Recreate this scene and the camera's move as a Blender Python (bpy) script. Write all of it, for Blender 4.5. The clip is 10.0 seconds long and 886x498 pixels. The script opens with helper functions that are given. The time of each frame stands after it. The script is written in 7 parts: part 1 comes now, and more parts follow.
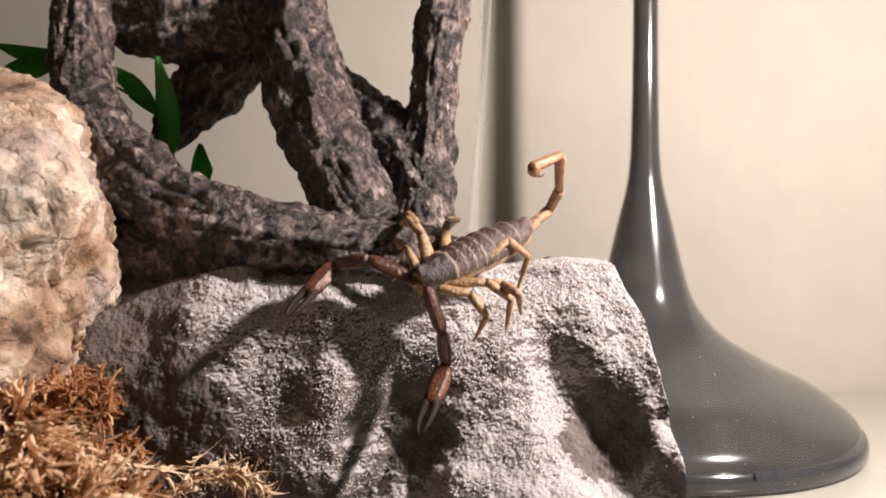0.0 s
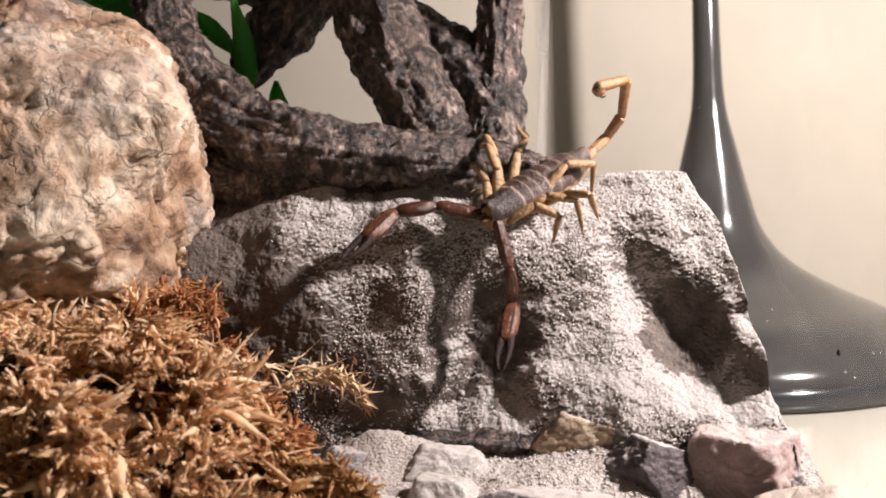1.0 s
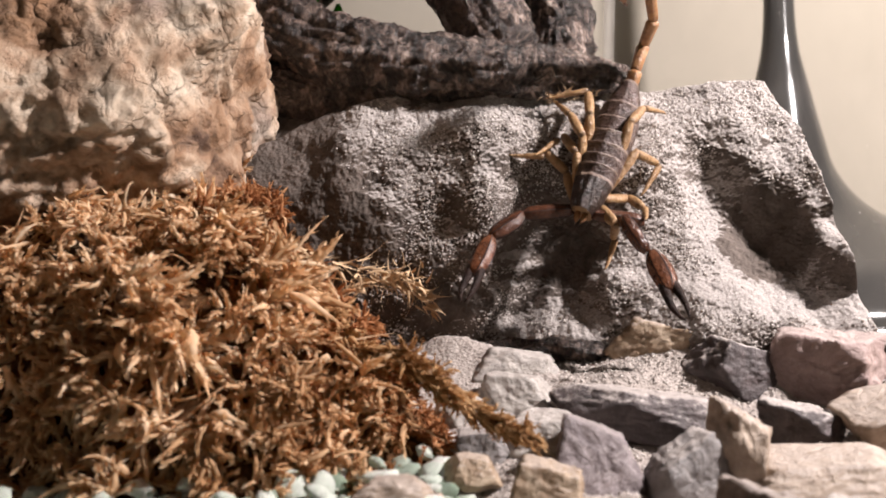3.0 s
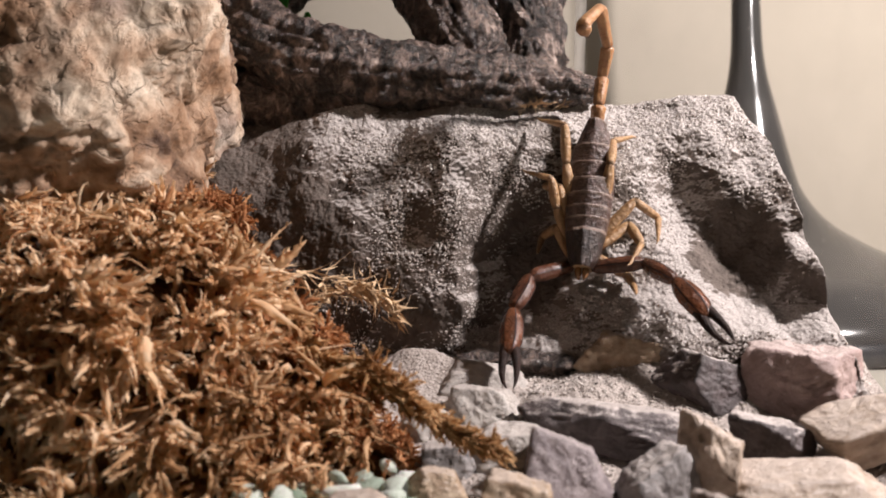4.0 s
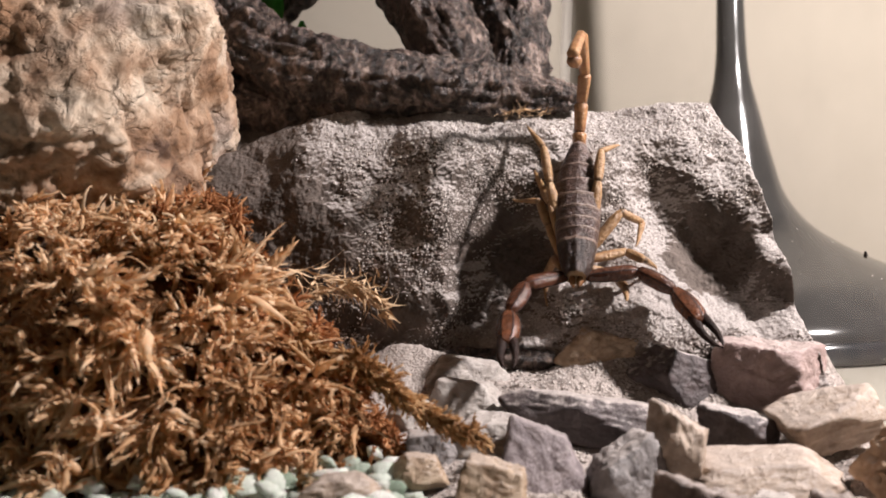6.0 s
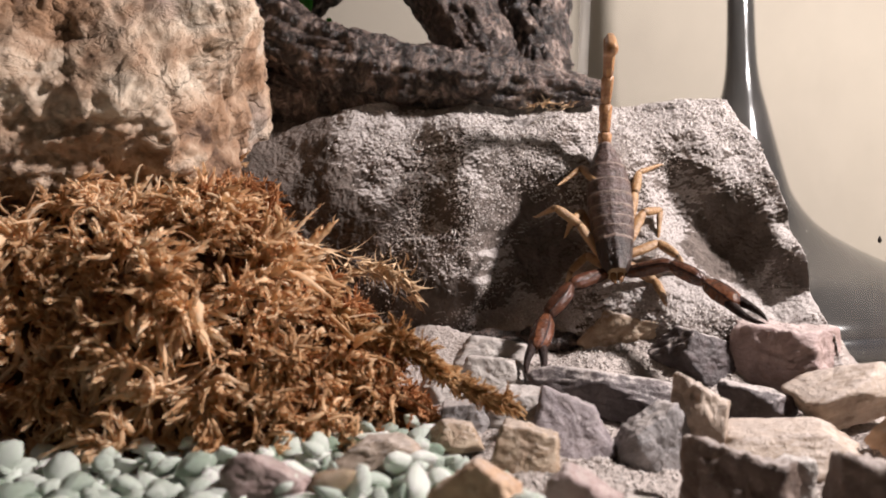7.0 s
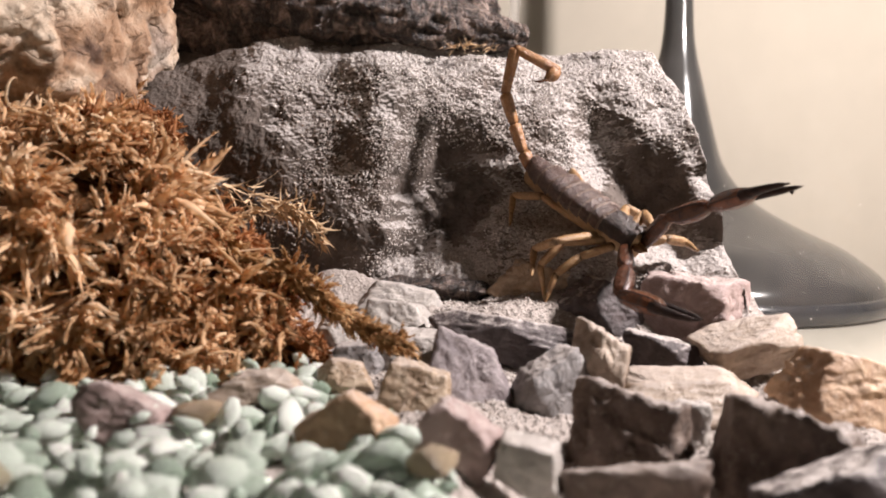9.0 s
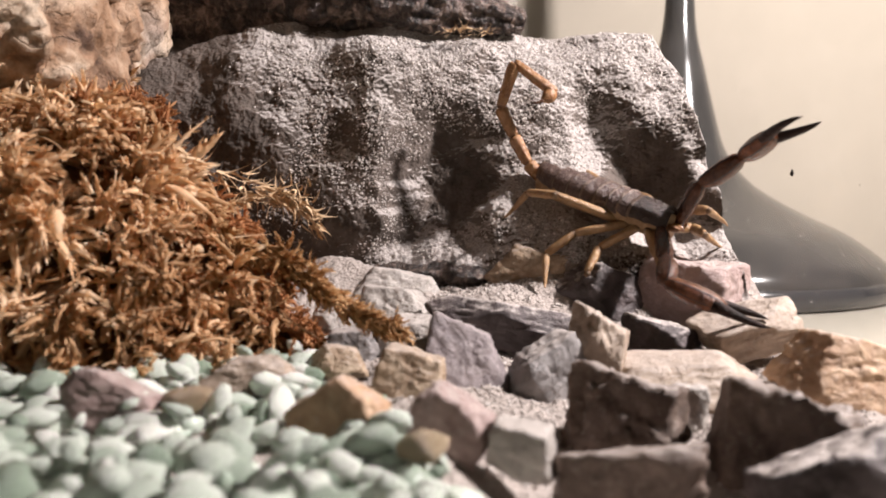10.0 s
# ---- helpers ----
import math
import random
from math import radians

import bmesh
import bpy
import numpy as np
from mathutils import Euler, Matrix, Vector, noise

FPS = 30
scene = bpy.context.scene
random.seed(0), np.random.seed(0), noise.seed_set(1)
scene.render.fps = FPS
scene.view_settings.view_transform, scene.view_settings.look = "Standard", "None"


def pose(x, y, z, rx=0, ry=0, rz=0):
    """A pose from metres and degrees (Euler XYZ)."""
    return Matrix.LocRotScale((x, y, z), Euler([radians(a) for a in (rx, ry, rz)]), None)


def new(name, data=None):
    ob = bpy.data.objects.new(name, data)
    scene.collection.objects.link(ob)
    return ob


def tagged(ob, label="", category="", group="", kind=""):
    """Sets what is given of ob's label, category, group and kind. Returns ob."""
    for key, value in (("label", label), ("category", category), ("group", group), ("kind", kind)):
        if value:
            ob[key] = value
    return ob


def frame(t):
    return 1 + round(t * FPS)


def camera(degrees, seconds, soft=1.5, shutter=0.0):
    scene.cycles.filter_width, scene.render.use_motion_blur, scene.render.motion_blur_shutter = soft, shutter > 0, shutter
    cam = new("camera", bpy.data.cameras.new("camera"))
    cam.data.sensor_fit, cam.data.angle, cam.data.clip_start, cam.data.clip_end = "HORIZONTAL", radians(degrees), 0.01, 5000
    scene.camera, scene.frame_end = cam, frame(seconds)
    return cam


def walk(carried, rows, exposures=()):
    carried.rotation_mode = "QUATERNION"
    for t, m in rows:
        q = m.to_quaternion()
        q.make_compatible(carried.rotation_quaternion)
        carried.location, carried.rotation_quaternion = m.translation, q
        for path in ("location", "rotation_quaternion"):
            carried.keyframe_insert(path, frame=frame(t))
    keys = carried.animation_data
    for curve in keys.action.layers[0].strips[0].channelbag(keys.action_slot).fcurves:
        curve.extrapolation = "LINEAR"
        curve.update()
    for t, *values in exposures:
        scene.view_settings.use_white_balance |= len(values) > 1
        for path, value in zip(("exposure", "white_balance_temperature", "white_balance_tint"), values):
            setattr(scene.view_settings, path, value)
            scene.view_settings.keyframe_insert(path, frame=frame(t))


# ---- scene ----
cam = camera(57.4, 10.0, soft=1.8)
cam.data.dof.use_dof = True
cam.data.dof.focus_distance = 0.165
cam.data.dof.aperture_fstop = 28.0
METRES, EYE, TILT, LEAN, TURN = 0.09, 0.068, -1.0, 0.0, 0.0
ROWS = [
    (0.0, 0.0, 0.0, 0.0, 0.0, -0.0, -0.0),
    (0.5, -0.0686, -0.0317, -0.0386, 1.76, -0.98, 0.97),
    (1.0, -0.0561, -0.0706, -0.147, 3.82, -1.75, 2.5),
    (1.5, -0.0631, -0.0602, -0.2376, 6.25, -2.67, 3.2),
    (2.0, -0.1023, -0.0875, -0.286, 8.32, -3.04, 2.8),
    (3.5, -0.1023, -0.0123, -0.3422, 6.49, -1.89, 2.4),
    (4.0, -0.1047, -0.0023, -0.3533, 5.33, -1.15, 1.98),
    (4.5, -0.1013, -0.0008, -0.3568, 4.83, -0.78, 1.9),
    (5.0, -0.0975, -0.0049, -0.3522, 5.01, -0.98, 2.03),
    (6.5, -0.0683, -0.1326, -0.3701, 5.26, -0.88, 1.72),
    (7.0, -0.1311, -0.1569, -0.4114, 5.17, -0.28, 1.27),
    (7.5, -0.0948, -0.1247, -0.4484, 4.13, -0.32, 1.13),
    (8.0, -0.0716, -0.0957, -0.469, 2.48, -0.9, 0.33),
    (8.5, -0.0788, -0.0908, -0.4786, 1.84, -1.62, -0.62),
    (9.0, -0.0543, -0.0782, -0.481, 1.43, -2.15, -0.72),
    (9.5, -0.0331, -0.0684, -0.4817, 1.38, -2.56, -0.54),
    (10.0, -0.0389, -0.0632, -0.4907, 1.7, -2.85, -0.24),
]
walk(cam, [(t, pose(0, 0, EYE, TILT, LEAN, TURN) @ pose(METRES * x, METRES * y, METRES * z, 90 + pitch, roll, yaw)) for t, x, y, z, yaw, pitch, roll in ROWS],
     exposures=[(0.0, 0.10), (0.5, 0.18), (1.0, 0.18), (1.5, 0.12), (2.0, 0.22), (3.5, -0.04), (4.5, -0.13), (6.5, -0.06), (7.5, -0.04), (8.0, -0.08), (8.5, 0.08), (9.0, 0.10), (10.0, 0.08)])

# ---- light ----
world = bpy.data.worlds.new("room")
scene.world = world
world.use_nodes = True
world.node_tree.nodes["Background"].inputs["Color"].default_value = (1.0, 0.87, 0.74, 1)
world.node_tree.nodes["Background"].inputs["Strength"].default_value = 0.007

key_data = bpy.data.lights.new("terrarium_lamp", "POINT")
key_data.energy = 7.2
key_data.color = (1.0, 0.905, 0.893)
key_data.shadow_soft_size = 0.011
key = new("terrarium_lamp", key_data)
key.location = (0.196, 0.121, 0.196)


# ---- materials ----
class Nodes:
    """A node material and short ways to wire it."""

    def __init__(self, name, roughness=0.8, spec=0.3):
        self.mat = bpy.data.materials.new(name)
        self.mat.use_nodes = True
        self.tree = self.mat.node_tree
        self.bsdf = self.tree.nodes["Principled BSDF"]
        self.bsdf.inputs["Roughness"].default_value = roughness
        self.bsdf.inputs["Specular IOR Level"].default_value = spec
        self.coord = self.add("ShaderNodeTexCoord").outputs["Object"]

    def add(self, kind, **values):
        node = self.tree.nodes.new(kind)
        for key_name, value in values.items():
            node.inputs[key_name.replace("_", " ")].default_value = value
        return node

    def link(self, a, b):
        self.tree.links.new(a, b)

    def noise(self, scale, detail=5.0, rough=0.6, distort=0.0, stretch=None, coord=None):
        node = self.add("ShaderNodeTexNoise", Scale=scale, Detail=detail, Roughness=rough, Distortion=distort)
        source = coord or self.coord
        if stretch:
            mapping = self.add("ShaderNodeMapping", Scale=stretch)
            self.link(source, mapping.inputs["Vector"])
            source = mapping.outputs["Vector"]
        self.link(source, node.inputs["Vector"])
        return node.outputs["Fac"]

    def voronoi(self, scale, feature="F1"):
        node = self.add("ShaderNodeTexVoronoi", Scale=scale)
        node.feature = feature
        self.link(self.coord, node.inputs["Vector"])
        return node.outputs["Distance"]

    def ramp(self, fac, *stops):
        node = self.add("ShaderNodeValToRGB")
        ramp = node.color_ramp
        while len(ramp.elements) < len(stops):
            ramp.elements.new(0.5)
        for element, (at, colour) in zip(ramp.elements, stops):
            element.position = at
            element.color = (*colour, 1) if len(colour) == 3 else colour
        self.link(fac, node.inputs["Fac"])
        return node.outputs["Color"]

    def mix(self, fac, a, b, blend="MIX"):
        node = self.add("ShaderNodeMix")
        node.data_type, node.blend_type = "RGBA", blend
        for value, slot in ((fac, 0), (a, 6), (b, 7)):
            if isinstance(value, (int, float)):
                node.inputs[slot].default_value = value
            elif isinstance(value, tuple):
                node.inputs[slot].default_value = (*value, 1)
            else:
                self.link(value, node.inputs[slot])
        return node.outputs[2]

    def math(self, kind, a, b=0.5):
        node = self.add("ShaderNodeMath")
        node.operation = kind
        for value, slot in ((a, 0), (b, 1)):
            if isinstance(value, (int, float)):
                node.inputs[slot].default_value = value
            else:
                self.link(value, node.inputs[slot])
        return node.outputs[0]

    def random(self):
        return self.add("ShaderNodeObjectInfo").outputs["Random"]

    def island(self):
        return self.add("ShaderNodeNewGeometry").outputs["Random Per Island"]

    def upness(self):
        split = self.add("ShaderNodeSeparateXYZ")
        self.link(self.add("ShaderNodeNewGeometry").outputs["Normal"], split.inputs[0])
        return split.outputs["Z"]

    def colour(self, socket):
        if isinstance(socket, tuple):
            self.bsdf.inputs["Base Color"].default_value = (*socket, 1)
        else:
            self.link(socket, self.bsdf.inputs["Base Color"])

    def bump(self, height, distance, strength=1.0):
        node = self.add("ShaderNodeBump", Strength=strength, Distance=distance)
        self.link(height, node.inputs["Height"])
        last = self.bsdf.inputs["Normal"]
        if last.is_linked:
            self.link(last.links[0].from_socket, node.inputs["Normal"])
        self.link(node.outputs["Normal"], last)


# places and sizes of bare stone and of shade painted dark on the slab
BARE_SHADE = [((0.033, 0.163, 0.027), 0.016), ((0.026, 0.168, 0.040), 0.010), ((-0.064, 0.166, 0.054), 0.020), ((-0.060, 0.157, 0.034), 0.025), ((-0.036, 0.172, 0.062), 0.010), ((-0.004, 0.170, 0.024), 0.015)]


def slab_material():
    n = Nodes("sandy_limestone", 0.92, 0.2)
    rock = n.ramp(n.noise(160, 6, 0.65), (0.3, (0.06, 0.05, 0.042)), (0.55, (0.14, 0.115, 0.10)), (0.8, (0.24, 0.20, 0.175)))
    sand = n.ramp(n.noise(2600, 3, 0.7), (0.25, (0.25, 0.223, 0.208)), (0.6, (0.49, 0.450, 0.425)), (0.85, (0.74, 0.70, 0.67)))
    dusted = n.math("ADD", n.math("MULTIPLY", n.upness(), 0.75), n.math("MULTIPLY", n.noise(130, 5, 0.62), 1.1))
    for place, size in BARE_SHADE:  # where sand is missing, and where slab shade is put into the colour
        gap = n.add("ShaderNodeVectorMath")
        gap.operation = "DISTANCE"
        n.link(n.coord, gap.inputs[0])
        gap.inputs[1].default_value = place
        edge = n.math("ADD", gap.outputs["Value"], n.math("MULTIPLY", n.noise(230, 5, 0.7), 0.010))
        dusted = n.math("SUBTRACT", dusted, n.math("MULTIPLY", n.ramp(n.math("DIVIDE", edge, size), (0.7, (1, 1, 1)), (1.0, (0, 0, 0))), 0.75))
    cover = n.ramp(dusted, (0.66, (0, 0, 0)), (0.86, (1, 1, 1)))
    n.colour(n.mix(cover, rock, sand))
    n.bump(n.noise(1900, 5, 0.75), 0.00030, 0.6)
    n.bump(n.voronoi(1250), 0.00032, 0.6)
    n.bump(n.noise(420, 8, 0.72), 0.0008, 0.6)
    return n.mat


def sand_material(name="pale_sand"):
    n = Nodes(name, 0.9, 0.25)
    n.colour(n.ramp(n.noise(2400, 4, 0.75), (0.25, (0.25, 0.21, 0.185)), (0.55, (0.52, 0.46, 0.42)), (0.8, (0.74, 0.68, 0.63))))
    n.bump(n.noise(1900, 4, 0.8), 0.0004, 1.0)
    n.bump(n.voronoi(1500), 0.0003, 0.8)
    return n.mat


def grain_material():
    n = Nodes("sand_grain", 0.8, 0.25)
    n.colour(n.ramp(n.island(), (0.0, (0.34, 0.30, 0.275)), (0.35, (0.46, 0.415, 0.385)), (0.8, (0.60, 0.555, 0.52)), (1.0, (0.76, 0.72, 0.69))))
    return n.mat


def boulder_material():
    n = Nodes("quartz_boulder", 0.72, 0.35)
    patches = n.noise(55, 7, 0.62, 0.6)
    base = n.ramp(patches, (0.35, (0.10, 0.056, 0.036)), (0.44, (0.32, 0.200, 0.126)), (0.52, (0.50, 0.365, 0.260)), (0.63, (0.68, 0.575, 0.455)))
    stain = n.ramp(n.noise(24, 6, 0.7, 0.9), (0.48, (0, 0, 0)), (0.62, (1, 1, 1)))
    base = n.mix(n.math("MULTIPLY", stain, 0.55), base, (0.36, 0.19, 0.09))
    grey = n.ramp(n.noise(38, 5, 0.65), (0.52, (0, 0, 0)), (0.66, (1, 1, 1)))
    base = n.mix(n.math("MULTIPLY", grey, 0.5), base, (0.30, 0.25, 0.235))
    pits = n.ramp(n.noise(300, 6, 0.75), (0.34, (1, 1, 1)), (0.43, (0, 0, 0)))
    base = n.mix(n.math("MULTIPLY", pits, 0.55), base, (0.12, 0.085, 0.06))
    warp = n.add("ShaderNodeTexNoise", Scale=120.0, Detail=4.0)
    n.link(n.coord, warp.inputs["Vector"])
    bent = n.add("ShaderNodeMix")
    bent.data_type = "RGBA"
    bent.blend_type = "ADD"
    bent.inputs[0].default_value = 0.004
    n.link(n.coord, bent.inputs[6])
    n.link(warp.outputs["Color"], bent.inputs[7])
    n.coord = bent.outputs[2]
    veins = None
    for size, width, weight in ((48, 0.012, 0.3), (110, 0.013, 0.18)):
        gap = n.math("ABSOLUTE", n.math("SUBTRACT", n.noise(size, 3, 0.5, 0.0), 0.5))
        line = n.math("MULTIPLY", n.ramp(gap, (0.0, (1, 1, 1)), (width, (0, 0, 0))), weight)
        veins = line if veins is None else n.math("MAXIMUM", veins, line)
    crack = n.math("MULTIPLY", veins, n.ramp(n.noise(85, 4, 0.6), (0.42, (0, 0, 0)), (0.55, (1, 1, 1))))
    base = n.mix(crack, base, (0.06, 0.038, 0.025))
    n.bump(n.math("SUBTRACT", 1.0, crack), 0.0014, 0.9)
    n.bump(n.noise(260, 6, 0.7, 0.6), 0.0014, 0.8)
    # crease shade put into the colour: dark brown where the mesh is concave
    crevice_shade = n.ramp(n.add("ShaderNodeNewGeometry").outputs["Pointiness"], (0.40, (1, 1, 1)), (0.49, (0, 0, 0)))
    n.colour(n.mix(n.math("MULTIPLY", crevice_shade, 0.7), base, (0.07, 0.045, 0.03)))
    n.bump(n.noise(520, 6, 0.7), 0.0006, 0.7)
    n.bump(n.noise(150, 5, 0.6, 0.8), 0.0012, 0.6)
    return n.mat


def bark_material():
    n = Nodes("driftwood_bark", 0.36, 0.6)
    streak = n.noise(330, 8, 0.72, 1.0, (1, 1, 0.6))
    base = n.ramp(streak, (0.40, (0.008, 0.006, 0.005)), (0.49, (0.055, 0.039, 0.032)), (0.57, (0.24, 0.172, 0.142)), (0.67, (0.60, 0.48, 0.41)))
    fleck = n.ramp(n.noise(1100, 5, 0.75), (0.56, (0, 0, 0)), (0.66, (1, 1, 1)))
    base = n.mix(n.math("MULTIPLY", fleck, 0.4), base, (0.42, 0.35, 0.30))
    worn = n.ramp(n.noise(60, 4, 0.6), (0.5, (0, 0, 0)), (0.7, (1, 1, 1)))
    n.colour(n.mix(n.math("MULTIPLY", worn, 0.3), base, (0.17, 0.10, 0.075)))
    plates = n.voronoi(420, "DISTANCE_TO_EDGE")
    n.bump(n.ramp(plates, (0.0, (0, 0, 0)), (0.12, (1, 1, 1))), 0.0005, 0.8)
    n.bump(streak, 0.0020, 1.0)
    n.bump(n.noise(1500, 4, 0.75), 0.0004, 0.9)
    return n.mat


def coloured_stone(name, low, high, dusty=0.38, specks=0.3):
    n = Nodes(name, 0.5, 0.45)
    base = n.ramp(n.noise(190, 7, 0.68, 1.2), (0.3, low), (0.5, tuple((a + c) / 2 for a, c in zip(low, high))), (0.7, high))
    bands = n.ramp(n.noise(120, 5, 0.6, 1.5, (1, 1.4, 1.8)), (0.42, (0.62, 0.58, 0.55)), (0.56, (1, 1, 1)), (0.70, (1.25, 1.2, 1.15)))
    base = n.mix(0.4, base, bands, "MULTIPLY")
    speck = n.ramp(n.noise(900, 5, 0.8), (0.56, (0, 0, 0)), (0.68, (1, 1, 1)))
    base = n.mix(n.math("MULTIPLY", speck, specks), base, (0.68, 0.62, 0.56))
    dust = n.math("ADD", n.math("MULTIPLY", n.upness(), 0.6), n.math("MULTIPLY", n.noise(420, 6, 0.75), 0.8))
    cover = n.ramp(dust, (0.82, (0, 0, 0)), (0.98, (1, 1, 1)))
    n.colour(n.mix(n.math("MULTIPLY", cover, dusty), base, (0.64, 0.58, 0.54)))
    n.bump(n.noise(500, 6, 0.7), 0.0007, 0.8)
    n.bump(n.noise(170, 5, 0.65, 1.0), 0.0012, 0.6)
    return n.mat


def pebble_material(name, per_object):
    n = Nodes(name, 0.42, 0.5)
    pick = n.random() if per_object else n.island()
    base = n.ramp(pick, (0.0, (0.42, 0.27, 0.17)), (0.035, (0.24, 0.31, 0.24)), (0.3, (0.50, 0.555, 0.495)), (0.6, (0.63, 0.68, 0.62)), (0.85, (0.75, 0.78, 0.73)), (1.0, (0.86, 0.86, 0.82)))
    mottle = n.ramp(n.noise(420, 6, 0.7, 0.6), (0.32, (0.60, 0.64, 0.58)), (0.55, (1.05, 1.06, 1.04)), (0.72, (1.22, 1.2, 1.18)))
    base = n.mix(1.0, base, mottle, "MULTIPLY")
    dirt = n.ramp(n.noise(260, 5, 0.7), (0.56, (0, 0, 0)), (0.68, (1, 1, 1)))
    n.colour(n.mix(n.math("MULTIPLY", dirt, 0.4), base, (0.34, 0.29, 0.22)))
    n.bump(n.noise(900, 4, 0.6), 0.00025, 0.6)
    n.bsdf.inputs["Subsurface Weight"].default_value = 0.35
    n.bsdf.inputs["Subsurface Radius"].default_value = (0.0013, 0.0016, 0.0013)
    return n.mat


def moss_material(name, tones):
    n = Nodes(name, 0.75, 0.2)
    pick = n.math("ADD", n.math("MULTIPLY", n.island(), 0.22), n.math("MULTIPLY", n.noise(105, 4, 0.65), 0.84))
    base = n.ramp(pick, *zip((0.30, 0.44, 0.60, 0.76), tones))
    patch = n.ramp(n.noise(75, 3, 0.5), (0.40, (0.80, 0.70, 0.60)), (0.60, (1.12, 1.12, 1.12)))
    n.colour(n.mix(1.0, base, patch, "MULTIPLY"))
    n.bump(n.noise(1500, 3, 0.6, 0, (1, 1, 1)), 0.0002, 0.5)
    thin = n.add("ShaderNodeBsdfTranslucent")
    n.link(n.bsdf.inputs["Base Color"].links[0].from_socket, thin.inputs["Color"])
    mixed = n.add("ShaderNodeMixShader")
    mixed.inputs[0].default_value = 0.40
    n.link(n.bsdf.outputs[0], mixed.inputs[1])
    n.link(thin.outputs[0], mixed.inputs[2])
    n.link(mixed.outputs[0], n.tree.nodes["Material Output"].inputs["Surface"])
    return n.mat


def litter_material():
    n = Nodes("moss_litter", 0.95, 0.1)
    n.colour(n.ramp(n.noise(700, 6, 0.75), (0.3, (0.07, 0.034, 0.017)), (0.7, (0.26, 0.135, 0.062))))
    n.bump(n.noise(900, 5, 0.8), 0.001, 1.0)
    return n.mat


def leaf_material():
    n = Nodes("green_leaf", 0.45, 0.4)
    n.colour(n.ramp(n.noise(140, 4, 0.6, 0, (1, 1, 0.3)), (0.3, (0.03, 0.15, 0.02)), (0.7, (0.085, 0.36, 0.06))))
    n.bump(n.noise(700, 3, 0.5, 0, (1, 1, 0.2)), 0.0003, 0.6)
    thin = n.add("ShaderNodeBsdfTranslucent", Color=(0.16, 0.55, 0.08, 1))
    mixed = n.add("ShaderNodeMixShader")
    mixed.inputs[0].default_value = 0.4
    n.link(n.bsdf.outputs[0], mixed.inputs[1])
    n.link(thin.outputs[0], mixed.inputs[2])
    n.link(mixed.outputs[0], n.tree.nodes["Material Output"].inputs["Surface"])
    return n.mat


def lamp_material():
    n = Nodes("grey_lacquer", 0.16, 0.5)
    n.colour(n.ramp(n.noise(40, 4, 0.6), (0.3, (0.034, 0.033, 0.032)), (0.7, (0.050, 0.048, 0.046))))
    rough = n.ramp(n.noise(60, 4, 0.6), (0.4, (0.12, 0.12, 0.12)), (0.75, (0.20, 0.20, 0.20)))
    n.link(rough, n.bsdf.inputs["Roughness"])
    return n.mat


def wall_material():
    n = Nodes("cream_wall", 0.85, 0.2)
    n.colour(n.ramp(n.noise(9, 5, 0.6), (0.3, (0.46, 0.41, 0.345)), (0.7, (0.51, 0.458, 0.385))))
    n.bump(n.noise(300, 4, 0.6), 0.0004, 0.3)
    return n.mat


def table_material():
    n = Nodes("pale_tabletop", 0.22, 0.5)
    n.colour(n.ramp(n.noise(25, 5, 0.6, 0, (1, 0.2, 1)), (0.3, (0.42, 0.395, 0.335)), (0.7, (0.49, 0.46, 0.395))))
    n.bump(n.noise(200, 3, 0.5), 0.0002, 0.2)
    return n.mat


def glass_material():
    n = Nodes("tank_glass", 0.03, 0.5)
    n.tree.nodes.remove(n.bsdf)
    clear = n.add("ShaderNodeBsdfTransparent", Color=(0.965, 0.98, 0.965, 1))
    gloss = n.add("ShaderNodeBsdfGlossy", Roughness=0.03)
    mixed = n.add("ShaderNodeMixShader")
    mixed.inputs[0].default_value = 0.025
    dust = n.add("ShaderNodeBsdfDiffuse", Color=(0.7, 0.68, 0.65, 1))
    dusty = n.add("ShaderNodeMixShader")
    film = n.ramp(n.noise(70, 6, 0.7), (0.38, (0.018, 0.018, 0.018)), (0.75, (0.085, 0.085, 0.085)))
    split = n.add("ShaderNodeSeparateXYZ")
    n.link(n.coord, split.inputs[0])
    low = n.ramp(n.math("MULTIPLY", split.outputs["Z"], 20.0), (0.0, (0.10, 0.10, 0.10)), (0.55, (0, 0, 0)))  # dust settled low on the glass, in streaks
    film = n.math("ADD", film, n.math("MULTIPLY", low, n.ramp(n.noise(260, 5, 0.7, 0.4, (1, 1, 0.25)), (0.40, (0.25, 0.25, 0.25)), (0.62, (1, 1, 1)))))
    n.link(film, dusty.inputs[0])
    n.link(mixed.outputs[0], dusty.inputs[1])
    n.link(dust.outputs[0], dusty.inputs[2])
    n.link(clear.outputs[0], mixed.inputs[1])
    n.link(gloss.outputs[0], mixed.inputs[2])
    n.link(dusty.outputs[0], n.tree.nodes["Material Output"].inputs["Surface"])
    return n.mat


def seal_material():
    n = Nodes("corner_sealant", 0.4, 0.3)
    n.colour((0.75, 0.72, 0.66))
    clear = n.add("ShaderNodeBsdfTransparent")
    mixed = n.add("ShaderNodeMixShader")
    n.link(n.ramp(n.noise(60, 4, 0.6), (0.3, (0.16, 0.16, 0.16)), (0.7, (0.34, 0.34, 0.34))), mixed.inputs[0])
    n.link(clear.outputs[0], mixed.inputs[1])
    n.link(n.bsdf.outputs[0], mixed.inputs[2])
    n.link(mixed.outputs[0], n.tree.nodes["Material Output"].inputs["Surface"])
    return n.mat


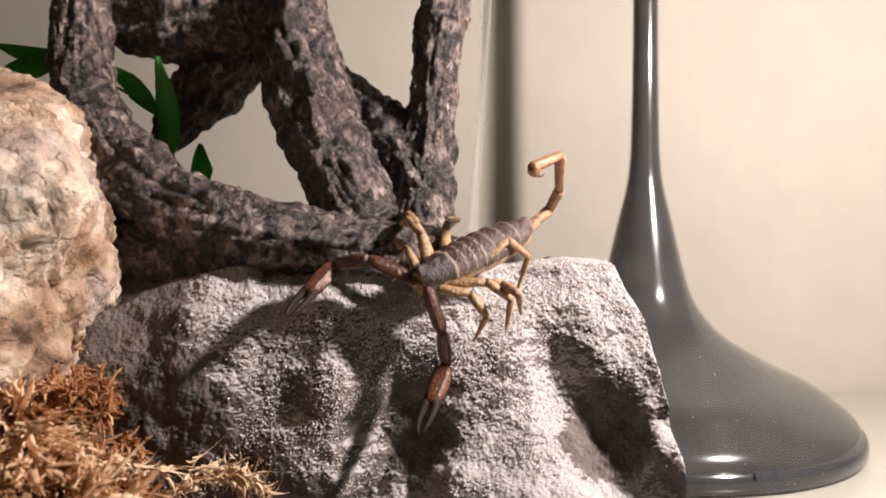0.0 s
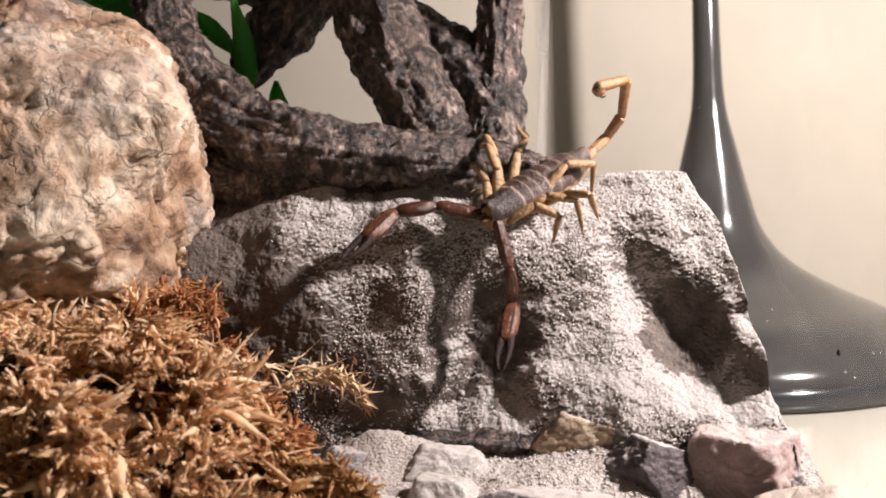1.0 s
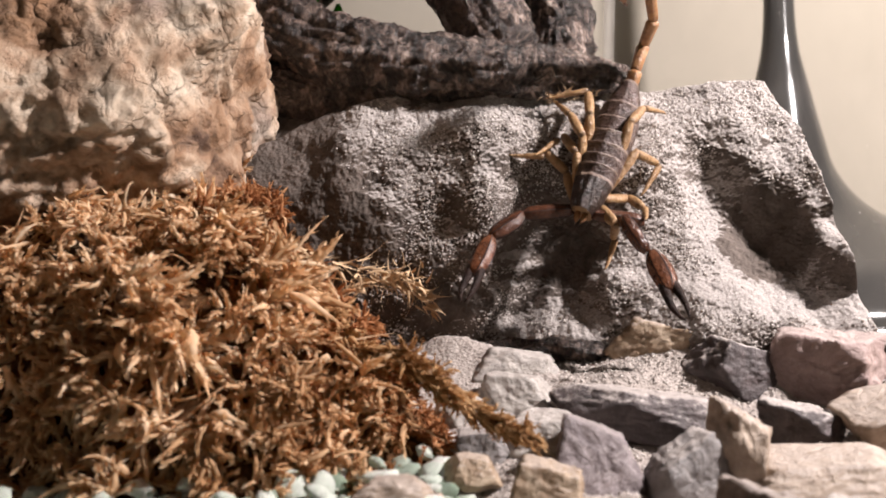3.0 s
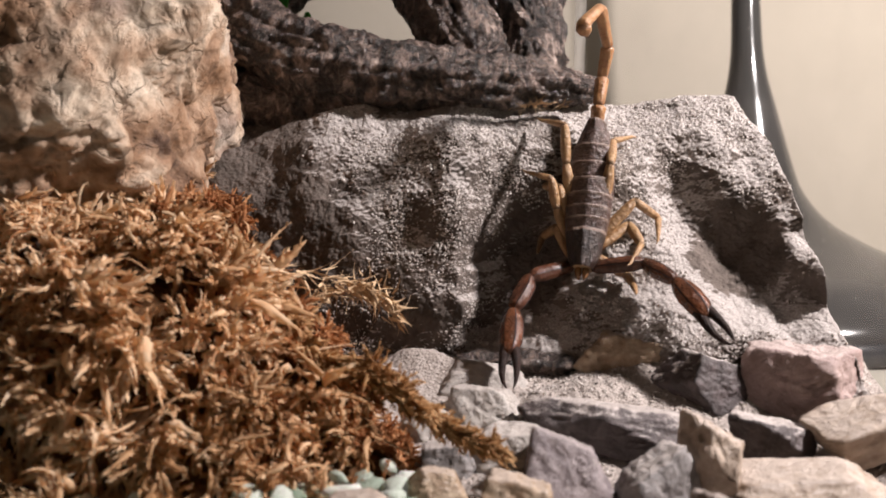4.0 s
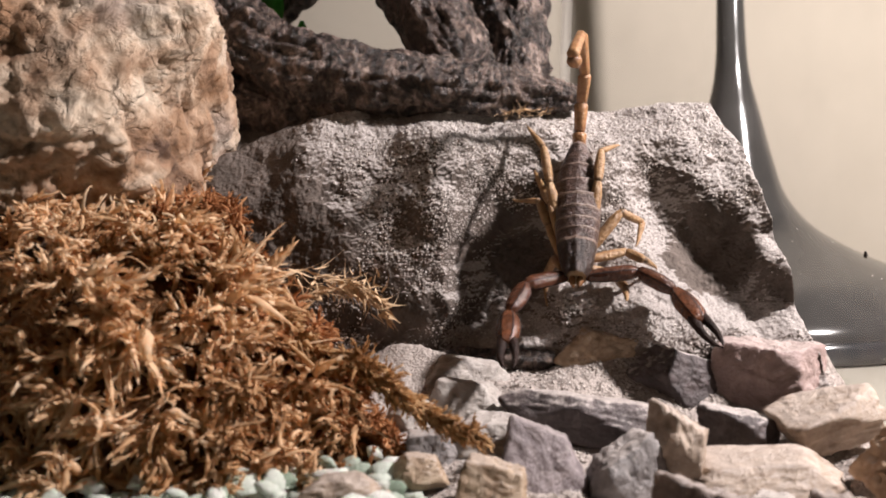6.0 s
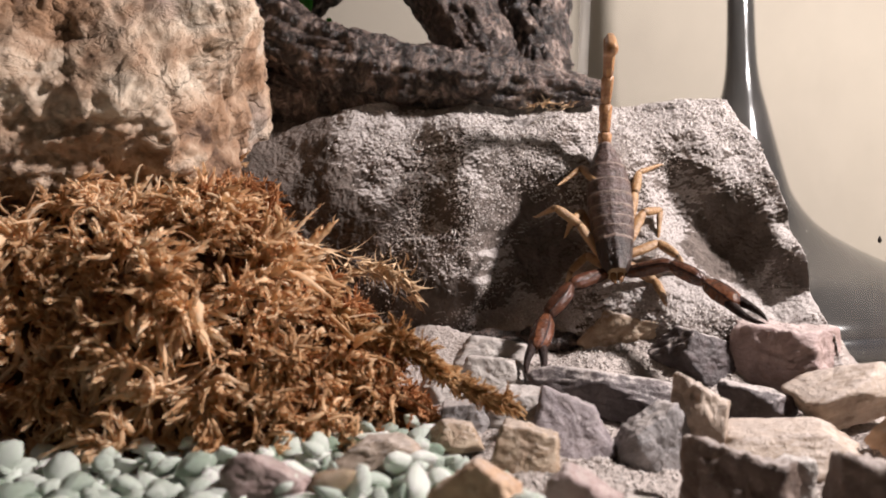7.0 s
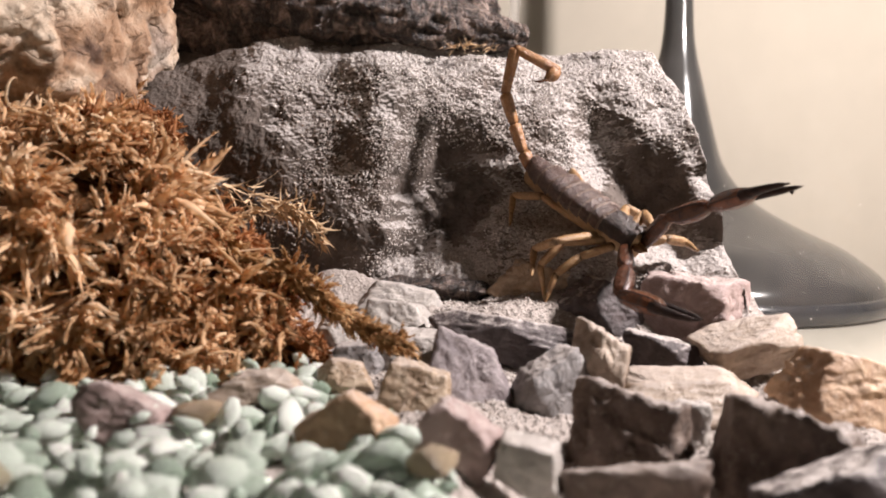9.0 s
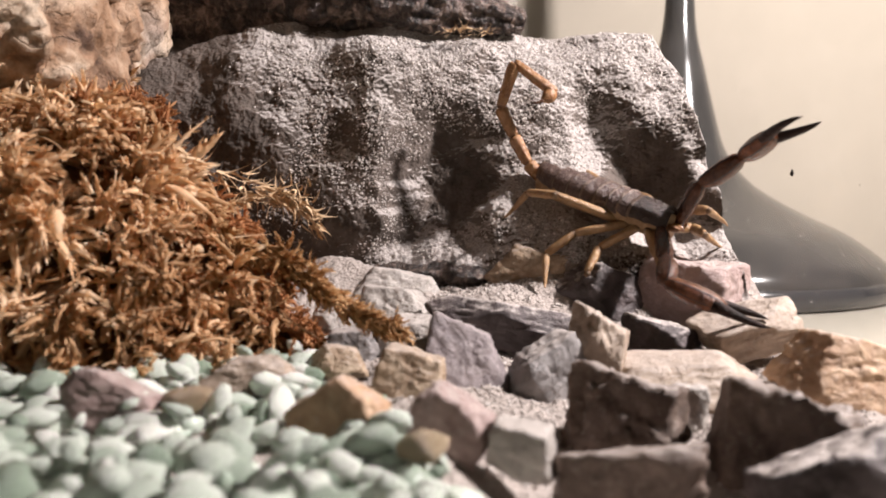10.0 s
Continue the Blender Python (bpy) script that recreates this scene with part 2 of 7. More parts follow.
def plain(name, colour, roughness=0.6, spec=0.3, grain=500, depth=0.0002):
    n = Nodes(name, roughness, spec)
    low = tuple(c * 0.75 for c in colour)
    n.colour(n.ramp(n.noise(grain, 4, 0.6), (0.3, low), (0.7, colour)))
    if depth:
        n.bump(n.noise(grain * 1.5, 4, 0.6), depth, 0.5)
    return n.mat


SLAB, SAND, GRAIN, BOULDER, BARK = slab_material(), sand_material(), grain_material(), boulder_material(), bark_material()
PEBBLE, PEBBLE_REST = pebble_material("green_pebble", True), pebble_material("green_gravel", False)
STRAW = plain("straw", (0.70, 0.50, 0.31), 0.7, 0.2)
MOSS = moss_material("tan_moss", ((0.52, 0.305, 0.160), (0.76, 0.530, 0.315), (0.88, 0.690, 0.475), (0.95, 0.86, 0.70)))
RUST = moss_material("rust_moss", ((0.20, 0.085, 0.040), (0.44, 0.205, 0.092), (0.62, 0.335, 0.165), (0.80, 0.55, 0.34)))
OCHRE = moss_material("ochre_moss", ((0.30, 0.160, 0.074), (0.54, 0.335, 0.168), (0.70, 0.495, 0.280), (0.84, 0.67, 0.45)))
LITTER, LEAF, LAMP = litter_material(), leaf_material(), lamp_material()
DIRT = plain("dark_dirt", (0.03, 0.022, 0.018), 0.9)
RIM = plain("dark_grey_lacquer", (0.035, 0.037, 0.040), 0.14, 0.5, 500, 0.0)
WALL, TABLE, GLASS = wall_material(), table_material(), glass_material()
SEAL = seal_material()
ORANGE_STONE = coloured_stone("orange_stone", (0.40, 0.23, 0.13), (0.66, 0.47, 0.31))
PINK_STONE = coloured_stone("pink_stone", (0.30, 0.21, 0.195), (0.50, 0.38, 0.35))
DARK_STONE = coloured_stone("dark_stone", (0.050, 0.040, 0.040), (0.135, 0.108, 0.108), 0.8, 0.10)
BROWN_STONE = coloured_stone("brown_stone", (0.10, 0.068, 0.052), (0.26, 0.195, 0.16))
PURPLE_STONE = coloured_stone("purple_stone", (0.16, 0.130, 0.138), (0.34, 0.290, 0.290), 0.3)
GREY_STONE = coloured_stone("grey_stone", (0.17, 0.158, 0.158), (0.36, 0.335, 0.325), 0.6)
RUST_STONE = coloured_stone("rust_stone", (0.30, 0.19, 0.11), (0.56, 0.45, 0.33))
PALE_STONE = coloured_stone("pale_stone", (0.36, 0.33, 0.31), (0.60, 0.56, 0.51))
TAN_STONE = coloured_stone("tan_stone", (0.33, 0.25, 0.19), (0.55, 0.45, 0.36))


# ---- mesh helpers ----
def mesh_object(name, verts, faces, material, parent=None, label="", smooth=True):
    me = bpy.data.meshes.new(name)
    me.from_pydata([tuple(v) for v in verts], [], [tuple(f) for f in faces])
    me.materials.append(material)
    if smooth:
        me.polygons.foreach_set("use_smooth", [True] * len(me.polygons))
    me.update()
    ob = new(name, me)
    ob.parent = parent
    if label:
        ob["label"] = label
    return ob


def part(name, bm, material, parent, label=""):
    me = bpy.data.meshes.new(name)
    bm.to_mesh(me)
    bm.free()
    me.materials.append(material)
    me.polygons.foreach_set("use_smooth", [True] * len(me.polygons))
    ob = new(name, me)
    ob.parent = parent
    if label:
        ob["label"] = label
    return ob


def fbm(p, octaves=4, gain=0.5):
    total, amp = 0.0, 1.0
    q = Vector(p)
    for _ in range(octaves):
        total += amp * noise.noise(q)
        amp *= gain
        q = q * 2.03 + Vector((3.1, 1.7, 5.3))
    return total


def spline(points, steps):
    """Points on a smooth curve through the given rows of numbers."""
    pts = [np.array(p, float) for p in points]
    pts = [2 * pts[0] - pts[1]] + pts + [2 * pts[-1] - pts[-2]]
    out = []
    for i in range(1, len(pts) - 2):
        a, b, c, d = pts[i - 1:i + 3]
        for k in range(steps):
            s = k / steps
            out.append(0.5 * (2 * b + (c - a) * s + (2 * a - 5 * b + 4 * c - d) * s * s + (3 * b - a - 3 * c + d) * s ** 3))
    out.append(pts[-2])
    return out


def box_mesh(name, low, high, material, parent=None, bevel=0.0):
    bm = bmesh.new()
    bmesh.ops.create_cube(bm, size=1)
    mid, size = (Vector(low) + Vector(high)) / 2, Vector(high) - Vector(low)
    bmesh.ops.transform(bm, verts=bm.verts, matrix=Matrix.Translation(mid) @ Matrix.Diagonal((*size, 1)))
    if bevel:
        bmesh.ops.bevel(bm, geom=bm.edges, offset=bevel, segments=2, affect="EDGES", profile=0.5)
    me = bpy.data.meshes.new(name)
    bm.to_mesh(me)
    bm.free()
    me.materials.append(material)
    ob = new(name, me)
    ob.parent = parent
    return ob


# ---- the room behind the tank ----
TABLE_Z = -0.0137
tabletop = tagged(box_mesh("tabletop", (-0.6, -0.5, TABLE_Z - 0.03), (0.7, 0.421, TABLE_Z), TABLE, bevel=0.002), "pale glossy tabletop under the glass tank", "table", kind="structure")
for leg_x in (-0.56, 0.66):
    for leg_y in (-0.46, 0.38):
        box_mesh("leg", (leg_x - 0.025, leg_y - 0.025, -0.75), (leg_x + 0.025, leg_y + 0.025, TABLE_Z - 0.0305), TABLE, tabletop, bevel=0.002)
tagged(box_mesh("wall_north", (-3.0, 0.423, -0.75), (3.0, 0.50, 1.75), WALL), "plain cream painted wall behind the tank", "wall", kind="structure")
tagged(box_mesh("wall_south", (-3.0, -3.6, -0.75), (3.0, -3.5, 1.75), WALL), "plain cream painted wall closing the room", "wall", kind="structure")
tagged(box_mesh("wall_west", (-3.1, -3.5, -0.75), (-3.0, 0.423, 1.75), WALL), "plain cream painted wall closing the room", "wall", kind="structure")
tagged(box_mesh("wall_east", (3.0, -3.5, -0.75), (3.1, 0.423, 1.75), WALL), "plain cream painted wall closing the room", "wall", kind="structure")
tagged(box_mesh("ceiling", (-3.1, -3.6, 1.753), (3.1, 0.50, 1.85), WALL), "plain cream painted ceiling of the room", "ceiling", kind="structure")
tagged(box_mesh("floor", (-3.1, -3.6, -0.85), (3.1, 0.50, -0.753), TABLE), "plain pale floor under the table", "floor", kind="structure")


def lamp_stand():
    """A trumpet-shaped lamp foot that runs up into a slim pole."""
    root = new("lamp_stand")
    root.location = (0.0822, 0.330, TABLE_Z)
    tagged(root, "dark grey glossy trumpet-shaped lamp stand on the tabletop behind the glass", "lamp stand")
    profile = [(0.0, 0.0), (0.074, 0.0), (0.078, 0.002), (0.0797, 0.005), (0.0795, 0.009), (0.077, 0.013), (0.071, 0.018), (0.063, 0.0235), (0.0515, 0.029),
               (0.0410, 0.0345), (0.0310, 0.041), (0.0240, 0.048), (0.0185, 0.057), (0.0155, 0.067), (0.0128, 0.078), (0.0100, 0.090), (0.0074, 0.101),
               (0.0061, 0.111), (0.0055, 0.125), (0.0051, 0.15), (0.0049, 0.18), (0.0048, 0.26), (0.0048, 0.36)]
    curve = spline(profile[1:], 4)
    sides = 72
    verts, faces = [(0, 0, 0)], []
    for r, z in curve:
        verts += [(r * math.cos(2 * math.pi * k / sides), r * math.sin(2 * math.pi * k / sides), z) for k in range(sides)]
    faces += [(0, 1 + (k + 1) % sides, 1 + k) for k in range(sides)]
    for i in range(len(curve) - 1):
        for k in range(sides):
            a, b = 1 + i * sides + k, 1 + i * sides + (k + 1) % sides
            faces.append((a, b, b + sides, a + sides))
    mesh_object("base_and_pole", verts, faces, LAMP, root)
    ring = [(0.0790, -0.0002), (0.0814, 0.0006), (0.0819, 0.0040), (0.0812, 0.0068), (0.0800, 0.0074), (0.0785, 0.0070)]
    verts = [(r * math.cos(2 * math.pi * k / sides), r * math.sin(2 * math.pi * k / sides), z + 0.0003) for r, z in ring for k in range(sides)]
    faces = []
    for i in range(len(ring)):
        for k in range(sides):
            j = (i + 1) % len(ring)
            faces.append((i * sides + k, i * sides + (k + 1) % sides, j * sides + (k + 1) % sides, j * sides + k))
    mesh_object("base_rim", verts, faces, RIM, root, "darker polished rim of the lamp foot")
    return root


lamp_stand()


# ---- the glass tank ----
def pane_line():
    return spline([(-0.25, 0.232), (-0.12, 0.236), (-0.02, 0.238), (0.004, 0.235), (0.022, 0.222), (0.036, 0.203), (0.0465, 0.175), (0.0535, 0.133), (0.060, 0.09), (0.070, 0.02)], 8)


def tank():
    root = new("glass_tank")
    tagged(root, "clear glass terrarium with a rounded dusty corner standing on the tabletop", "terrarium")
    line = pane_line()
    cuts = [0, 20, 48, len(line) - 1]
    for name, i0, i1 in (("back_pane", cuts[0], cuts[1]), ("corner_pane", cuts[1], cuts[2]), ("side_pane", cuts[2], cuts[3])):
        verts, faces = [], []
        for x, y in line[i0:i1 + 1]:
            verts += [(x, y, TABLE_Z + 0.001), (x, y, 0.30)]
        for i in range(i1 - i0):
            faces.append((2 * i, 2 * i + 2, 2 * i + 3, 2 * i + 1))
        mesh_object(name, verts, faces, GLASS, root).visible_shadow = False
    strip = [(0.0062, 0.2325, 0.055), (0.0092, 0.2320, 0.055), (0.0150, 0.2270, 0.155), (0.0120, 0.2285, 0.155)]
    back = [(x, y + 0.0006, z) for x, y, z in strip]
    faces = [(0, 1, 2, 3), (7, 6, 5, 4), (0, 4, 5, 1), (1, 5, 6, 2), (2, 6, 7, 3), (3, 7, 4, 0)]
    mesh_object("sealant_strip", strip + back, faces, SEAL, root, "pale translucent sealant strip in the corner", smooth=False).visible_shadow = False
    rnd = random.Random(31)
    verts, faces = [], []
    side = line[44:]
    for _ in range(260):
        k = rnd.randrange(len(side) - 1)
        s = rnd.random()
        x, y = side[k][0] * (1 - s) + side[k + 1][0] * s, side[k][1] * (1 - s) + side[k + 1][1] * s
        z = abs(rnd.gauss(0.0, 0.035)) + 0.001
        r = rnd.uniform(0.00003, 0.00012) * (2.0 if rnd.random() < 0.05 else 1.0)
        base = len(verts)
        for c in ((1, 0, 0), (-1, 0, 0), (0, 1, 0), (0, -1, 0), (0, 0, 1.6), (0, 0, -1.6)):
            verts.append((x - 0.0003 + c[0] * r, y + c[1] * r, z + c[2] * r))
        for f in ((0, 2, 4), (2, 1, 4), (1, 3, 4), (3, 0, 4), (2, 0, 5), (1, 2, 5), (3, 1, 5), (0, 3, 5)):
            faces.append(tuple(base + k for k in f))
    tagged(mesh_object("dust_flecks", verts, faces, GRAIN, root, "white dust flecks on the glass", smooth=False), kind="stuff")
    bm = rock_mesh(77, detail=2, count=6, low=0.5, high=0.9, lump=0.3, grain=0.2, soft=0.05)
    bmesh.ops.transform(bm, verts=bm.verts, matrix=Matrix.Translation((0.0517, 0.1333, 0.0278)) @ Matrix.Diagonal((0.0003, 0.00065, 0.0006, 1)))
    part("dirt_speck", bm, DIRT, root, "dark speck of dirt stuck to the glass")
    return root




# ---- ground inside the tank ----
def ease(a, b, x):
    s = max(0.0, min(1.0, (x - a) / (b - a)))
    return s * s * (3 - 2 * s)


def ground_z(x, y):
    side = ease(-0.008, 0.010, x)
    left = -0.0026 + 0.0075 * ease(0.100, 0.150, y)
    right = -0.0062 + 0.0145 * ease(0.116, 0.156, y)
    z = left * (1 - side) + right * side
    z -= side * 0.0060 * (1 - ease(0.070, 0.100, y))
    z -= 0.0070 * math.exp(-((x - 0.027) / 0.008) ** 2 - ((y - 0.125) / 0.009) ** 2)
    z += 0.0045 * math.exp(-((x - 0.022) / 0.016) ** 2 - ((y - 0.152) / 0.010) ** 2)
    z += 0.0035 * math.exp(-((x - 0.002) / 0.012) ** 2 - ((y - 0.137) / 0.008) ** 2)
    z += 0.0065 * math.exp(-((x + 0.028) / 0.012) ** 2 - ((y - 0.151) / 0.009) ** 2)
    z += 0.0050 * math.exp(-((x - 0.047) / 0.008) ** 2 - ((y - 0.112) / 0.012) ** 2)
    return z


def sand_bed():
    verts, faces = [], []
    xs = np.concatenate([np.linspace(-0.16, -0.05, 40), np.linspace(-0.049, 0.0535, 240)])
    ys = np.linspace(0.022, 0.235, 260)
    for y in ys:
        limit = 0.0525 + 0.10 * max(0.0, 0.133 - y) if y < 0.175 else 0.046 - 0.55 * (y - 0.175)
        for x in xs:
            x = min(x, limit - 0.001)
            z = ground_z(x, y) + 0.0011 * fbm((x * 130, y * 130, 0.3), 4) + 0.0004 * noise.noise((x * 900, y * 900, 2.0))
            verts.append((x, y, z))
    w = len(xs)
    for j in range(len(ys) - 1):
        for i in range(w - 1):
            a = j * w + i
            faces.append((a, a + 1, a + w + 1, a + w))
    return tagged(mesh_object("sand_bed", verts, faces, SAND), "pale coarse sand bed covering the tank floor", "sand", kind="structure")


sand_bed()


# ---- limestone slab ----
def slab_top(x):
    return 0.0605 - 0.0006 * math.sin(x * 160) - 0.009 * max(0.0, min(1.0, (-0.045 - x) / 0.03))


BULGES = [  # x, z, width x, width z, how far out
    (0.0310, 0.042, 0.0045, 0.014, 0.0020), (0.0225, 0.039, 0.0055, 0.009, -0.0028), (0.0330, 0.027, 0.0070, 0.012, -0.0036), (0.036, 0.019, 0.008, 0.005, -0.0030),
    (0.012, 0.048, 0.008, 0.008, 0.0024), (0.024, 0.014, 0.013, 0.007, 0.0070),
    (-0.0215, 0.022, 0.004, 0.012, 0.0011), (-0.030, 0.050, 0.014, 0.007, 0.0010), (-0.052, 0.043, 0.012, 0.006, 0.0010),
    (-0.030, 0.028, 0.014, 0.012, -0.0008), (-0.056, 0.022, 0.012, 0.012, -0.0012), (0.001, 0.056, 0.006, 0.004, 0.0034),
    (-0.010, 0.012, 0.006, 0.006, 0.0040),
]


def slab_face(x, z):
    """How far back the face of the slab lies at x and height z."""
    bend = 0.036 + 0.007 * noise.noise((x * 70, 3.0, 1.0))
    left = 0.1550 + 0.54 * 0.006 * math.log(1 + math.exp(max(-30.0, (z - bend) / 0.006))) - 0.14 * min(0.0, z - 0.036) + 0.02 * (x + 0.050)
    right = 0.1675 + (0.55 if z > 0.034 else 0.75) * (z - 0.034) + 0.05 * (x - 0.030)
    side = ease(-0.025, 0.020, x)
    y = left * (1 - side) + right * side
    y += 0.004 * ease(0.052, 0.061, z)
    y -= 0.0095 * max(0.0, min(1.0, (x - 0.0305) / 0.0145)) * (1 - ease(0.036, 0.056, z)) * (0.85 + 0.5 * noise.noise((x * 150, z * 150, 8.0)))
    wander = 0.0034 * fbm((z * 95, x * 40, 5.0), 3) - 0.10 * (z - 0.027)  # a cleft, steep on its far side
    y += 0.0105 * float(np.interp(x + wander, [-0.0260, -0.0210, -0.0170, -0.0120, -0.0060, 0.0030, 0.0075], [0, 0.12, 0.65, 1.0, 0.95, 0.16, 0])) * ease(0.006, 0.015, z) * (1 - ease(0.033, 0.047, z))
    lip = ((z - 0.0325) + (x - 0.034) * 1.04) / 1.44 + 0.0036 * noise.noise((x * 110, z * 110, 2.0))  # a slanting ledge with a hollow under it
    y += 0.0028 * float(np.interp(lip, [-0.015, -0.0045, 0.0010, 0.0055], [0, 1.0, 0.5, 0])) * ease(0.016, 0.025, x) * (1 - ease(0.037, 0.0425, x)) * ease(0.008, 0.016, z)
    for bx, bz, wx, wz, out in BULGES:
        y -= out * math.exp(-((x - bx) / wx) ** 2 - ((z - bz) / wz) ** 2)
    return y


def slab_edge(z):
    """Where the slab ends towards the side pane."""
    return float(np.interp(z, [0.0, 0.0135, 0.020, 0.0365, 0.050, 0.0605], [0.0475, 0.0462, 0.0456, 0.0446, 0.0436, 0.0394]))


def rough(p):
    p = Vector(p)
    return 0.0017 * fbm(p * 85, 3) + 0.00028 * abs(fbm(p * 330 + Vector((7, 1, 3)), 2, 0.6)) + 0.00024 * noise.noise(p * 800) + 0.00024 * noise.noise(p * 1800)


def slab_point(u, v):
    """u: along the slab, beyond 1 round its end; v: up the face, beyond 1 back over the top."""
    z = min(v, 1.0) * 1.0
    left = -0.105
    top_guess = 0.0605
    height = z * top_guess
    right = slab_edge(height)
    x = left + (right - left) * min(u, 1.0)
    height = z * slab_top(x)
    y = slab_face(x, height)
    if v > 1.0:
        back = v - 1.0
        y += 0.045 * back / 0.45
        height += 0.0014 * math.sin(min(1.0, back / 0.1) * math.pi / 2) - 0.006 * back
        height += (0.0690 - slab_top(x)) * ease(0.03, 0.22, back) * ease(-0.020, -0.045, x)
    if u > 1.0:
        turn = (u - 1.0) / 0.2
        y += 0.045 * turn
        x += 0.0012 * math.sin(min(1.0, turn * 5) * math.pi / 2) - 0.010 * turn
    return Vector((x, y, height))


def slab():
    us = np.concatenate([np.linspace(0, 1, 720), np.linspace(1.008, 1.2, 14)])
    vs = np.concatenate([np.linspace(0, 1, 320), np.linspace(1.01, 1.45, 60)])
    verts, faces = [], []
    out = Vector((0.05, -0.8, 0.55))
    for v in vs:
        for u in us:
            p = slab_point(u, v)
            way = Vector((0.1, -0.5, 0.8)) if v > 1 else out
            if u > 1:
                way = Vector((0.9, -0.3, 0.2))
            verts.append(p + way * rough(p))
    w = len(us)
    for j in range(len(vs) - 1):
        for i in range(w - 1):
            a = j * w + i
            faces.append((a, a + 1, a + w + 1, a + w))
    return tagged(mesh_object("rock_slab", verts, faces, SLAB), "rough grey limestone slab coated with pale sand, leaning under the driftwood", "rock")


slab()


# ---- boulder ----
def facets(seed, count=14, low=0.72, high=1.0):
    rnd = random.Random(seed)
    planes = []
    for _ in range(count):
        d = Vector((rnd.gauss(0, 1), rnd.gauss(0, 1), rnd.gauss(0, 1))).normalized()
        planes.append((d, rnd.uniform(low, high)))
    return planes


def hewn_planes(seed, top, taper, chips):
    """Six leaning sides and a few broken corners. top: how the upper face tilts to x and to y."""
    rnd = random.Random(seed * 7 + 1)
    planes = [((top[0], top[1], 1.0), 0.90), ((rnd.gauss(0, 0.15), rnd.gauss(0, 0.15), -1.0), 0.95)]
    for x, y in ((1, 0), (-1, 0), (0, 1), (0, -1)):
        planes.append(((x + rnd.gauss(0, 0.14), y + rnd.gauss(0, 0.14), taper + rnd.gauss(0, 0.10)), rnd.uniform(0.84, 0.98)))
    for _ in range(chips):
        planes.append(((rnd.choice((-1, 1)) * rnd.uniform(0.3, 1), rnd.choice((-1, 1)) * rnd.uniform(0.3, 1), rnd.uniform(-0.5, 1)), rnd.uniform(0.98, 1.18)))
    return [(Vector(d).normalized(), h) for d, h in planes]


def rock_mesh(seed, detail=4, count=14, low=0.72, high=1.0, lump=0.10, grain=0.03, soft=0.06, cracks=0.0, crack_scale=3.0, cobble=0.0, chisel=0.0, planes=None, cap=1.12):
    """A broken stone of about unit radius: flat faces with worn edges, then lumps and grain."""
    bm = bmesh.new()
    bmesh.ops.create_icosphere(bm, subdivisions=detail, radius=1)
    planes = planes or facets(seed, count, low, high)
    shift = Vector((seed * 1.37, seed * 0.71, seed * 2.11))
    for v in bm.verts:
        d = v.co.normalized()
        cuts = [h / max(0.05, d.dot(n)) for n, h in planes if d.dot(n) > 0.05] + [cap]
        m = min(cuts)
        r = m - soft * math.log(sum(math.exp(-(c - m) / soft) for c in cuts if c - m < 1.0))
        r *= 1 + lump * fbm(d * 1.8 + shift, 3) + grain * fbm(d * 7 + shift, 3, 0.6)
        if cracks:
            q = d * crack_scale + shift
            bend = Vector((noise.noise(q * 1.7), noise.noise(q * 1.7 + Vector((9, 2, 4))), noise.noise(q * 1.7 + Vector((3, 8, 1))))) * 0.45
            gap = abs(noise.noise(q + bend))
            chips = abs(noise.noise(q * 2.7 + bend * 2 + Vector((5, 5, 5))))
            r -= cracks * max(0.0, 1 - gap / 0.05) + cracks * 0.35 * max(0.0, 1 - chips / 0.06)
            r += cracks * 0.8 * (gap - 0.25)
        if cobble:
            q = d * crack_scale + shift
            bend = Vector((noise.noise(q * 0.9), noise.noise(q * 0.9 + Vector((9, 2, 4))), noise.noise(q * 0.9 + Vector((3, 8, 1))))) * 0.9
            for scale, amount in ((1.0, 1.0), (2.3, 0.55), (5.0, 0.30)):
                near = noise.voronoi(q * scale + bend * scale)[0]
                edge = near[1] - near[0]
                r += cobble * amount * (min(0.10, edge) / 0.10 - 0.8 + 0.5 * min(0.5, edge))
        if chisel:
            for scale, amount in ((0.75, 1.0), (1.9, 0.55), (4.6, 0.22), (10.0, 0.07)):
                q = d * crack_scale * scale + shift
                q = q + Vector((noise.noise(q * 1.6), noise.noise(q * 1.6 + Vector((9, 2, 4))), noise.noise(q * 1.6 + Vector((3, 8, 1))))) * 0.4
                cell = noise.voronoi(q)[1][0]
                lean = noise.cell_vector(cell * 37.0) - Vector((0.5, 0.5, 0.5))
                r += chisel * amount * ((q - cell).dot(lean) * 1.8 + lean.x * 0.7)
        v.co = d * r
    return bm


def stone(name, label, place, size, turn, seed, material, **kind):
    bm = rock_mesh(seed, **kind)
    me = bpy.data.meshes.new(name)
    bmesh.ops.transform(bm, verts=bm.verts, matrix=Matrix.Diagonal((size[0] / 2, size[1] / 2, size[2] / 2, 1)))
    bm.to_mesh(me)
    bm.free()
    me.materials.append(material)
    me.polygons.foreach_set("use_smooth", [True] * len(me.polygons))
    ob = new(name, me)
    ob.matrix_basis = pose(*place, *turn)
    return tagged(ob, label, "stone", "stones on the sand")


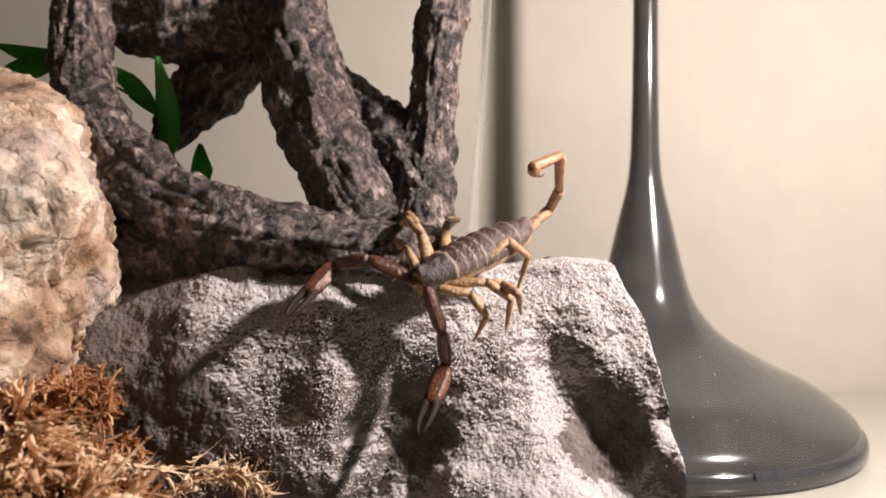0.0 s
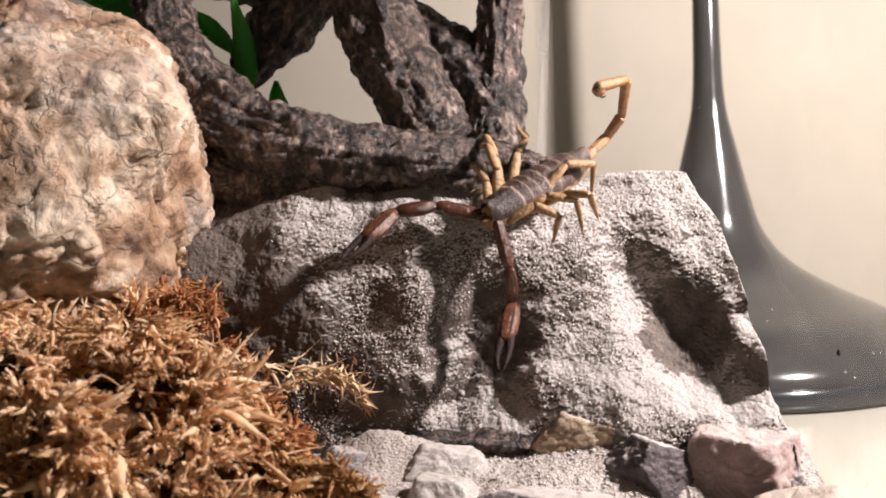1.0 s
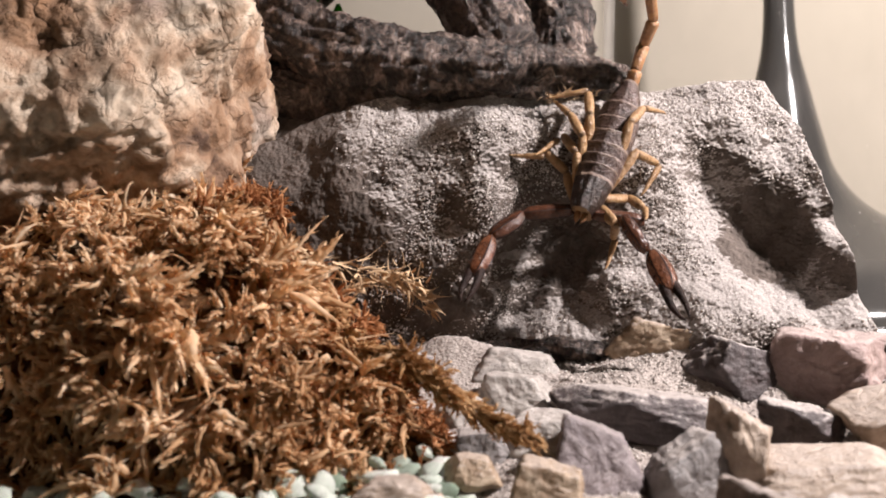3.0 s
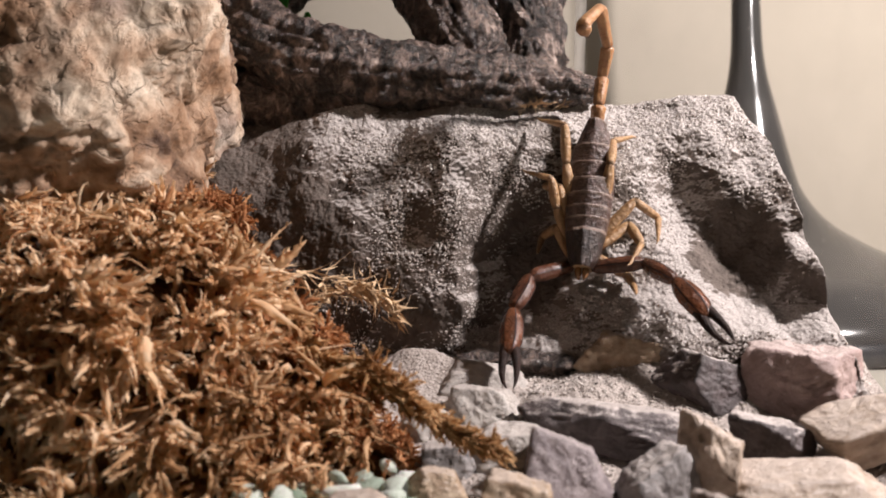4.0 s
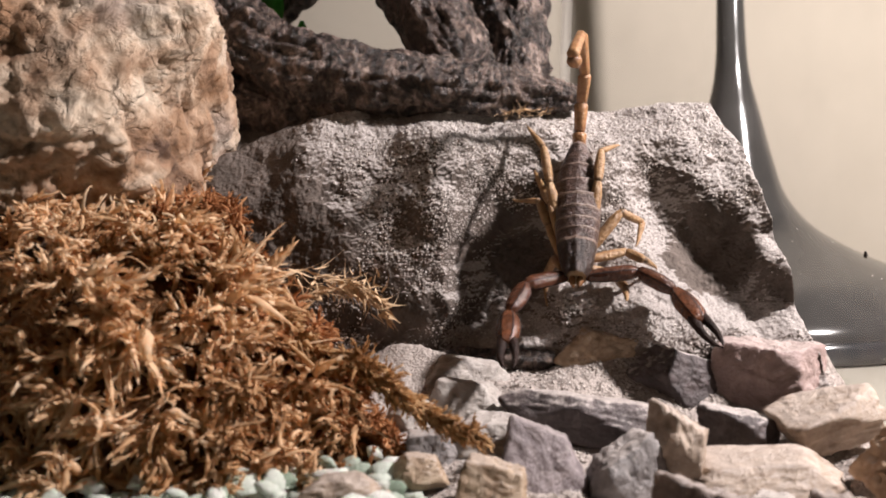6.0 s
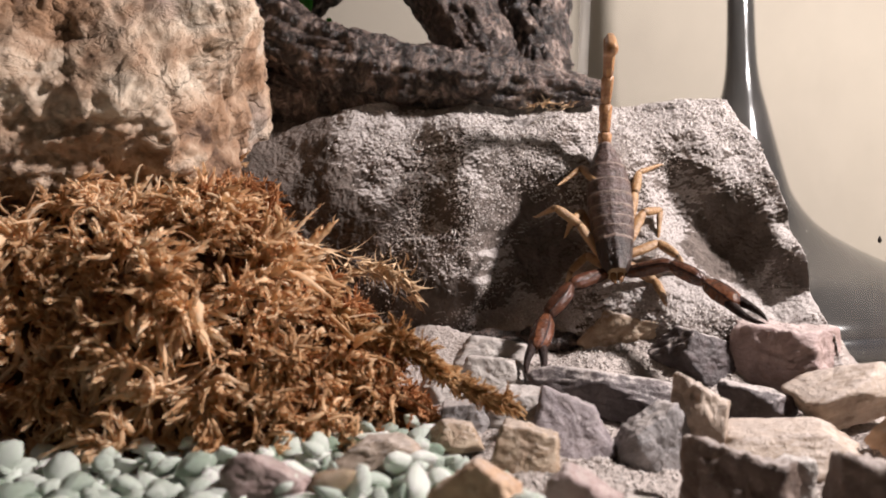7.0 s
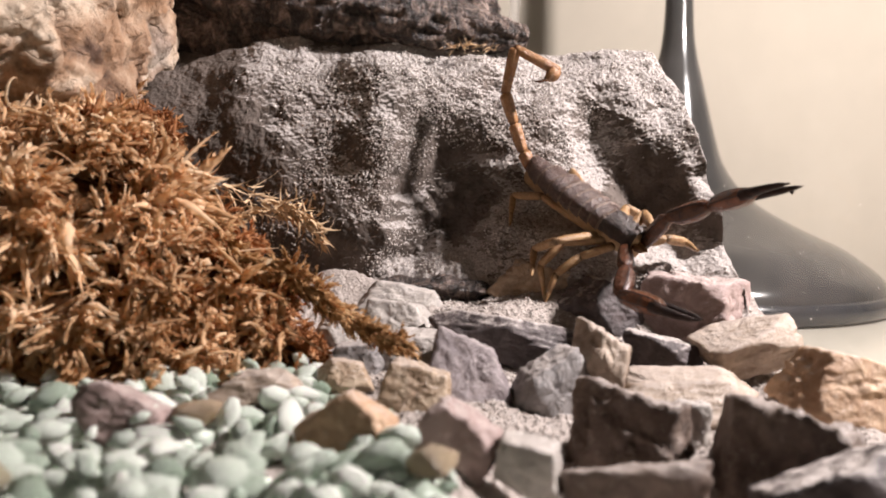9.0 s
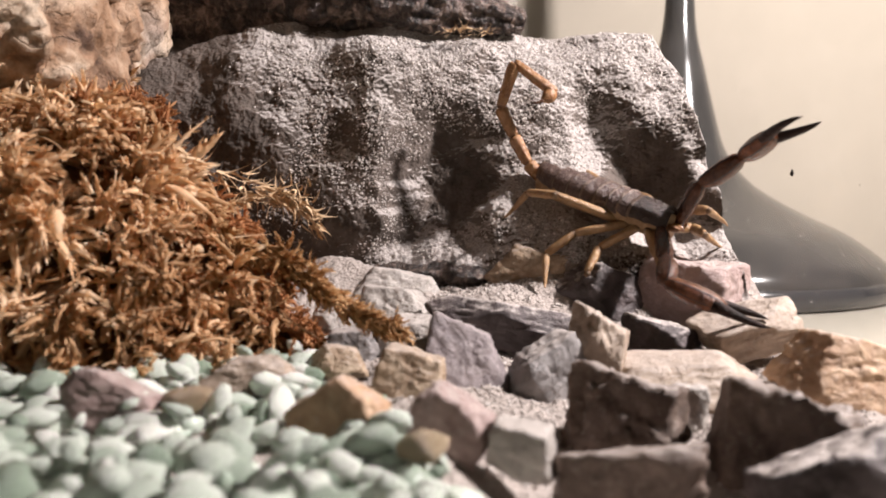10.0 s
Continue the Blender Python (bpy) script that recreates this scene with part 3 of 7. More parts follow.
def boulder():
    shape = facets(4, 26, 0.82, 1.0) + [(Vector((0.62, -0.25, 0.74)).normalized(), 0.80), (Vector((0.2, -0.6, 0.77)).normalized(), 0.84)]
    bm = rock_mesh(4, detail=7, planes=shape, lump=0.09, grain=0.020, soft=0.030, cracks=0.020, crack_scale=3.3, cobble=0.016, chisel=0.030)
    for v in bm.verts:
        low = max(0.0, -v.co.z)
        v.co = (v.co.x * 0.0485, v.co.y * 0.042 * (1 + 0.9 * low * low), v.co.z * (0.036 if v.co.z > 0 else 0.052))
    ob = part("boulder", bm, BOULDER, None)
    ob.location = (-0.1105, 0.153, 0.073)
    return tagged(ob, "large cream and rust quartz boulder above the dried moss", "rock")


boulder()


tank()


# ---- driftwood ----
def limb(name, rows, parent, sides=72, steps=34, ridge=0.10, seed=0, label=""):
    """A gnarled round limb: rows of x, y, z, radius in millimetres."""
    curve = spline([[c / 1000 for c in row] for row in rows], steps)
    verts, faces = [], []
    up = Vector((0.2, 1, 0.1))
    arc = 0.0
    for i, row in enumerate(curve):
        p, r = Vector(row[:3]), row[3]
        arc += (p - Vector(curve[max(0, i - 1)][:3])).length
        a, b = curve[max(0, i - 1)], curve[min(len(curve) - 1, i + 1)]
        way = (Vector(b[:3]) - Vector(a[:3])).normalized()
        side = way.cross(up).normalized()
        other = side.cross(way).normalized()
        for k in range(sides):
            ang = 2 * math.pi * k / sides
            d = side * math.cos(ang) + other * math.sin(ang)
            q = Vector((math.cos(ang) * 1.6, math.sin(ang) * 1.6, i * 0.02)) + Vector((seed * 3.3, 0, 0))
            lump = 1 + 0.16 * fbm((p + d * r) * 95 + Vector((seed, 0, 0)), 3) + ridge * fbm(Vector((q.x * 2.6, q.y * 2.6, q.z * 1.2)), 3, 0.6)
            u = Vector((math.cos(ang) * r * 340, math.sin(ang) * r * 340, arc * 120 + seed))
            fine = 0.0016 * (abs(noise.noise(u)) - 0.3) + 0.0008 * (abs(noise.noise(u * 2.3)) - 0.3) + 0.00035 * noise.noise((p + d * r) * 1400)
            verts.append(p + d * (r * lump + fine))
    n = len(curve)
    for i in range(n - 1):
        for k in range(sides):
            a, b = i * sides + k, i * sides + (k + 1) % sides
            faces.append((a, b, b + sides, a + sides))
    faces.append(tuple(range(sides))[::-1])
    faces.append(tuple(range((n - 1) * sides, n * sides)))
    return mesh_object(name, verts, faces, BARK, parent, label)


def driftwood():
    root = new("driftwood")
    tagged(root, "dark gnarled driftwood with branching limbs resting on the rock slab", "driftwood")
    limb("root_limb", [(-86, 196, 145, 6.6), (-85.5, 193, 128, 6.6), (-85, 191, 110, 6.8), (-81.5, 188, 96, 7.6), (-71.5, 184, 81.5, 9.6), (-56, 177, 72.2, 8.6), (-40, 174.5, 68.6, 7.8), (-26.6, 173.5, 66.6, 7.0), (-12.4, 174, 65.0, 6.0), (0.7, 177, 63.6, 4.8), (8.6, 179, 63.0, 3.2)], root, seed=1)
    # added dark limb that stands for the shade between root and slab top
    limb("root_toe", [(-96, 190, 78, 7), (-80, 184, 67.5, 8.6), (-64, 180, 62.5, 7.6), (-48, 178, 61.5, 5.5), (-34, 178, 62, 3)], root, seed=7)
    limb("leaning_limb", [(-47, 208, 150, 10), (-43.3, 205, 135.7, 10), (-38.1, 200, 120.3, 10), (-33.4, 195, 106.8, 10.2), (-25.9, 188, 87.1, 9.6), (-17.6, 181, 70, 8)], root, seed=2)
    limb("burl", [(-92, 204, 140, 13), (-78, 206, 129, 14), (-66, 207, 125, 13.5), (-53.4, 207, 127, 13), (-42.5, 205, 133, 12)], root, seed=3, ridge=0.14)
    limb("stub", [(-52, 214, 119, 9), (-60, 213, 109, 8.6), (-67, 212, 101, 7.4), (-73, 212, 92, 4.0)], root, seed=4, ridge=0.16)
    limb("upright_limb", [(4.4, 202, 150, 5.8), (2.5, 200, 134, 6), (-1.2, 198, 111.5, 6.2), (-2.9, 196, 94.8, 6), (-4.2, 192, 79.5, 6.4), (-6, 187, 68, 7.0)], root, seed=5)
    limb("cross_limb", [(-30, 206, 110, 4), (-22, 204, 102, 5.5), (-13.1, 200, 91.5, 7.4), (-5.5, 193, 79.5, 7.6), (-3, 189, 70, 6.0)], root, seed=6)
    return root


driftwood()


# ---- plastic plant ----
def leaf(parent, root, tip, width, curl, seed):
    """A pointed leaf with a folded midrib, from root to tip, in millimetres."""
    a, b = Vector(root) / 1000, Vector(tip) / 1000
    way = b - a
    side = way.cross(Vector((0.15, 1, 0.2))).normalized()
    face = side.cross(way).normalized()
    rnd = random.Random(seed)
    verts, faces = [], []
    rows, cols = 16, 7
    for i in range(rows + 1):
        s = i / rows
        half = width / 2000 * math.sin(math.pi * min(1, s * 0.92 + 0.05)) ** 0.8 * (1.25 - 0.5 * s)
        for k in range(cols):
            e = (k / (cols - 1)) * 2 - 1
            ripple = 0.0003 * math.sin(s * 15 + e * 3 + seed)
            verts.append(a + way * s + side * half * e * (1 + 0.06 * rnd.uniform(-1, 1)) + face * (abs(e) * half * 0.35 + curl / 1000 * math.sin(s * math.pi) + ripple))
    for i in range(rows):
        for k in range(cols - 1):
            p = i * cols + k
            faces.append((p, p + 1, p + cols + 1, p + cols))
    ob = mesh_object("leaf", verts, faces, LEAF, parent)
    solid = ob.modifiers.new("thickness", "SOLIDIFY")
    solid.thickness = 0.0003
    return ob


def plant():
    root = new("plastic_plant")
    tagged(root, "bright green plastic plant with pointed leaves behind the driftwood", "plant")
    leaf(root, (-68.2, 201, 86.0), (-69.6, 198, 111.5), 6.2, 1.5, 1)
    leaf(root, (-71.8, 202, 98.8), (-84.6, 203, 111.0), 5.0, 1.2, 2)
    leaf(root, (-63.8, 210, 79.0), (-62.6, 209, 91.5), 5.6, 1.0, 3)
    leaf(root, (-94.0, 202, 113.5), (-118, 208, 107.0), 6.0, 1.5, 4)
    leaf(root, (-93.0, 206, 109.5), (-116, 210, 117.0), 5.2, 1.5, 5)
    stem = spline([(-0.0640, 0.212, 0.072), (-0.0685, 0.205, 0.088), (-0.073, 0.204, 0.099), (-0.094, 0.205, 0.112)], 8)
    verts, faces = [], []
    for p in stem:
        for k in range(6):
            verts.append((p[0] + 0.0006 * math.cos(k * math.pi / 3), p[1] + 0.0006 * math.sin(k * math.pi / 3), p[2]))
    for i in range(len(stem) - 1):
        for k in range(6):
            a, b = i * 6 + k, i * 6 + (k + 1) % 6
            faces.append((a, b, b + 6, a + 6))
    mesh_object("stem", verts, faces, LEAF, root)
    return root


plant()


# ---- stones on the sand ----
def broken_stone(label, place, size, turn, seed, material, top=(0.0, 0.0), taper=0.12, chips=6, flakes=0.055):
    """An angular broken stone. Centre and size in millimetres, turn in degrees."""
    stone("stone", label, [c / 1000 for c in place], [c / 1000 for c in size], turn, seed, material, planes=hewn_planes(seed, top, taper, chips), cap=1.5,
          detail=5, lump=0.05, grain=0.035, soft=0.010, crack_scale=2.4, chisel=flakes)


broken_stone("purple-grey angular stone leaning on its neighbours", (-3.8, 112.5, -2.4), (13, 10, 15), (-14, -8, 14), 11, PURPLE_STONE, (0.55, -0.1), 0.30)
broken_stone("small grey stone dusted with sand", (8.4, 112, -3.2), (11.5, 9, 11), (6, 0, 20), 12, GREY_STONE, (-0.55, 0.0), 0.35)
broken_stone("narrow upright brown stone standing in the sand", (16.2, 115, -1.2), (8.8, 8.5, 15), (4, 5, -14), 13, TAN_STONE, (0.28, 0.15), -0.04)
broken_stone("long dark flat stone topped with sand", (3.4, 130.0, 1.8), (24, 12, 8.0), (-4, 6, -4), 14, DARK_STONE, (0.12, 0.12), -0.25, 6, 0.0)
broken_stone("pale translucent quartz stone", (-16.4, 146, 5.2), (16, 10, 9), (0, 5, 15), 15, PALE_STONE, (0.2, 0.0), 0.5)
broken_stone("pale grey translucent quartz stone dusted with sand", (-16.4, 134, 3.2), (13.5, 10, 9.5), (0, -4, -8), 37, PALE_STONE, (0.25, 0.1), 0.4)
broken_stone("pale tan stone dusted with sand", (-11.8, 120, 1.0), (13, 10, 7.5), (8, -5, 10), 16, PALE_STONE, (0.15, 0.0), 0.4)
broken_stone("rusty brown stone beside the green gravel", (-10.9, 100.5, -1.2), (10.5, 8, 9.0), (-8, 5, 0), 17, RUST_STONE, (0.2, -0.1), 0.3)
broken_stone("large pinkish blocky stone at the foot of the slab", (38.4, 142.5, 5.0), (17, 14, 15.5), (-3, 2, -42), 18, PINK_STONE, (0.06, -0.05), -0.08)
broken_stone("flat wedge-shaped tan stone tilted on the sand", (42.4, 125.5, 2.4), (16.5, 11, 6.5), (10, -17, 8), 19, TAN_STONE, (-0.15, 0.0), -0.15, 6, 0.025)
broken_stone("flat tan stone half buried in sand", (27.6, 113.5, -3.2), (23, 14, 6.5), (4, -3, -5), 20, TAN_STONE, (0.0, -0.05), 0.4, 6, 0.025)
broken_stone("orange quartz stone lying on the sand", (50.0, 108, -0.6), (18, 13, 9.5), (0, 10, 15), 21, ORANGE_STONE, (0.2, 0.1), 0.3)
broken_stone("dark grey jagged stone", (16.5, 94, -6.6), (16, 11, 17), (-3, 0, -8), 22, BROWN_STONE, (0.28, 0.1), 0.14, 9, 0.13)
broken_stone("large dark brown block of stone", (32.3, 88, -9.4), (15.4, 15, 23), (-2, 3, -14), 23, BROWN_STONE, (0.10, 0.10), 0.10, 8, 0.10)
broken_stone("dark flat stone with a pale upper edge", (13.2, 75.0, -7.5), (15.5, 8, 12), (0, -5, 3), 24, BROWN_STONE, (0.0, 0.20), -0.08)
broken_stone("dark rounded stone with a pale crust", (34.8, 72.0, -7.0), (19, 11, 15), (0, -18, 0), 25, DARK_STONE, (-0.1, 0.15), 0.2)
broken_stone("pale orange stone among the green gravel", (-16.0, 78.5, 0.2), (9.6, 7, 7.0), (12, 20, 5), 26, ORANGE_STONE, (0.3, 0.2), 0.3)
broken_stone("dull pink stone among the green gravel", (-4.4, 79.0, -0.8), (9, 7, 6.5), (5, 24, -10), 27, PINK_STONE, (0.2, 0.1), 0.2)
broken_stone("dull pink flat stone among the green gravel", (-41.6, 81.5, 0.0), (10.5, 7, 6.0), (-14, 18, -15), 28, PINK_STONE, (0.1, 0.0), 0.3)
broken_stone("brown flat stone under the moss", (-31.0, 95.5, 0.6), (11, 7.5, 5.0), (0, -4, 5), 29, TAN_STONE, (0.0, 0.0), 0.4)
broken_stone("tan stone set in the foot of the slab", (10.4, 153.0, 9.6), (16, 12, 9.5), (0, 4, -14), 30, RUST_STONE, (0.15, -0.1), 0.4)
broken_stone("pale grey stone at the edge of the gravel", (2.2, 75.0, -1.8), (7.5, 6, 5.0), (0, 8, -12), 31, PALE_STONE)
broken_stone("small beige stone between darker ones", (25.2, 99, -4.6), (6.5, 5, 8), (0, 0, 12), 32, PALE_STONE)
broken_stone("pale sandy stone beside the moss", (-36.0, 147, 5.6), (12, 9, 8), (0, 6, 20), 33, GREY_STONE, (0.1, 0.0), 0.5)
broken_stone("small grey stone at the moss edge", (-20.5, 117, 0.2), (8, 7, 6.5), (0, -6, 0), 34, GREY_STONE)
broken_stone("small pale quartz chip at the moss edge", (-25.5, 128, 3.0), (8, 6, 6.5), (0, 8, 30), 41, PALE_STONE, (0.2, 0.0), 0.3)
broken_stone("small grey chip beside the moss rope", (-18.8, 123.5, 1.2), (6.5, 5, 5.5), (0, -8, -20), 42, GREY_STONE, (0.2, 0.0), 0.3)
broken_stone("small tan chip under the moss rope", (-21.5, 106.5, 0.4), (7, 5.5, 4.5), (0, 6, 10), 43, RUST_STONE, (0.1, 0.0), 0.3)
# added stone: its dark colour stands for the shade in this hollow
broken_stone("dark stone added to fill the shaded hollow under the slab", (28.8, 129, -1.2), (12, 9, 9), (0, 6, -20), 36, DARK_STONE, (0.1, 0.1), -0.15)
broken_stone("smooth grey stone under the slab", (22.6, 143, 5.6), (15, 11, 10), (0, 14, 16), 35, DARK_STONE, (0.2, 0.1), 0.4)


# ---- strip of black bark along the slab ----
bark = new("bark_strip")
tagged(bark, "strip of blackened bark dusted with sand at the slab's foot", "bark")
limb("strip", [(-38, 158, 7.0, 1.0), (-30, 157.5, 7.0, 1.8), (-20, 156.5, 7.2, 2.2), (-9, 154, 7.6, 2.4), (-2, 152, 8.0, 2.0), (2, 151, 8.0, 0.8)], bark, sides=20, steps=12, ridge=0.35, seed=9)


# ---- dried moss ----
def moss_height(x, y):
    """The heap's top, over the sand, in metres."""
    h = min(0.036, max(0.0, 0.0008 + 0.72 * (-0.020 - x)))
    foot = 0.1015 + 0.007 * ease(-0.06, -0.02, x)
    h *= max(0.0, min(1.0, (y - foot) / 0.014)) ** 0.65
    if x > -0.068:
        h *= max(0.0, min(1.0, (0.154 - (x + 0.055) * 1.1 - y) / 0.012))
    h += 0.0060 * math.exp(-((x + 0.072) / 0.009) ** 2 - ((y - 0.110) / 0.008) ** 2)
    return h


def moss():
    rnd = random.Random(5)
    root = new("moss_heap")
    tagged(root, "heap of dried rust and straw coloured sphagnum moss against the boulder", "moss")
    verts, faces = [], []
    xs, ys = np.linspace(-0.135, 0.004, 130), np.linspace(0.096, 0.165, 90)
    for y in ys:
        for x in xs:
            h = moss_height(x, y)
            verts.append((x, y, ground_z(x, y) - 0.001 + h * 0.80 + (0.0012 * fbm((x * 300, y * 300, 1), 3) if h > 0.001 else -0.002)))
    w = len(xs)
    for j in range(len(ys) - 1):
        for i in range(w - 1):
            a = j * w + i
            faces.append((a, a + 1, a + w + 1, a + w))
    mesh_object("matted_core", verts, faces, LITTER, root)
    verts, faces = [], []

    def blade(p, way, length, width, droop, curl=0.6):
        side = way.cross(Vector((rnd.uniform(-1, 1), rnd.uniform(-1, 1), rnd.uniform(-1, 1)))).normalized()
        face = side.cross(way)
        base, seg = len(verts), 6
        bend, sway = rnd.gauss(0, curl), rnd.gauss(0, curl * 0.6)
        for i in range(seg + 1):
            s = i / seg
            q = p + way * length * s * (1 - 0.18 * s * abs(bend)) + Vector((0, 0, -droop * s * s)) + face * (length * 0.42 * bend * s * s) + side * (length * 0.3 * sway * s * s)
            half = width * (0.45 + 0.55 * math.sin(math.pi * min(1, s * 1.05 + 0.12))) * (1 - s * 0.82)
            verts.append(q - side * half)
            verts.append(q + face * half * 0.7)
            verts.append(q + side * half)
        for i in range(seg):
            a = base + i * 3
            faces.append((a, a + 1, a + 4, a + 3))
            faces.append((a + 1, a + 2, a + 5, a + 4))

    def branch(p, way, length, thick, bend, fuzz):
        """A plump pointed branchlet that curls as it grows, with a few loose leaflets."""
        rings, sides = 6, 6
        way = way.normalized()
        axis = way.cross(Vector((rnd.gauss(0, 0.6), rnd.gauss(0, 0.6), rnd.gauss(-0.6, 0.6)))).normalized()
        turn = Matrix.Rotation(bend / rings, 3, axis)
        base = len(verts)
        q, spots = Vector(p), []
        for i in range(rings + 1):
            s = i / rings
            across = way.cross(axis).normalized()
            r = thick * 0.5 * (0.30 + 0.70 * math.sin(math.pi * (0.10 + 0.86 * s) ** 0.8)) * (1 - 0.86 * s ** 2) * rnd.uniform(0.82, 1.18)
            for k in range(sides):
                ang = 2 * math.pi * k / sides + 0.5 * i
                w = r * (1.28 if (k + i) % 2 else 0.80)
                verts.append(q + axis * math.cos(ang) * w * 1.3 + across * math.sin(ang) * w * 0.62)
            spots.append((q.copy(), way.copy(), across, r))
            q = q + way * (length / rings)
            way = turn @ way
        for i in range(rings):
            for k in range(sides):
                a, b = base + i * sides + k, base + i * sides + (k + 1) % sides
                faces.append((a, b, b + sides, a + sides))
        faces.append(tuple(range(base + rings * sides, base + (rings + 1) * sides)))
        for _ in range(fuzz):
            c, along, across, r = spots[rnd.randint(1, rings - 1)]
            ang = rnd.uniform(0, 6.28)
            out = axis * math.cos(ang) + across * math.sin(ang)
            edge = along.cross(out) * thick * 0.24
            tip = c + out * (r + thick * rnd.uniform(0.15, 0.55)) + along * thick * rnd.uniform(0.6, 1.5)
            mid = (c + out * r * 0.8 + tip) / 2 + out * thick * 0.12
            first = len(verts)
            verts.extend((c + out * r * 0.8 - edge, c + out * r * 0.8 + edge, mid + edge * 0.9, mid - edge * 0.9, tip))
            faces.append((first, first + 1, first + 2, first + 3))
            faces.append((first + 3, first + 2, first + 4))

    def surface(x, y):
        return ground_z(x, y) + moss_height(x, y)

    def facing(x, y):
        e = 0.003
        slope = Vector((surface(x - e, y) - surface(x + e, y), surface(x, y - e) - surface(x, y + e), 2 * e)).normalized()
        return (slope + Vector((rnd.gauss(0.05, 0.30), rnd.gauss(-0.25, 0.30), rnd.gauss(0, 0.2)))).normalized()

    def head(centre, up, radius, count, plump, curl, order=0.6):
        """One moss plant's head: branchlets fanning out of one point, long at the rim, short in the middle."""
        side = up.cross(Vector((0.3, 1, 0.2))).normalized()
        other = up.cross(side)
        comb = Vector((rnd.gauss(0.3, 0.7), rnd.gauss(-0.3, 0.5), rnd.gauss(-0.25, 0.4))) * order
        for k in range(count):
            f = (k + 0.5) / count
            ang = k * 2.39996 + rnd.gauss(0, 0.25)
            rise = 1.35 - 1.65 * f ** 0.8 + rnd.gauss(0, 0.18)
            out = side * math.cos(ang) + other * math.sin(ang)
            way = out * math.cos(rise) + up * math.sin(rise) + comb
            length = radius * (0.62 + 0.45 * f) * rnd.uniform(0.70, 1.35)
            start = centre + out * radius * 0.10 + up * radius * 0.25 * (1 - f) + Vector((rnd.gauss(0, 1), rnd.gauss(0, 1), rnd.gauss(0, 1))) * radius * 0.28 * order
            branch(start, way, length, radius * plump * rnd.uniform(0.75, 1.25), rnd.gauss(0.6, curl), 9)

    def rusty(x, y):
        return (x > -0.073 and y > 0.123) or x > -0.042 or (x > -0.057 and y > 0.115)

    spots = []

    def heads(tries, rust, gap, sizes, plump, curl, count, order):
        for _ in range(tries):
            x, y = rnd.uniform(-0.122, -0.016), rnd.uniform(0.100, 0.158)
            h = moss_height(x, y)
            if h < 0.0020 or rusty(x + rnd.gauss(0, 0.004), y + rnd.gauss(0, 0.004)) != rust:
                continue
            radius = rnd.uniform(*sizes) * (0.75 if h < 0.0062 else 1.0)
            clump = fbm((x * 85, y * 85, 2.0), 2)
            if clump < -0.42 or any((x - a) ** 2 + (y - b) ** 2 < (gap * (radius + c)) ** 2 for a, b, c in spots):
                continue
            spots.append((x, y, radius))
            up = facing(x, y)
            centre = Vector((x, y, surface(x, y) - radius * 0.45 + (0.0120 * clump if h > 0.0062 else 0.0015 * clump)))
            head(centre, up, radius, count + rnd.randint(-3, 4), plump, curl, order)

    def front_heads(total):
        """Tufts that hang down the steep front of the heap."""
        for _ in range(total):
            x, up_share = rnd.uniform(-0.110, -0.034), rnd.uniform(0.04, 0.95)
            y = 0.1015 + 0.007 * ease(-0.06, -0.02, x) + 0.014 * up_share ** 1.54
            radius = rnd.uniform(0.0036, 0.0064)
            top = min(0.036, 0.72 * (-0.020 - x))
            if any((x - a) ** 2 + (top * up_share - b) ** 2 < (0.62 * (radius + c)) ** 2 for a, b, c in hung):
                continue
            hung.append((x, top * up_share, radius))
            centre = Vector((x, y - 0.0005 + 0.006 * fbm((x * 90, top * up_share * 90, 5.0), 2), ground_z(x, y) + top * up_share))
            head(centre, Vector((rnd.gauss(0.15, 0.3), -0.9, rnd.gauss(0.35, 0.3))).normalized(), radius * 1.15, 38, 0.175, 0.8, 0.8)

    hung = []

    def threads(total, spread, crest):
        for _ in range(total):
            x, y = rnd.uniform(-0.110, -0.025), rnd.uniform(0.094, 0.150)
            h = moss_height(x, y)
            if h < 0.004:
                continue
            p = Vector((x, y, surface(x, y) + crest))
            branch(p, Vector((rnd.gauss(0.2, 0.8), rnd.gauss(-0.3, 0.6), rnd.gauss(0.0, 0.4))), rnd.uniform(0.004, 0.010), rnd.uniform(0.0003, 0.0005), rnd.gauss(0, spread), 0)

    heads(1500, False, 0.56, (0.0058, 0.0092), 0.160, 0.75, 46, 0.75)
    heads(2200, False, 0.50, (0.0034, 0.0052), 0.200, 0.8, 28, 0.75)
    front_heads(900)
    threads(320, 2.2, 0.0012)
    strands = mesh_object("tan_moss_mat", verts, faces, MOSS, root, "tan and straw coloured plump curling moss shoots")
    tagged(strands, kind="stuff")
    verts, faces = [], []
    heads(1500, True, 0.50, (0.0040, 0.0062), 0.165, 0.7, 36, 0.6)
    heads(2600, True, 0.42, (0.0026, 0.0040), 0.190, 0.8, 24, 0.7)
    threads(60, 1.4, 0.0008)
    rust = mesh_object("rust_moss_mat", verts, faces, RUST, root, "rust-brown star-shaped moss shoots")
    tagged(rust, kind="stuff")
    verts, faces = [], []
    rope = spline([(-0.066, 0.132, 0.0345), (-0.051, 0.126, 0.0245), (-0.040, 0.1195, 0.0160), (-0.031, 0.1175, 0.0125), (-0.022, 0.1135, 0.0072), (-0.0132, 0.1085, 0.0040)], 20)
    for k in range(420):  # the rope of shoots that runs down over the heap towards the stones
        s = k / 420
        i = min(len(rope) - 2, int(s * (len(rope) - 1)))
        a, along = Vector(rope[i]), (Vector(rope[i + 1]) - Vector(rope[i])).normalized()
        thick = 0.0021 * (1.10 - 0.72 * s) * (1 + 0.4 * noise.noise((s * 9, 1.0, 4.0)))
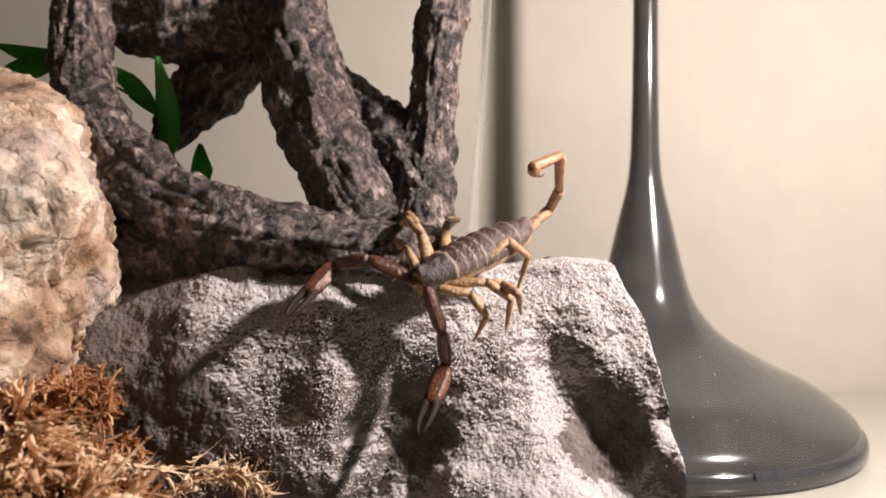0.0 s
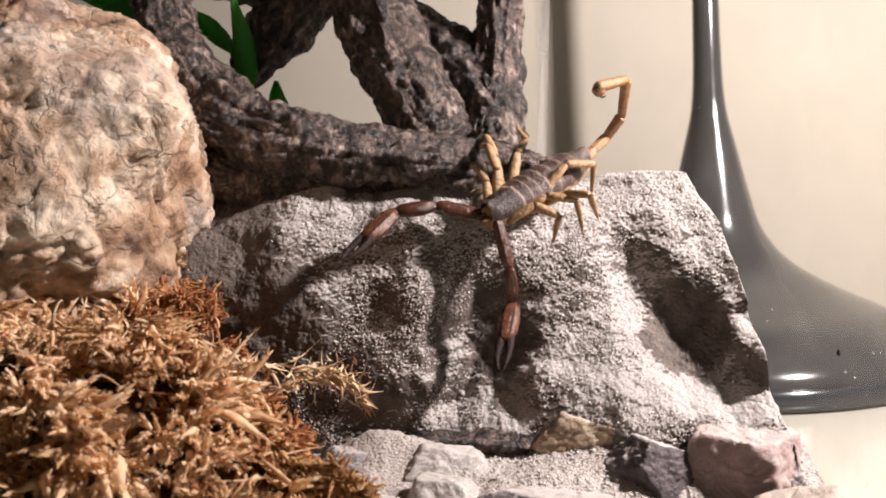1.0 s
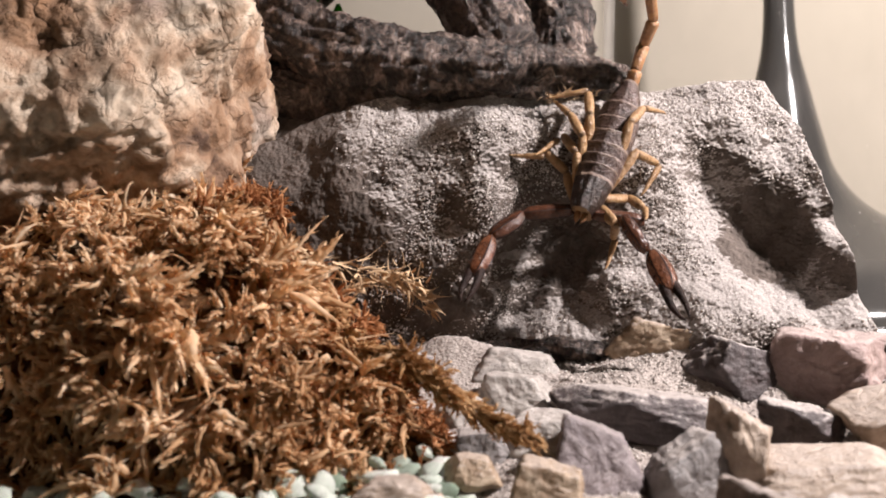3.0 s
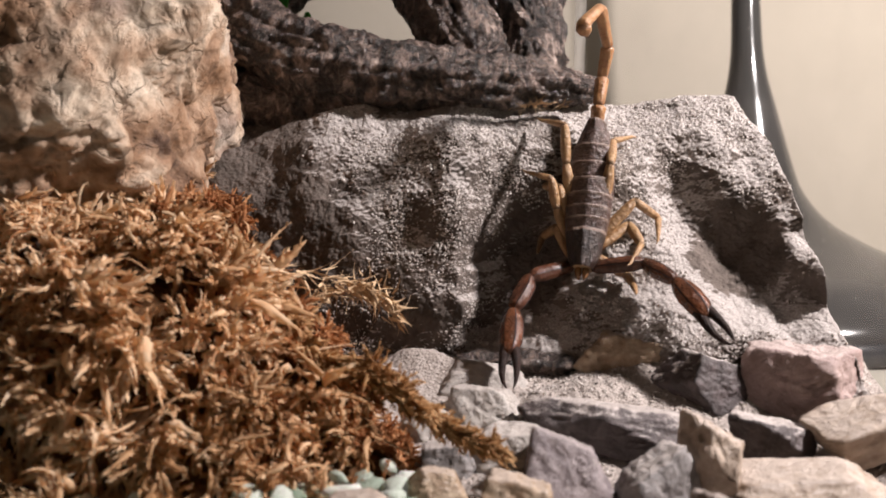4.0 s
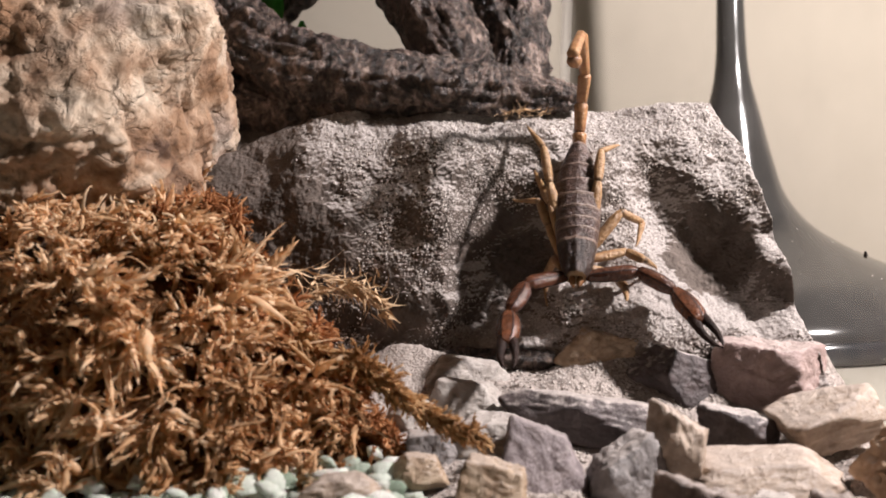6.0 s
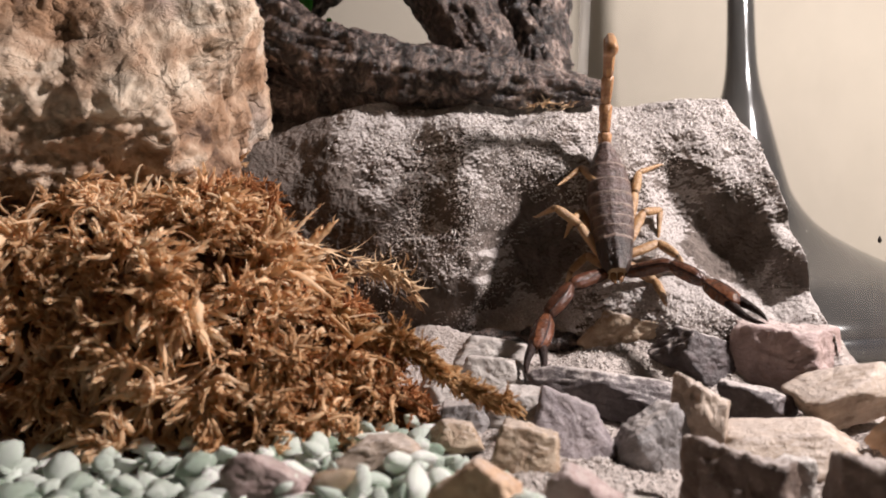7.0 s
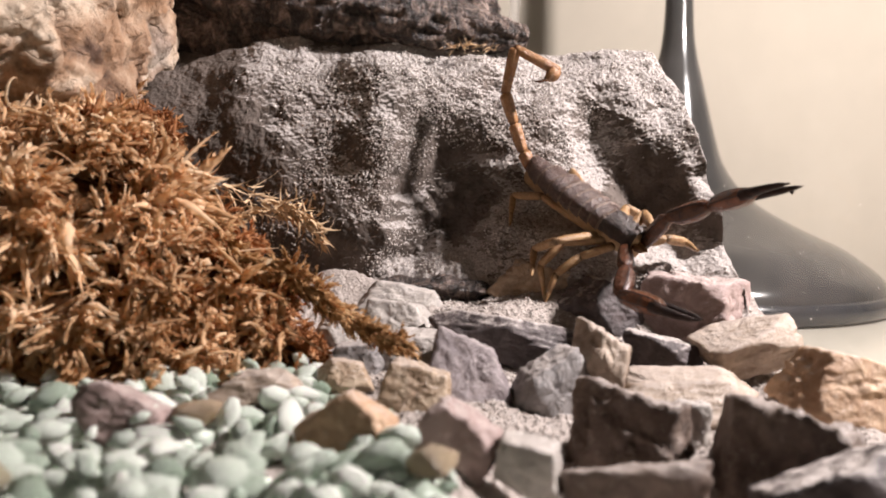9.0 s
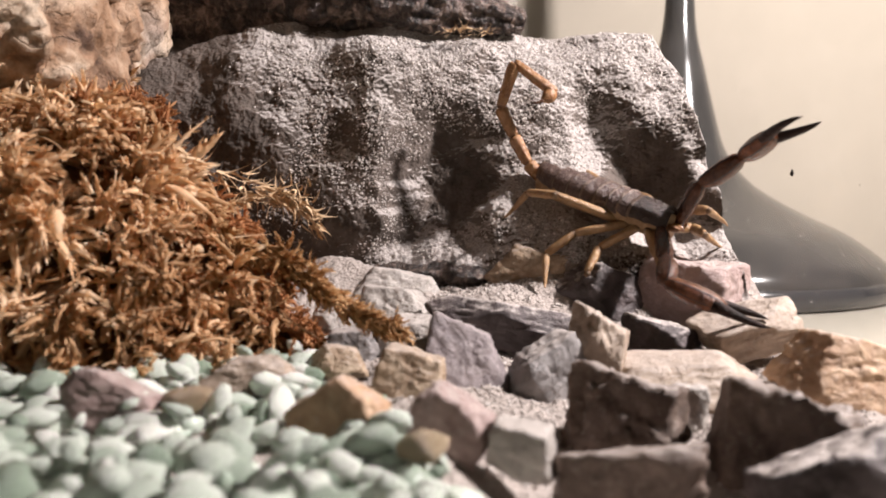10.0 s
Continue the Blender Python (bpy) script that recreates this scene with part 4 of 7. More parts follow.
        ang = rnd.uniform(0, 6.28)
        side = along.cross(Vector((0, 0, 1))).normalized()
        off = (side * math.cos(ang) + side.cross(along) * math.sin(ang)) * thick * rnd.uniform(0.1, 0.9)
        branch(a + off, along + off.normalized() * rnd.uniform(0.1, 0.7), rnd.uniform(0.0022, 0.0038), rnd.uniform(0.0006, 0.0010), rnd.gauss(0, 0.6), 6)
    for f, size in ((0.30, 0.0034), (0.58, 0.0042), (0.66, 0.0030), (0.97, 0.0020)):  # side shoots on the rope
        head(Vector(rope[int(f * (len(rope) - 1))]) + Vector((0.0006, 0, 0.0006)), Vector((0.5, -0.3, 0.8)).normalized(), size, 22, 0.17, 0.6)
    strand = mesh_object("moss_rope", verts, faces, OCHRE, root, "ochre-brown rope of matted moss shoots")
    tagged(strand, kind="stuff")
    verts, faces = [], []
    axis = spline([(-0.066, 0.134, 0.0245), (-0.058, 0.139, 0.0215), (-0.050, 0.144, 0.0215), (-0.0420, 0.1500, 0.0236), (-0.0370, 0.1515, 0.0215), (-0.0330, 0.1515, 0.0185)], 20)
    for k in range(260):  # the straw-coloured tuft that reaches over the slab's foot
        f = rnd.random() ** 0.9
        i = min(len(axis) - 2, int(f * (len(axis) - 1)))
        a, b = Vector(axis[i][:3]), Vector(axis[i + 1][:3])
        p = a + Vector((rnd.gauss(0, 0.0005), rnd.gauss(0, 0.0005), rnd.gauss(0, 0.0007)))
        d = ((b - a).normalized() + Vector((rnd.gauss(0, 0.25), rnd.gauss(-0.1, 0.25), rnd.gauss(0.05, 0.28)))).normalized()
        blade(p, d, rnd.uniform(0.0024, 0.0044), rnd.uniform(0.00030, 0.00065), rnd.uniform(0.0, 0.0010), 1.7)
    trail = spline([(-0.074, 0.124, 0.0405), (-0.063, 0.1275, 0.0360), (-0.055, 0.1305, 0.0305), (-0.048, 0.139, 0.0268), (-0.042, 0.150, 0.0238)], 16)
    for _ in range(110):  # pale stalks lying over the heap
        i = rnd.randrange(len(trail) - 1)
        a, b = Vector(trail[i]), Vector(trail[i + 1])
        p = a + Vector((rnd.gauss(0, 0.0007), rnd.gauss(-0.001, 0.0007), rnd.gauss(0.0008, 0.0007)))
        blade(p, ((b - a).normalized() + Vector((rnd.gauss(0, 0.35), rnd.gauss(-0.1, 0.3), rnd.gauss(0, 0.3)))).normalized(), rnd.uniform(0.003, 0.006), rnd.uniform(0.00020, 0.00042), 0.0006, 1.9)
    for _ in range(60):  # curled stalks at its end
        p = Vector((-0.0395 + rnd.gauss(0, 0.0026), 0.1508 + rnd.gauss(0, 0.0008), 0.0230 + rnd.gauss(0, 0.0011)))
        blade(p, Vector((rnd.gauss(0.3, 0.6), rnd.gauss(-0.3, 0.4), rnd.gauss(0.3, 0.5))).normalized(), rnd.uniform(0.0025, 0.0045), rnd.uniform(0.0002, 0.0004), 0.0005, 2.0)
    for _ in range(24):  # and along the heap's crest
        f = rnd.random()
        p = Vector((-0.080 + 0.018 * f, 0.128 + 0.006 * f, 0.036 - 0.012 * f + rnd.gauss(0, 0.0008)))
        blade(p, Vector((0.8, rnd.gauss(-0.2, 0.3), rnd.gauss(-0.35, 0.3))).normalized(), rnd.uniform(0.006, 0.011), 0.00028, 0.0008, 1.0)
    tuft = mesh_object("straw_tuft", verts, faces, STRAW, root, "pale straw-coloured tuft of moss stalks")
    tagged(tuft, kind="stuff")
    verts, faces = [], []
    for x, y, z in ((-0.0080, 0.1700, 0.0590), (-0.0040, 0.1702, 0.0592), (0.0000, 0.1705, 0.0590), (-0.0060, 0.1695, 0.0586)):  # a wisp caught on the slab's top edge
        for _ in range(9):
            p = Vector((x + rnd.gauss(0, 0.0012), y + rnd.gauss(0, 0.0006), z + rnd.gauss(0, 0.0004)))
            blade(p, Vector((rnd.gauss(0.2, 0.8), rnd.gauss(-0.4, 0.4), rnd.gauss(0.1, 0.3))).normalized(), rnd.uniform(0.0015, 0.0035), rnd.uniform(0.00012, 0.00028), 0.0004, 1.6)
    wisp = mesh_object("moss_wisp", verts, faces, STRAW)
    tagged(wisp, "small straw-coloured wisp of moss caught on the slab", "moss")
    return root


moss()


# ---- sand grains lying on the slab and between the stones ----
def grains():
    rnd = random.Random(8)
    verts, faces = [], []

    def grain(p, r):
        base = len(verts)
        turn = Euler((rnd.uniform(0, 6), rnd.uniform(0, 6), rnd.uniform(0, 6))).to_matrix()
        for c in ((1, 0, 0), (-1, 0, 0), (0, 1, 0), (0, -1, 0), (0, 0, 1), (0, 0, -1)):
            verts.append(p + turn @ (Vector(c) * r * rnd.uniform(0.7, 1.2)))
        for f in ((0, 2, 4), (2, 1, 4), (1, 3, 4), (3, 0, 4), (2, 0, 5), (1, 2, 5), (3, 1, 5), (0, 3, 5)):
            faces.append(tuple(base + k for k in f))

    for _ in range(76000):
        u, v = rnd.uniform(0.2, 1.0), rnd.uniform(0.05, 1.25)
        p = slab_point(u, v)
        patch = fbm(p * 130, 3) + 0.35 * (p.z / 0.06) - 0.1
        # no grains on bare stone and on the painted shade
        bare_shade = max(1 - (p - Vector(place)).length / size for place, size in BARE_SHADE)
        if patch + rnd.gauss(0, 0.22) < 0.10 or bare_shade + rnd.gauss(0, 0.12) > 0.10:
            continue
        grain(p + Vector((0.05, -0.8, 0.55)) * (rough(p) + 0.0001), rnd.choice((0.00010, 0.00013, 0.00017, 0.00022, 0.00031)))
    for _ in range(9000):
        x, y = rnd.uniform(-0.02, 0.05), rnd.uniform(0.075, 0.155)
        grain(Vector((x, y, ground_z(x, y) + 0.0011 * fbm((x * 130, y * 130, 0.3), 4) + 0.0001)), rnd.uniform(0.00014, 0.00036))
    return tagged(mesh_object("sand_grains", verts, faces, GRAIN, smooth=False), "loose pale sand grains scattered over slab and ground", "sand", kind="stuff")


grains()


# ---- green gravel ----
def pebble_mesh(seed, detail):
    bm = rock_mesh(seed, detail=detail, count=11, low=0.50, high=0.86, lump=0.14, grain=0.02, soft=0.030)
    bmesh.ops.transform(bm, verts=bm.verts, matrix=Matrix.Diagonal((1.25, 0.88, 0.60, 1)))
    return bm


def gravel_edge(y):
    return -0.0175 + (0.098 - y) * 0.52


def gravel():
    rnd = random.Random(21)
    bed = new("gravel_bed")
    tagged(bed, "bed of smooth pale green aquarium gravel in front of the moss", "gravel", kind="structure")
    shapes = []
    for k in range(9):
        bm = pebble_mesh(100 + k, 2)
        me = bpy.data.meshes.new("pebble")
        bm.to_mesh(me)
        bm.free()
        me.materials.append(PEBBLE)
        me.polygons.foreach_set("use_smooth", [True] * len(me.polygons))
        shapes.append(me)
    spots = []
    for layer, (step, lift) in enumerate(((0.0035, 0.0002), (0.0041, 0.0017), (0.0055, 0.0030))):
        y = 0.040
        while y < 0.114:
            x = -0.082
            while x < gravel_edge(y):
                px, py = x + rnd.uniform(-0.4, 0.4) * step, y + rnd.uniform(-0.4, 0.4) * step
                near_edge = gravel_edge(py) - px
                if near_edge > 0.0008 and moss_height(px, py) < 0.004 and not (layer == 2 and rnd.random() < 0.35):
                    size = rnd.choice((1.5, 1.9, 2.3, 2.7, 3.2)) / 1000
                    z = ground_z(px, py) + lift + rnd.uniform(-0.0004, 0.0005) - (0.001 if near_edge < 0.003 else 0)
                    turn = (rnd.gauss(0, 24), rnd.gauss(0, 24), rnd.uniform(0, 360))
                    spots.append((px, py, z, size, turn))
                x += step * 1.25
            y += step
    near = [s for s in spots if s[1] > 0.052 and s[2] - ground_z(s[0], s[1]) > 0.001]
    near = sorted(near, key=lambda s: -(s[2] - ground_z(s[0], s[1])) * 1000 + abs(s[1] - 0.074) * 40)[:300]
    chosen = set(near)
    for s in near:
        ob = new("pebble", rnd.choice(shapes))
        ob.parent = bed
        ob.matrix_basis = pose(s[0], s[1], s[2], *s[4]) @ Matrix.Diagonal((s[3], s[3], s[3], 1))
    verts, faces = [], []
    small = []
    for k in range(6):
        bm = pebble_mesh(200 + k, 1)
        bm.verts.ensure_lookup_table()
        small.append(([v.co.copy() for v in bm.verts], [[v.index for v in f.verts] for f in bm.faces]))
        bm.free()
    for s in spots:
        if s in chosen:
            continue
        m = pose(s[0], s[1], s[2], *s[4]) @ Matrix.Diagonal((s[3], s[3], s[3], 1))
        vs, fs = rnd.choice(small)
        base = len(verts)
        verts += [m @ v for v in vs]
        faces += [[base + k for k in f] for f in fs]
    rest = mesh_object("lower_gravel", verts, faces, PEBBLE_REST, bed)
    tagged(rest, kind="stuff")
    return bed


gravel()


# ---- scorpion ----
def shell_material(name, low, high, roughness=0.32, grain=700, glow=0.0, joint=None, spec=0.55):
    n = Nodes(name, roughness, spec)
    n.colour(n.ramp(n.noise(grain, 5, 0.65), (0.32, low), (0.7, high)))
    n.bump(n.noise(grain * 2.2, 4, 0.65), 0.0005, 0.9)
    if joint:
        split = n.add("ShaderNodeSeparateXYZ")
        n.link(n.coord, split.inputs[0])
        ends = n.ramp(n.math("MULTIPLY", split.outputs["Z"], 400.0), (0.02, (1, 1, 1)), (0.30, (0, 0, 0)))
        colour = n.bsdf.inputs["Base Color"].links[0].from_socket
        n.colour(n.mix(n.math("MULTIPLY", ends, 0.75), colour, joint))
    if glow:
        n.bsdf.inputs["Subsurface Weight"].default_value = glow
        n.bsdf.inputs["Subsurface Radius"].default_value = (0.0016, 0.0008, 0.0003)
    return n.mat


BACK = shell_material("brown_back_plate", (0.040, 0.024, 0.019), (0.140, 0.088, 0.072), 0.30)
HEAD = shell_material("dark_head_shield", (0.012, 0.007, 0.005), (0.055, 0.030, 0.021), 0.36)
BELLY = shell_material("tan_belly", (0.30, 0.185, 0.09), (0.46, 0.30, 0.16), 0.45)
LEGS = shell_material("straw_leg", (0.25, 0.135, 0.060), (0.47, 0.295, 0.145), 0.4, 500, 0.06, (0.10, 0.055, 0.025))
TAIL = shell_material("amber_tail", (0.24, 0.112, 0.050), (0.47, 0.255, 0.118), 0.27, 500, 0.14, (0.11, 0.045, 0.02))
TIP = shell_material("dark_sting", (0.05, 0.02, 0.012), (0.13, 0.05, 0.022), 0.25)
ARM = shell_material("red_brown_arm", (0.038, 0.014, 0.008), (0.145, 0.054, 0.027), 0.27, 420, 0.0)
HAND = shell_material("red_brown_claw", (0.050, 0.018, 0.009), (0.21, 0.078, 0.036), 0.24, 420, 0.0)
FINGER = shell_material("black_finger", (0.010, 0.005, 0.004), (0.035, 0.015, 0.010), 0.55, spec=0.25)
EDGE = shell_material("pale_plate_edge", (0.12, 0.08, 0.062), (0.25, 0.18, 0.14), 0.4)
EYE = shell_material("black_eye", (0.004, 0.004, 0.004), (0.010, 0.009, 0.009), 0.08)


def sweep(rows, sides=16, keel=0.0, keels=8, stripe=0):
    """A closed tube: rows of x, y, z, half width, half depth, in millimetres."""
    bm = bmesh.new()
    rings = []
    for x, y, z, a, b in rows:
        ring = []
        for k in range(sides):
            ang = 2 * math.pi * k / sides
            m = 1 + keel * max(0.0, math.cos(ang * keels)) ** 3
            ring.append(bm.verts.new(((x + a * m * math.cos(ang)) / 1000, (y + b * m * math.sin(ang)) / 1000, z / 1000)))
        rings.append(ring)
    for r0, r1 in zip(rings, rings[1:]):
        for k in range(sides):
            f = bm.faces.new((r0[k], r0[(k + 1) % sides], r1[(k + 1) % sides], r1[k]))
            if stripe and k % stripe == 0:
                f.material_index = 1
    bm.faces.new(rings[0][::-1])
    bm.faces.new(rings[-1])
    bmesh.ops.recalc_face_normals(bm, faces=bm.faces)
    return bm


def body_half(s):
    """Half width of the trunk, s millimetres behind the front."""
    return float(np.interp(s, [0, 1.2, 4, 7, 10.5, 15, 19.5, 23.5, 26.5, 29], [2.0, 2.7, 3.4, 3.95, 4.4, 4.7, 4.55, 3.9, 2.9, 1.8]))


def plate(name, front, back, lift, material, parent, label="", carve=1.0):
    """A curved back plate whose hind edge laps over the next one."""
    bm = bmesh.new()
    cols, rows = 22, 12
    grid = []
    for i in range(rows + 1):
        s = front + (back - front) * i / rows
        line = []
        for k in range(cols + 1):
            ang = math.pi * (k / cols)
            half = body_half(s)
            swell = lift * (i / rows) ** 1.5
            ridge = 0.30 * abs(noise.noise((k * 0.9, s * 2.3, 4.0))) + 0.16 * noise.noise((k * 2.3, s * 5.0, 9.0)) + 0.16 * math.exp(-((ang - math.pi / 2) / 0.10) ** 2)
            line.append(bm.verts.new((half * 1.02 * math.cos(ang) / 1000, -s * 1.086 / 1000, ((2.7 + 0.22 * half) * math.sin(ang) ** 0.8 + swell + ridge * carve - 0.25) / 1000)))
        grid.append(line)
    for i in range(rows):
        for k in range(cols):
            bm.faces.new((grid[i][k], grid[i][k + 1], grid[i + 1][k + 1], grid[i + 1][k]))
    rim = [bm.verts.new((v.co.x * 0.93, v.co.y + 0.0002, v.co.z - 0.0005)) for v in grid[-1]]
    for k in range(cols):
        bm.faces.new((grid[-1][k], grid[-1][k + 1], rim[k + 1], rim[k])).material_index = 1
        bm.faces.ensure_lookup_table()
    for f in bm.faces:
        if f.calc_center_median().y < -(back - 0.42) * 1.086 / 1000:
            f.material_index = 1
    bmesh.ops.recalc_face_normals(bm, faces=bm.faces)
    ob = part(name, bm, material, parent, label)
    ob.data.materials.append(EDGE)
    return ob


def stretched(bm, k):
    for v in bm.verts:
        v.co = (v.co.x * 1.22, v.co.y * 1.22, v.co.z * k)
    return bm


LEG_LENGTHS = [(6.4, 5.5, 6.8), (8.0, 6.0, 7.3), (10.0, 6.6, 7.8), (12.6, 7.6, 8.4)]


def leg_segment(parent, kind, length):
    if kind == 0:
        bm = sweep([(0, 0, -0.3, 0.5, 0.5), (0, 0, 0.4, 0.75, 0.7), (0, 0, 2.5, 0.95, 0.7), (0, 0, 5.2, 0.95, 0.68), (0, 0, 6.5, 0.7, 0.6), (0, 0, 6.95, 0.4, 0.4)], 12)
        return part("femur", stretched(bm, length / 6.8), LEGS, parent)
    if kind == 1:
        bm = sweep([(0, 0, -0.3, 0.45, 0.45), (0, 0, 0.3, 0.7, 0.66), (0, 0, 2.0, 0.86, 0.72), (0, 0, 4.4, 0.78, 0.66), (0, 0, 5.4, 0.6, 0.55), (0, 0, 5.75, 0.35, 0.35)], 12)
        return part("patella", stretched(bm, length / 5.6), LEGS, parent)
    bm = sweep([(0, 0, -0.25, 0.4, 0.4), (0, 0, 0.3, 0.58, 0.55), (0, 0, 2.2, 0.55, 0.5), (0, 0, 3.7, 0.40, 0.38), (0, 0, 3.9, 0.34, 0.33), (0, 0, 4.2, 0.40, 0.37), (0, 0, 5.8, 0.27, 0.25), (0, 0.1, 6.6, 0.16, 0.16), (0, 0.35, 7.1, 0.05, 0.05)], 12)
    return part("tibia_and_foot", stretched(bm, length / 7.0), LEGS, parent)


def tail_segment(parent, index):
    length = (4.5, 6.2, 6.5, 9.3, 10.2)[index]
    wide = (1.30, 1.22, 1.18, 1.14, 1.12)[index]
    rows = [(0, 0, -0.2, wide * 0.62, wide * 0.55), (0, 0, 0.3, wide * 0.88, wide * 0.8), (0, 0, length * 0.3, wide * 0.95, wide * 0.92),
            (0, 0, length * 0.65, wide * 1.02, wide * 1.0), (0, 0, length - 0.7, wide * 1.1, wide * 1.02), (0, 0, length - 0.25, wide * 1.0, wide * 0.9), (0, 0, length + 0.1, wide * 0.6, wide * 0.55)]
    return part("tail_segment", sweep(rows, 24, 0.10, 6), TAIL, parent)


def sting(parent):
    """The bulb and the curved spine at the tail's end."""
    vesicle = part("telson", sweep([(0, 0, -0.2, 0.5, 0.5), (0, 0.05, 0.3, 0.95, 0.9), (0, 0.15, 1.2, 1.5, 1.45), (0, 0.15, 2.2, 1.4, 1.35), (0, 0.0, 3.0, 0.75, 0.75), (0, -0.15, 3.6, 0.42, 0.42)], 16), TAIL, parent, "rounded amber sting bulb")
    part("spine", sweep([(0, -0.1, 3.2, 0.5, 0.5), (0, -0.2, 4.0, 0.36, 0.36), (0, 0.05, 4.9, 0.26, 0.26), (0, 0.6, 5.6, 0.15, 0.15), (0, 1.2, 5.9, 0.03, 0.03)], 10), TIP, vesicle, "dark curved sting")
    return vesicle


def grown(bm):
    for v in bm.verts:
        v.co *= 1.02
    return bm


def striped(ob):
    ob.data.materials.append(FINGER)
    return ob


def arm_segment(parent, kind):
    if kind == 0:
        bm = sweep([(0, 0, -0.4, 0.7, 0.7), (0, 0, 0.5, 1.15, 1.05), (0, 0, 3.0, 1.4, 1.2), (0, 0, 7.5, 1.5, 1.25), (0, 0, 9.0, 1.15, 1.0), (0, 0, 9.6, 0.6, 0.55)], 40, 0.10, 5, 8)
        return striped(part("arm_femur", grown(bm), ARM, parent))
    bm = sweep([(0, 0, -0.3, 0.6, 0.55), (0, 0, 0.4, 1.1, 1.0), (0.25, 0, 2.2, 1.65, 1.35), (0.15, 0, 5.0, 1.75, 1.4), (0, 0, 7.2, 1.4, 1.2), (0, 0, 8.3, 0.7, 0.65)], 40, 0.10, 5, 8)
    return striped(part("arm_patella", grown(bm), ARM, parent))


def claw(parent):
    palm = sweep([(0, 0, -0.3, 0.6, 0.55), (0, 0, 0.4, 1.15, 1.0), (0, 0, 2.0, 1.75, 1.4), (0, 0, 4.4, 2.05, 1.6), (0, 0, 7.2, 1.9, 1.5), (-0.1, 0, 8.8, 1.5, 1.2), (-0.3, 0, 9.7, 0.9, 0.8)], 48, 0.09, 6, 8)
    hand = striped(part("claw", grown(palm), HAND, parent))
    fixed = sweep([(-0.75, 0, 7.9, 1.15, 1.05), (-1.0, 0, 9.8, 0.92, 0.88), (-1.2, 0, 11.6, 0.72, 0.70), (-1.15, 0, 13.6, 0.56, 0.56), (-0.75, 0, 15.4, 0.36, 0.38), (-0.05, 0, 16.6, 0.06, 0.06)], 14)
    part("fixed_finger", grown(fixed), FINGER, hand, "black pointed fixed finger")
    moving = sweep([(0, 0, -1.0, 0.8, 0.85), (0.15, 0, 0.3, 0.95, 0.92), (0.25, 0, 2.2, 0.74, 0.74), (0.2, 0, 4.4, 0.56, 0.58), (-0.1, 0, 6.2, 0.36, 0.38), (-0.55, 0, 7.6, 0.06, 0.06)], 14)
    finger = part("movable_finger", grown(moving), FINGER, hand, "black pointed movable finger")
    return hand, finger


def scorpion():
    """Origin at the front of the head, y ahead, z up. Returns all that moves, by key."""
    root = new("scorpion")
    tagged(root, "brown scorpion with straw-coloured legs, amber raised tail and long dark claws", "scorpion")
    keyed = {"scorpion": root}
    rows = [(0, 0, s * 1.086, body_half(s) * 0.97, 2.6) for s in (0.3, 1.5, 4, 7, 10.5, 15, 19.5, 23.5, 26.5, 28.8)]
    belly = sweep(rows, 24)
    bmesh.ops.transform(belly, verts=belly.verts, matrix=Matrix(((1, 0, 0, 0), (0, 0, -1, 0), (0, 1, 0, -0.0004), (0, 0, 0, 1))))
    bmesh.ops.recalc_face_normals(belly, faces=belly.faces)
    part("underside", belly, BELLY, root, "tan soft underside")
    shield = plate("head_shield", 0.0, 7.0, 0.22, HEAD, root, "dark glossy head shield", 2.4)
    for x, y, r in ((0.28, -3.0, 0.26), (-0.28, -3.0, 0.26), (1.7, -0.6, 0.16), (-1.7, -0.6, 0.16)):
        bm = bmesh.new()
        bmesh.ops.create_uvsphere(bm, u_segments=12, v_segments=8, radius=r / 1000)
        bmesh.ops.translate(bm, verts=bm.verts, vec=(x / 1000, y / 1000, (3.1 if abs(x) < 1 else 1.7) / 1000))
        part("eye", bm, EYE, shield)
    edges = [6.9, 8.8, 11.0, 13.5, 16.4, 19.6, 23.2, 28.6]
    for a, b in zip(edges, edges[1:]):
        plate("back_plate", a, b + 0.25, 0.72, BACK, root)
    for x in (-0.75, 0.75):
        bm = sweep([(x, -0.2, 0, 0.55, 0.6), (x, -0.2, 0.9, 0.7, 0.7), (x * 0.9, -0.2, 1.8, 0.5, 0.5), (x * 0.6, -0.1, 2.5, 0.1, 0.1)], 12)
        bmesh.ops.transform(bm, verts=bm.verts, matrix=Matrix(((1, 0, 0, 0), (0, 0, 1, -0.0004), (0, 1, 0, 0.0002), (0, 0, 0, 1))))
        bmesh.ops.recalc_face_normals(bm, faces=bm.faces)
        part("jaw", bm, TAIL, root, "small reddish jaw")
    for k in range(5):
        keyed["tail%d" % k] = tail_segment(root, k)
    keyed["tail5"] = sting(root)
    for key_name, side in (("A", 1), ("B", -1)):
        keyed["arm%s0" % key_name] = arm_segment(root, 0)
        keyed["arm%s1" % key_name] = arm_segment(root, 1)
        keyed["arm%s2" % key_name], keyed["finger%s" % key_name] = claw(root)
    for side in "RL":
        for k in range(4):
            for j in range(3):
                keyed["%s%d_%d" % (side, k + 1, j)] = leg_segment(root, j, LEG_LENGTHS[k][j])
    return keyed


SCORPION = scorpion()


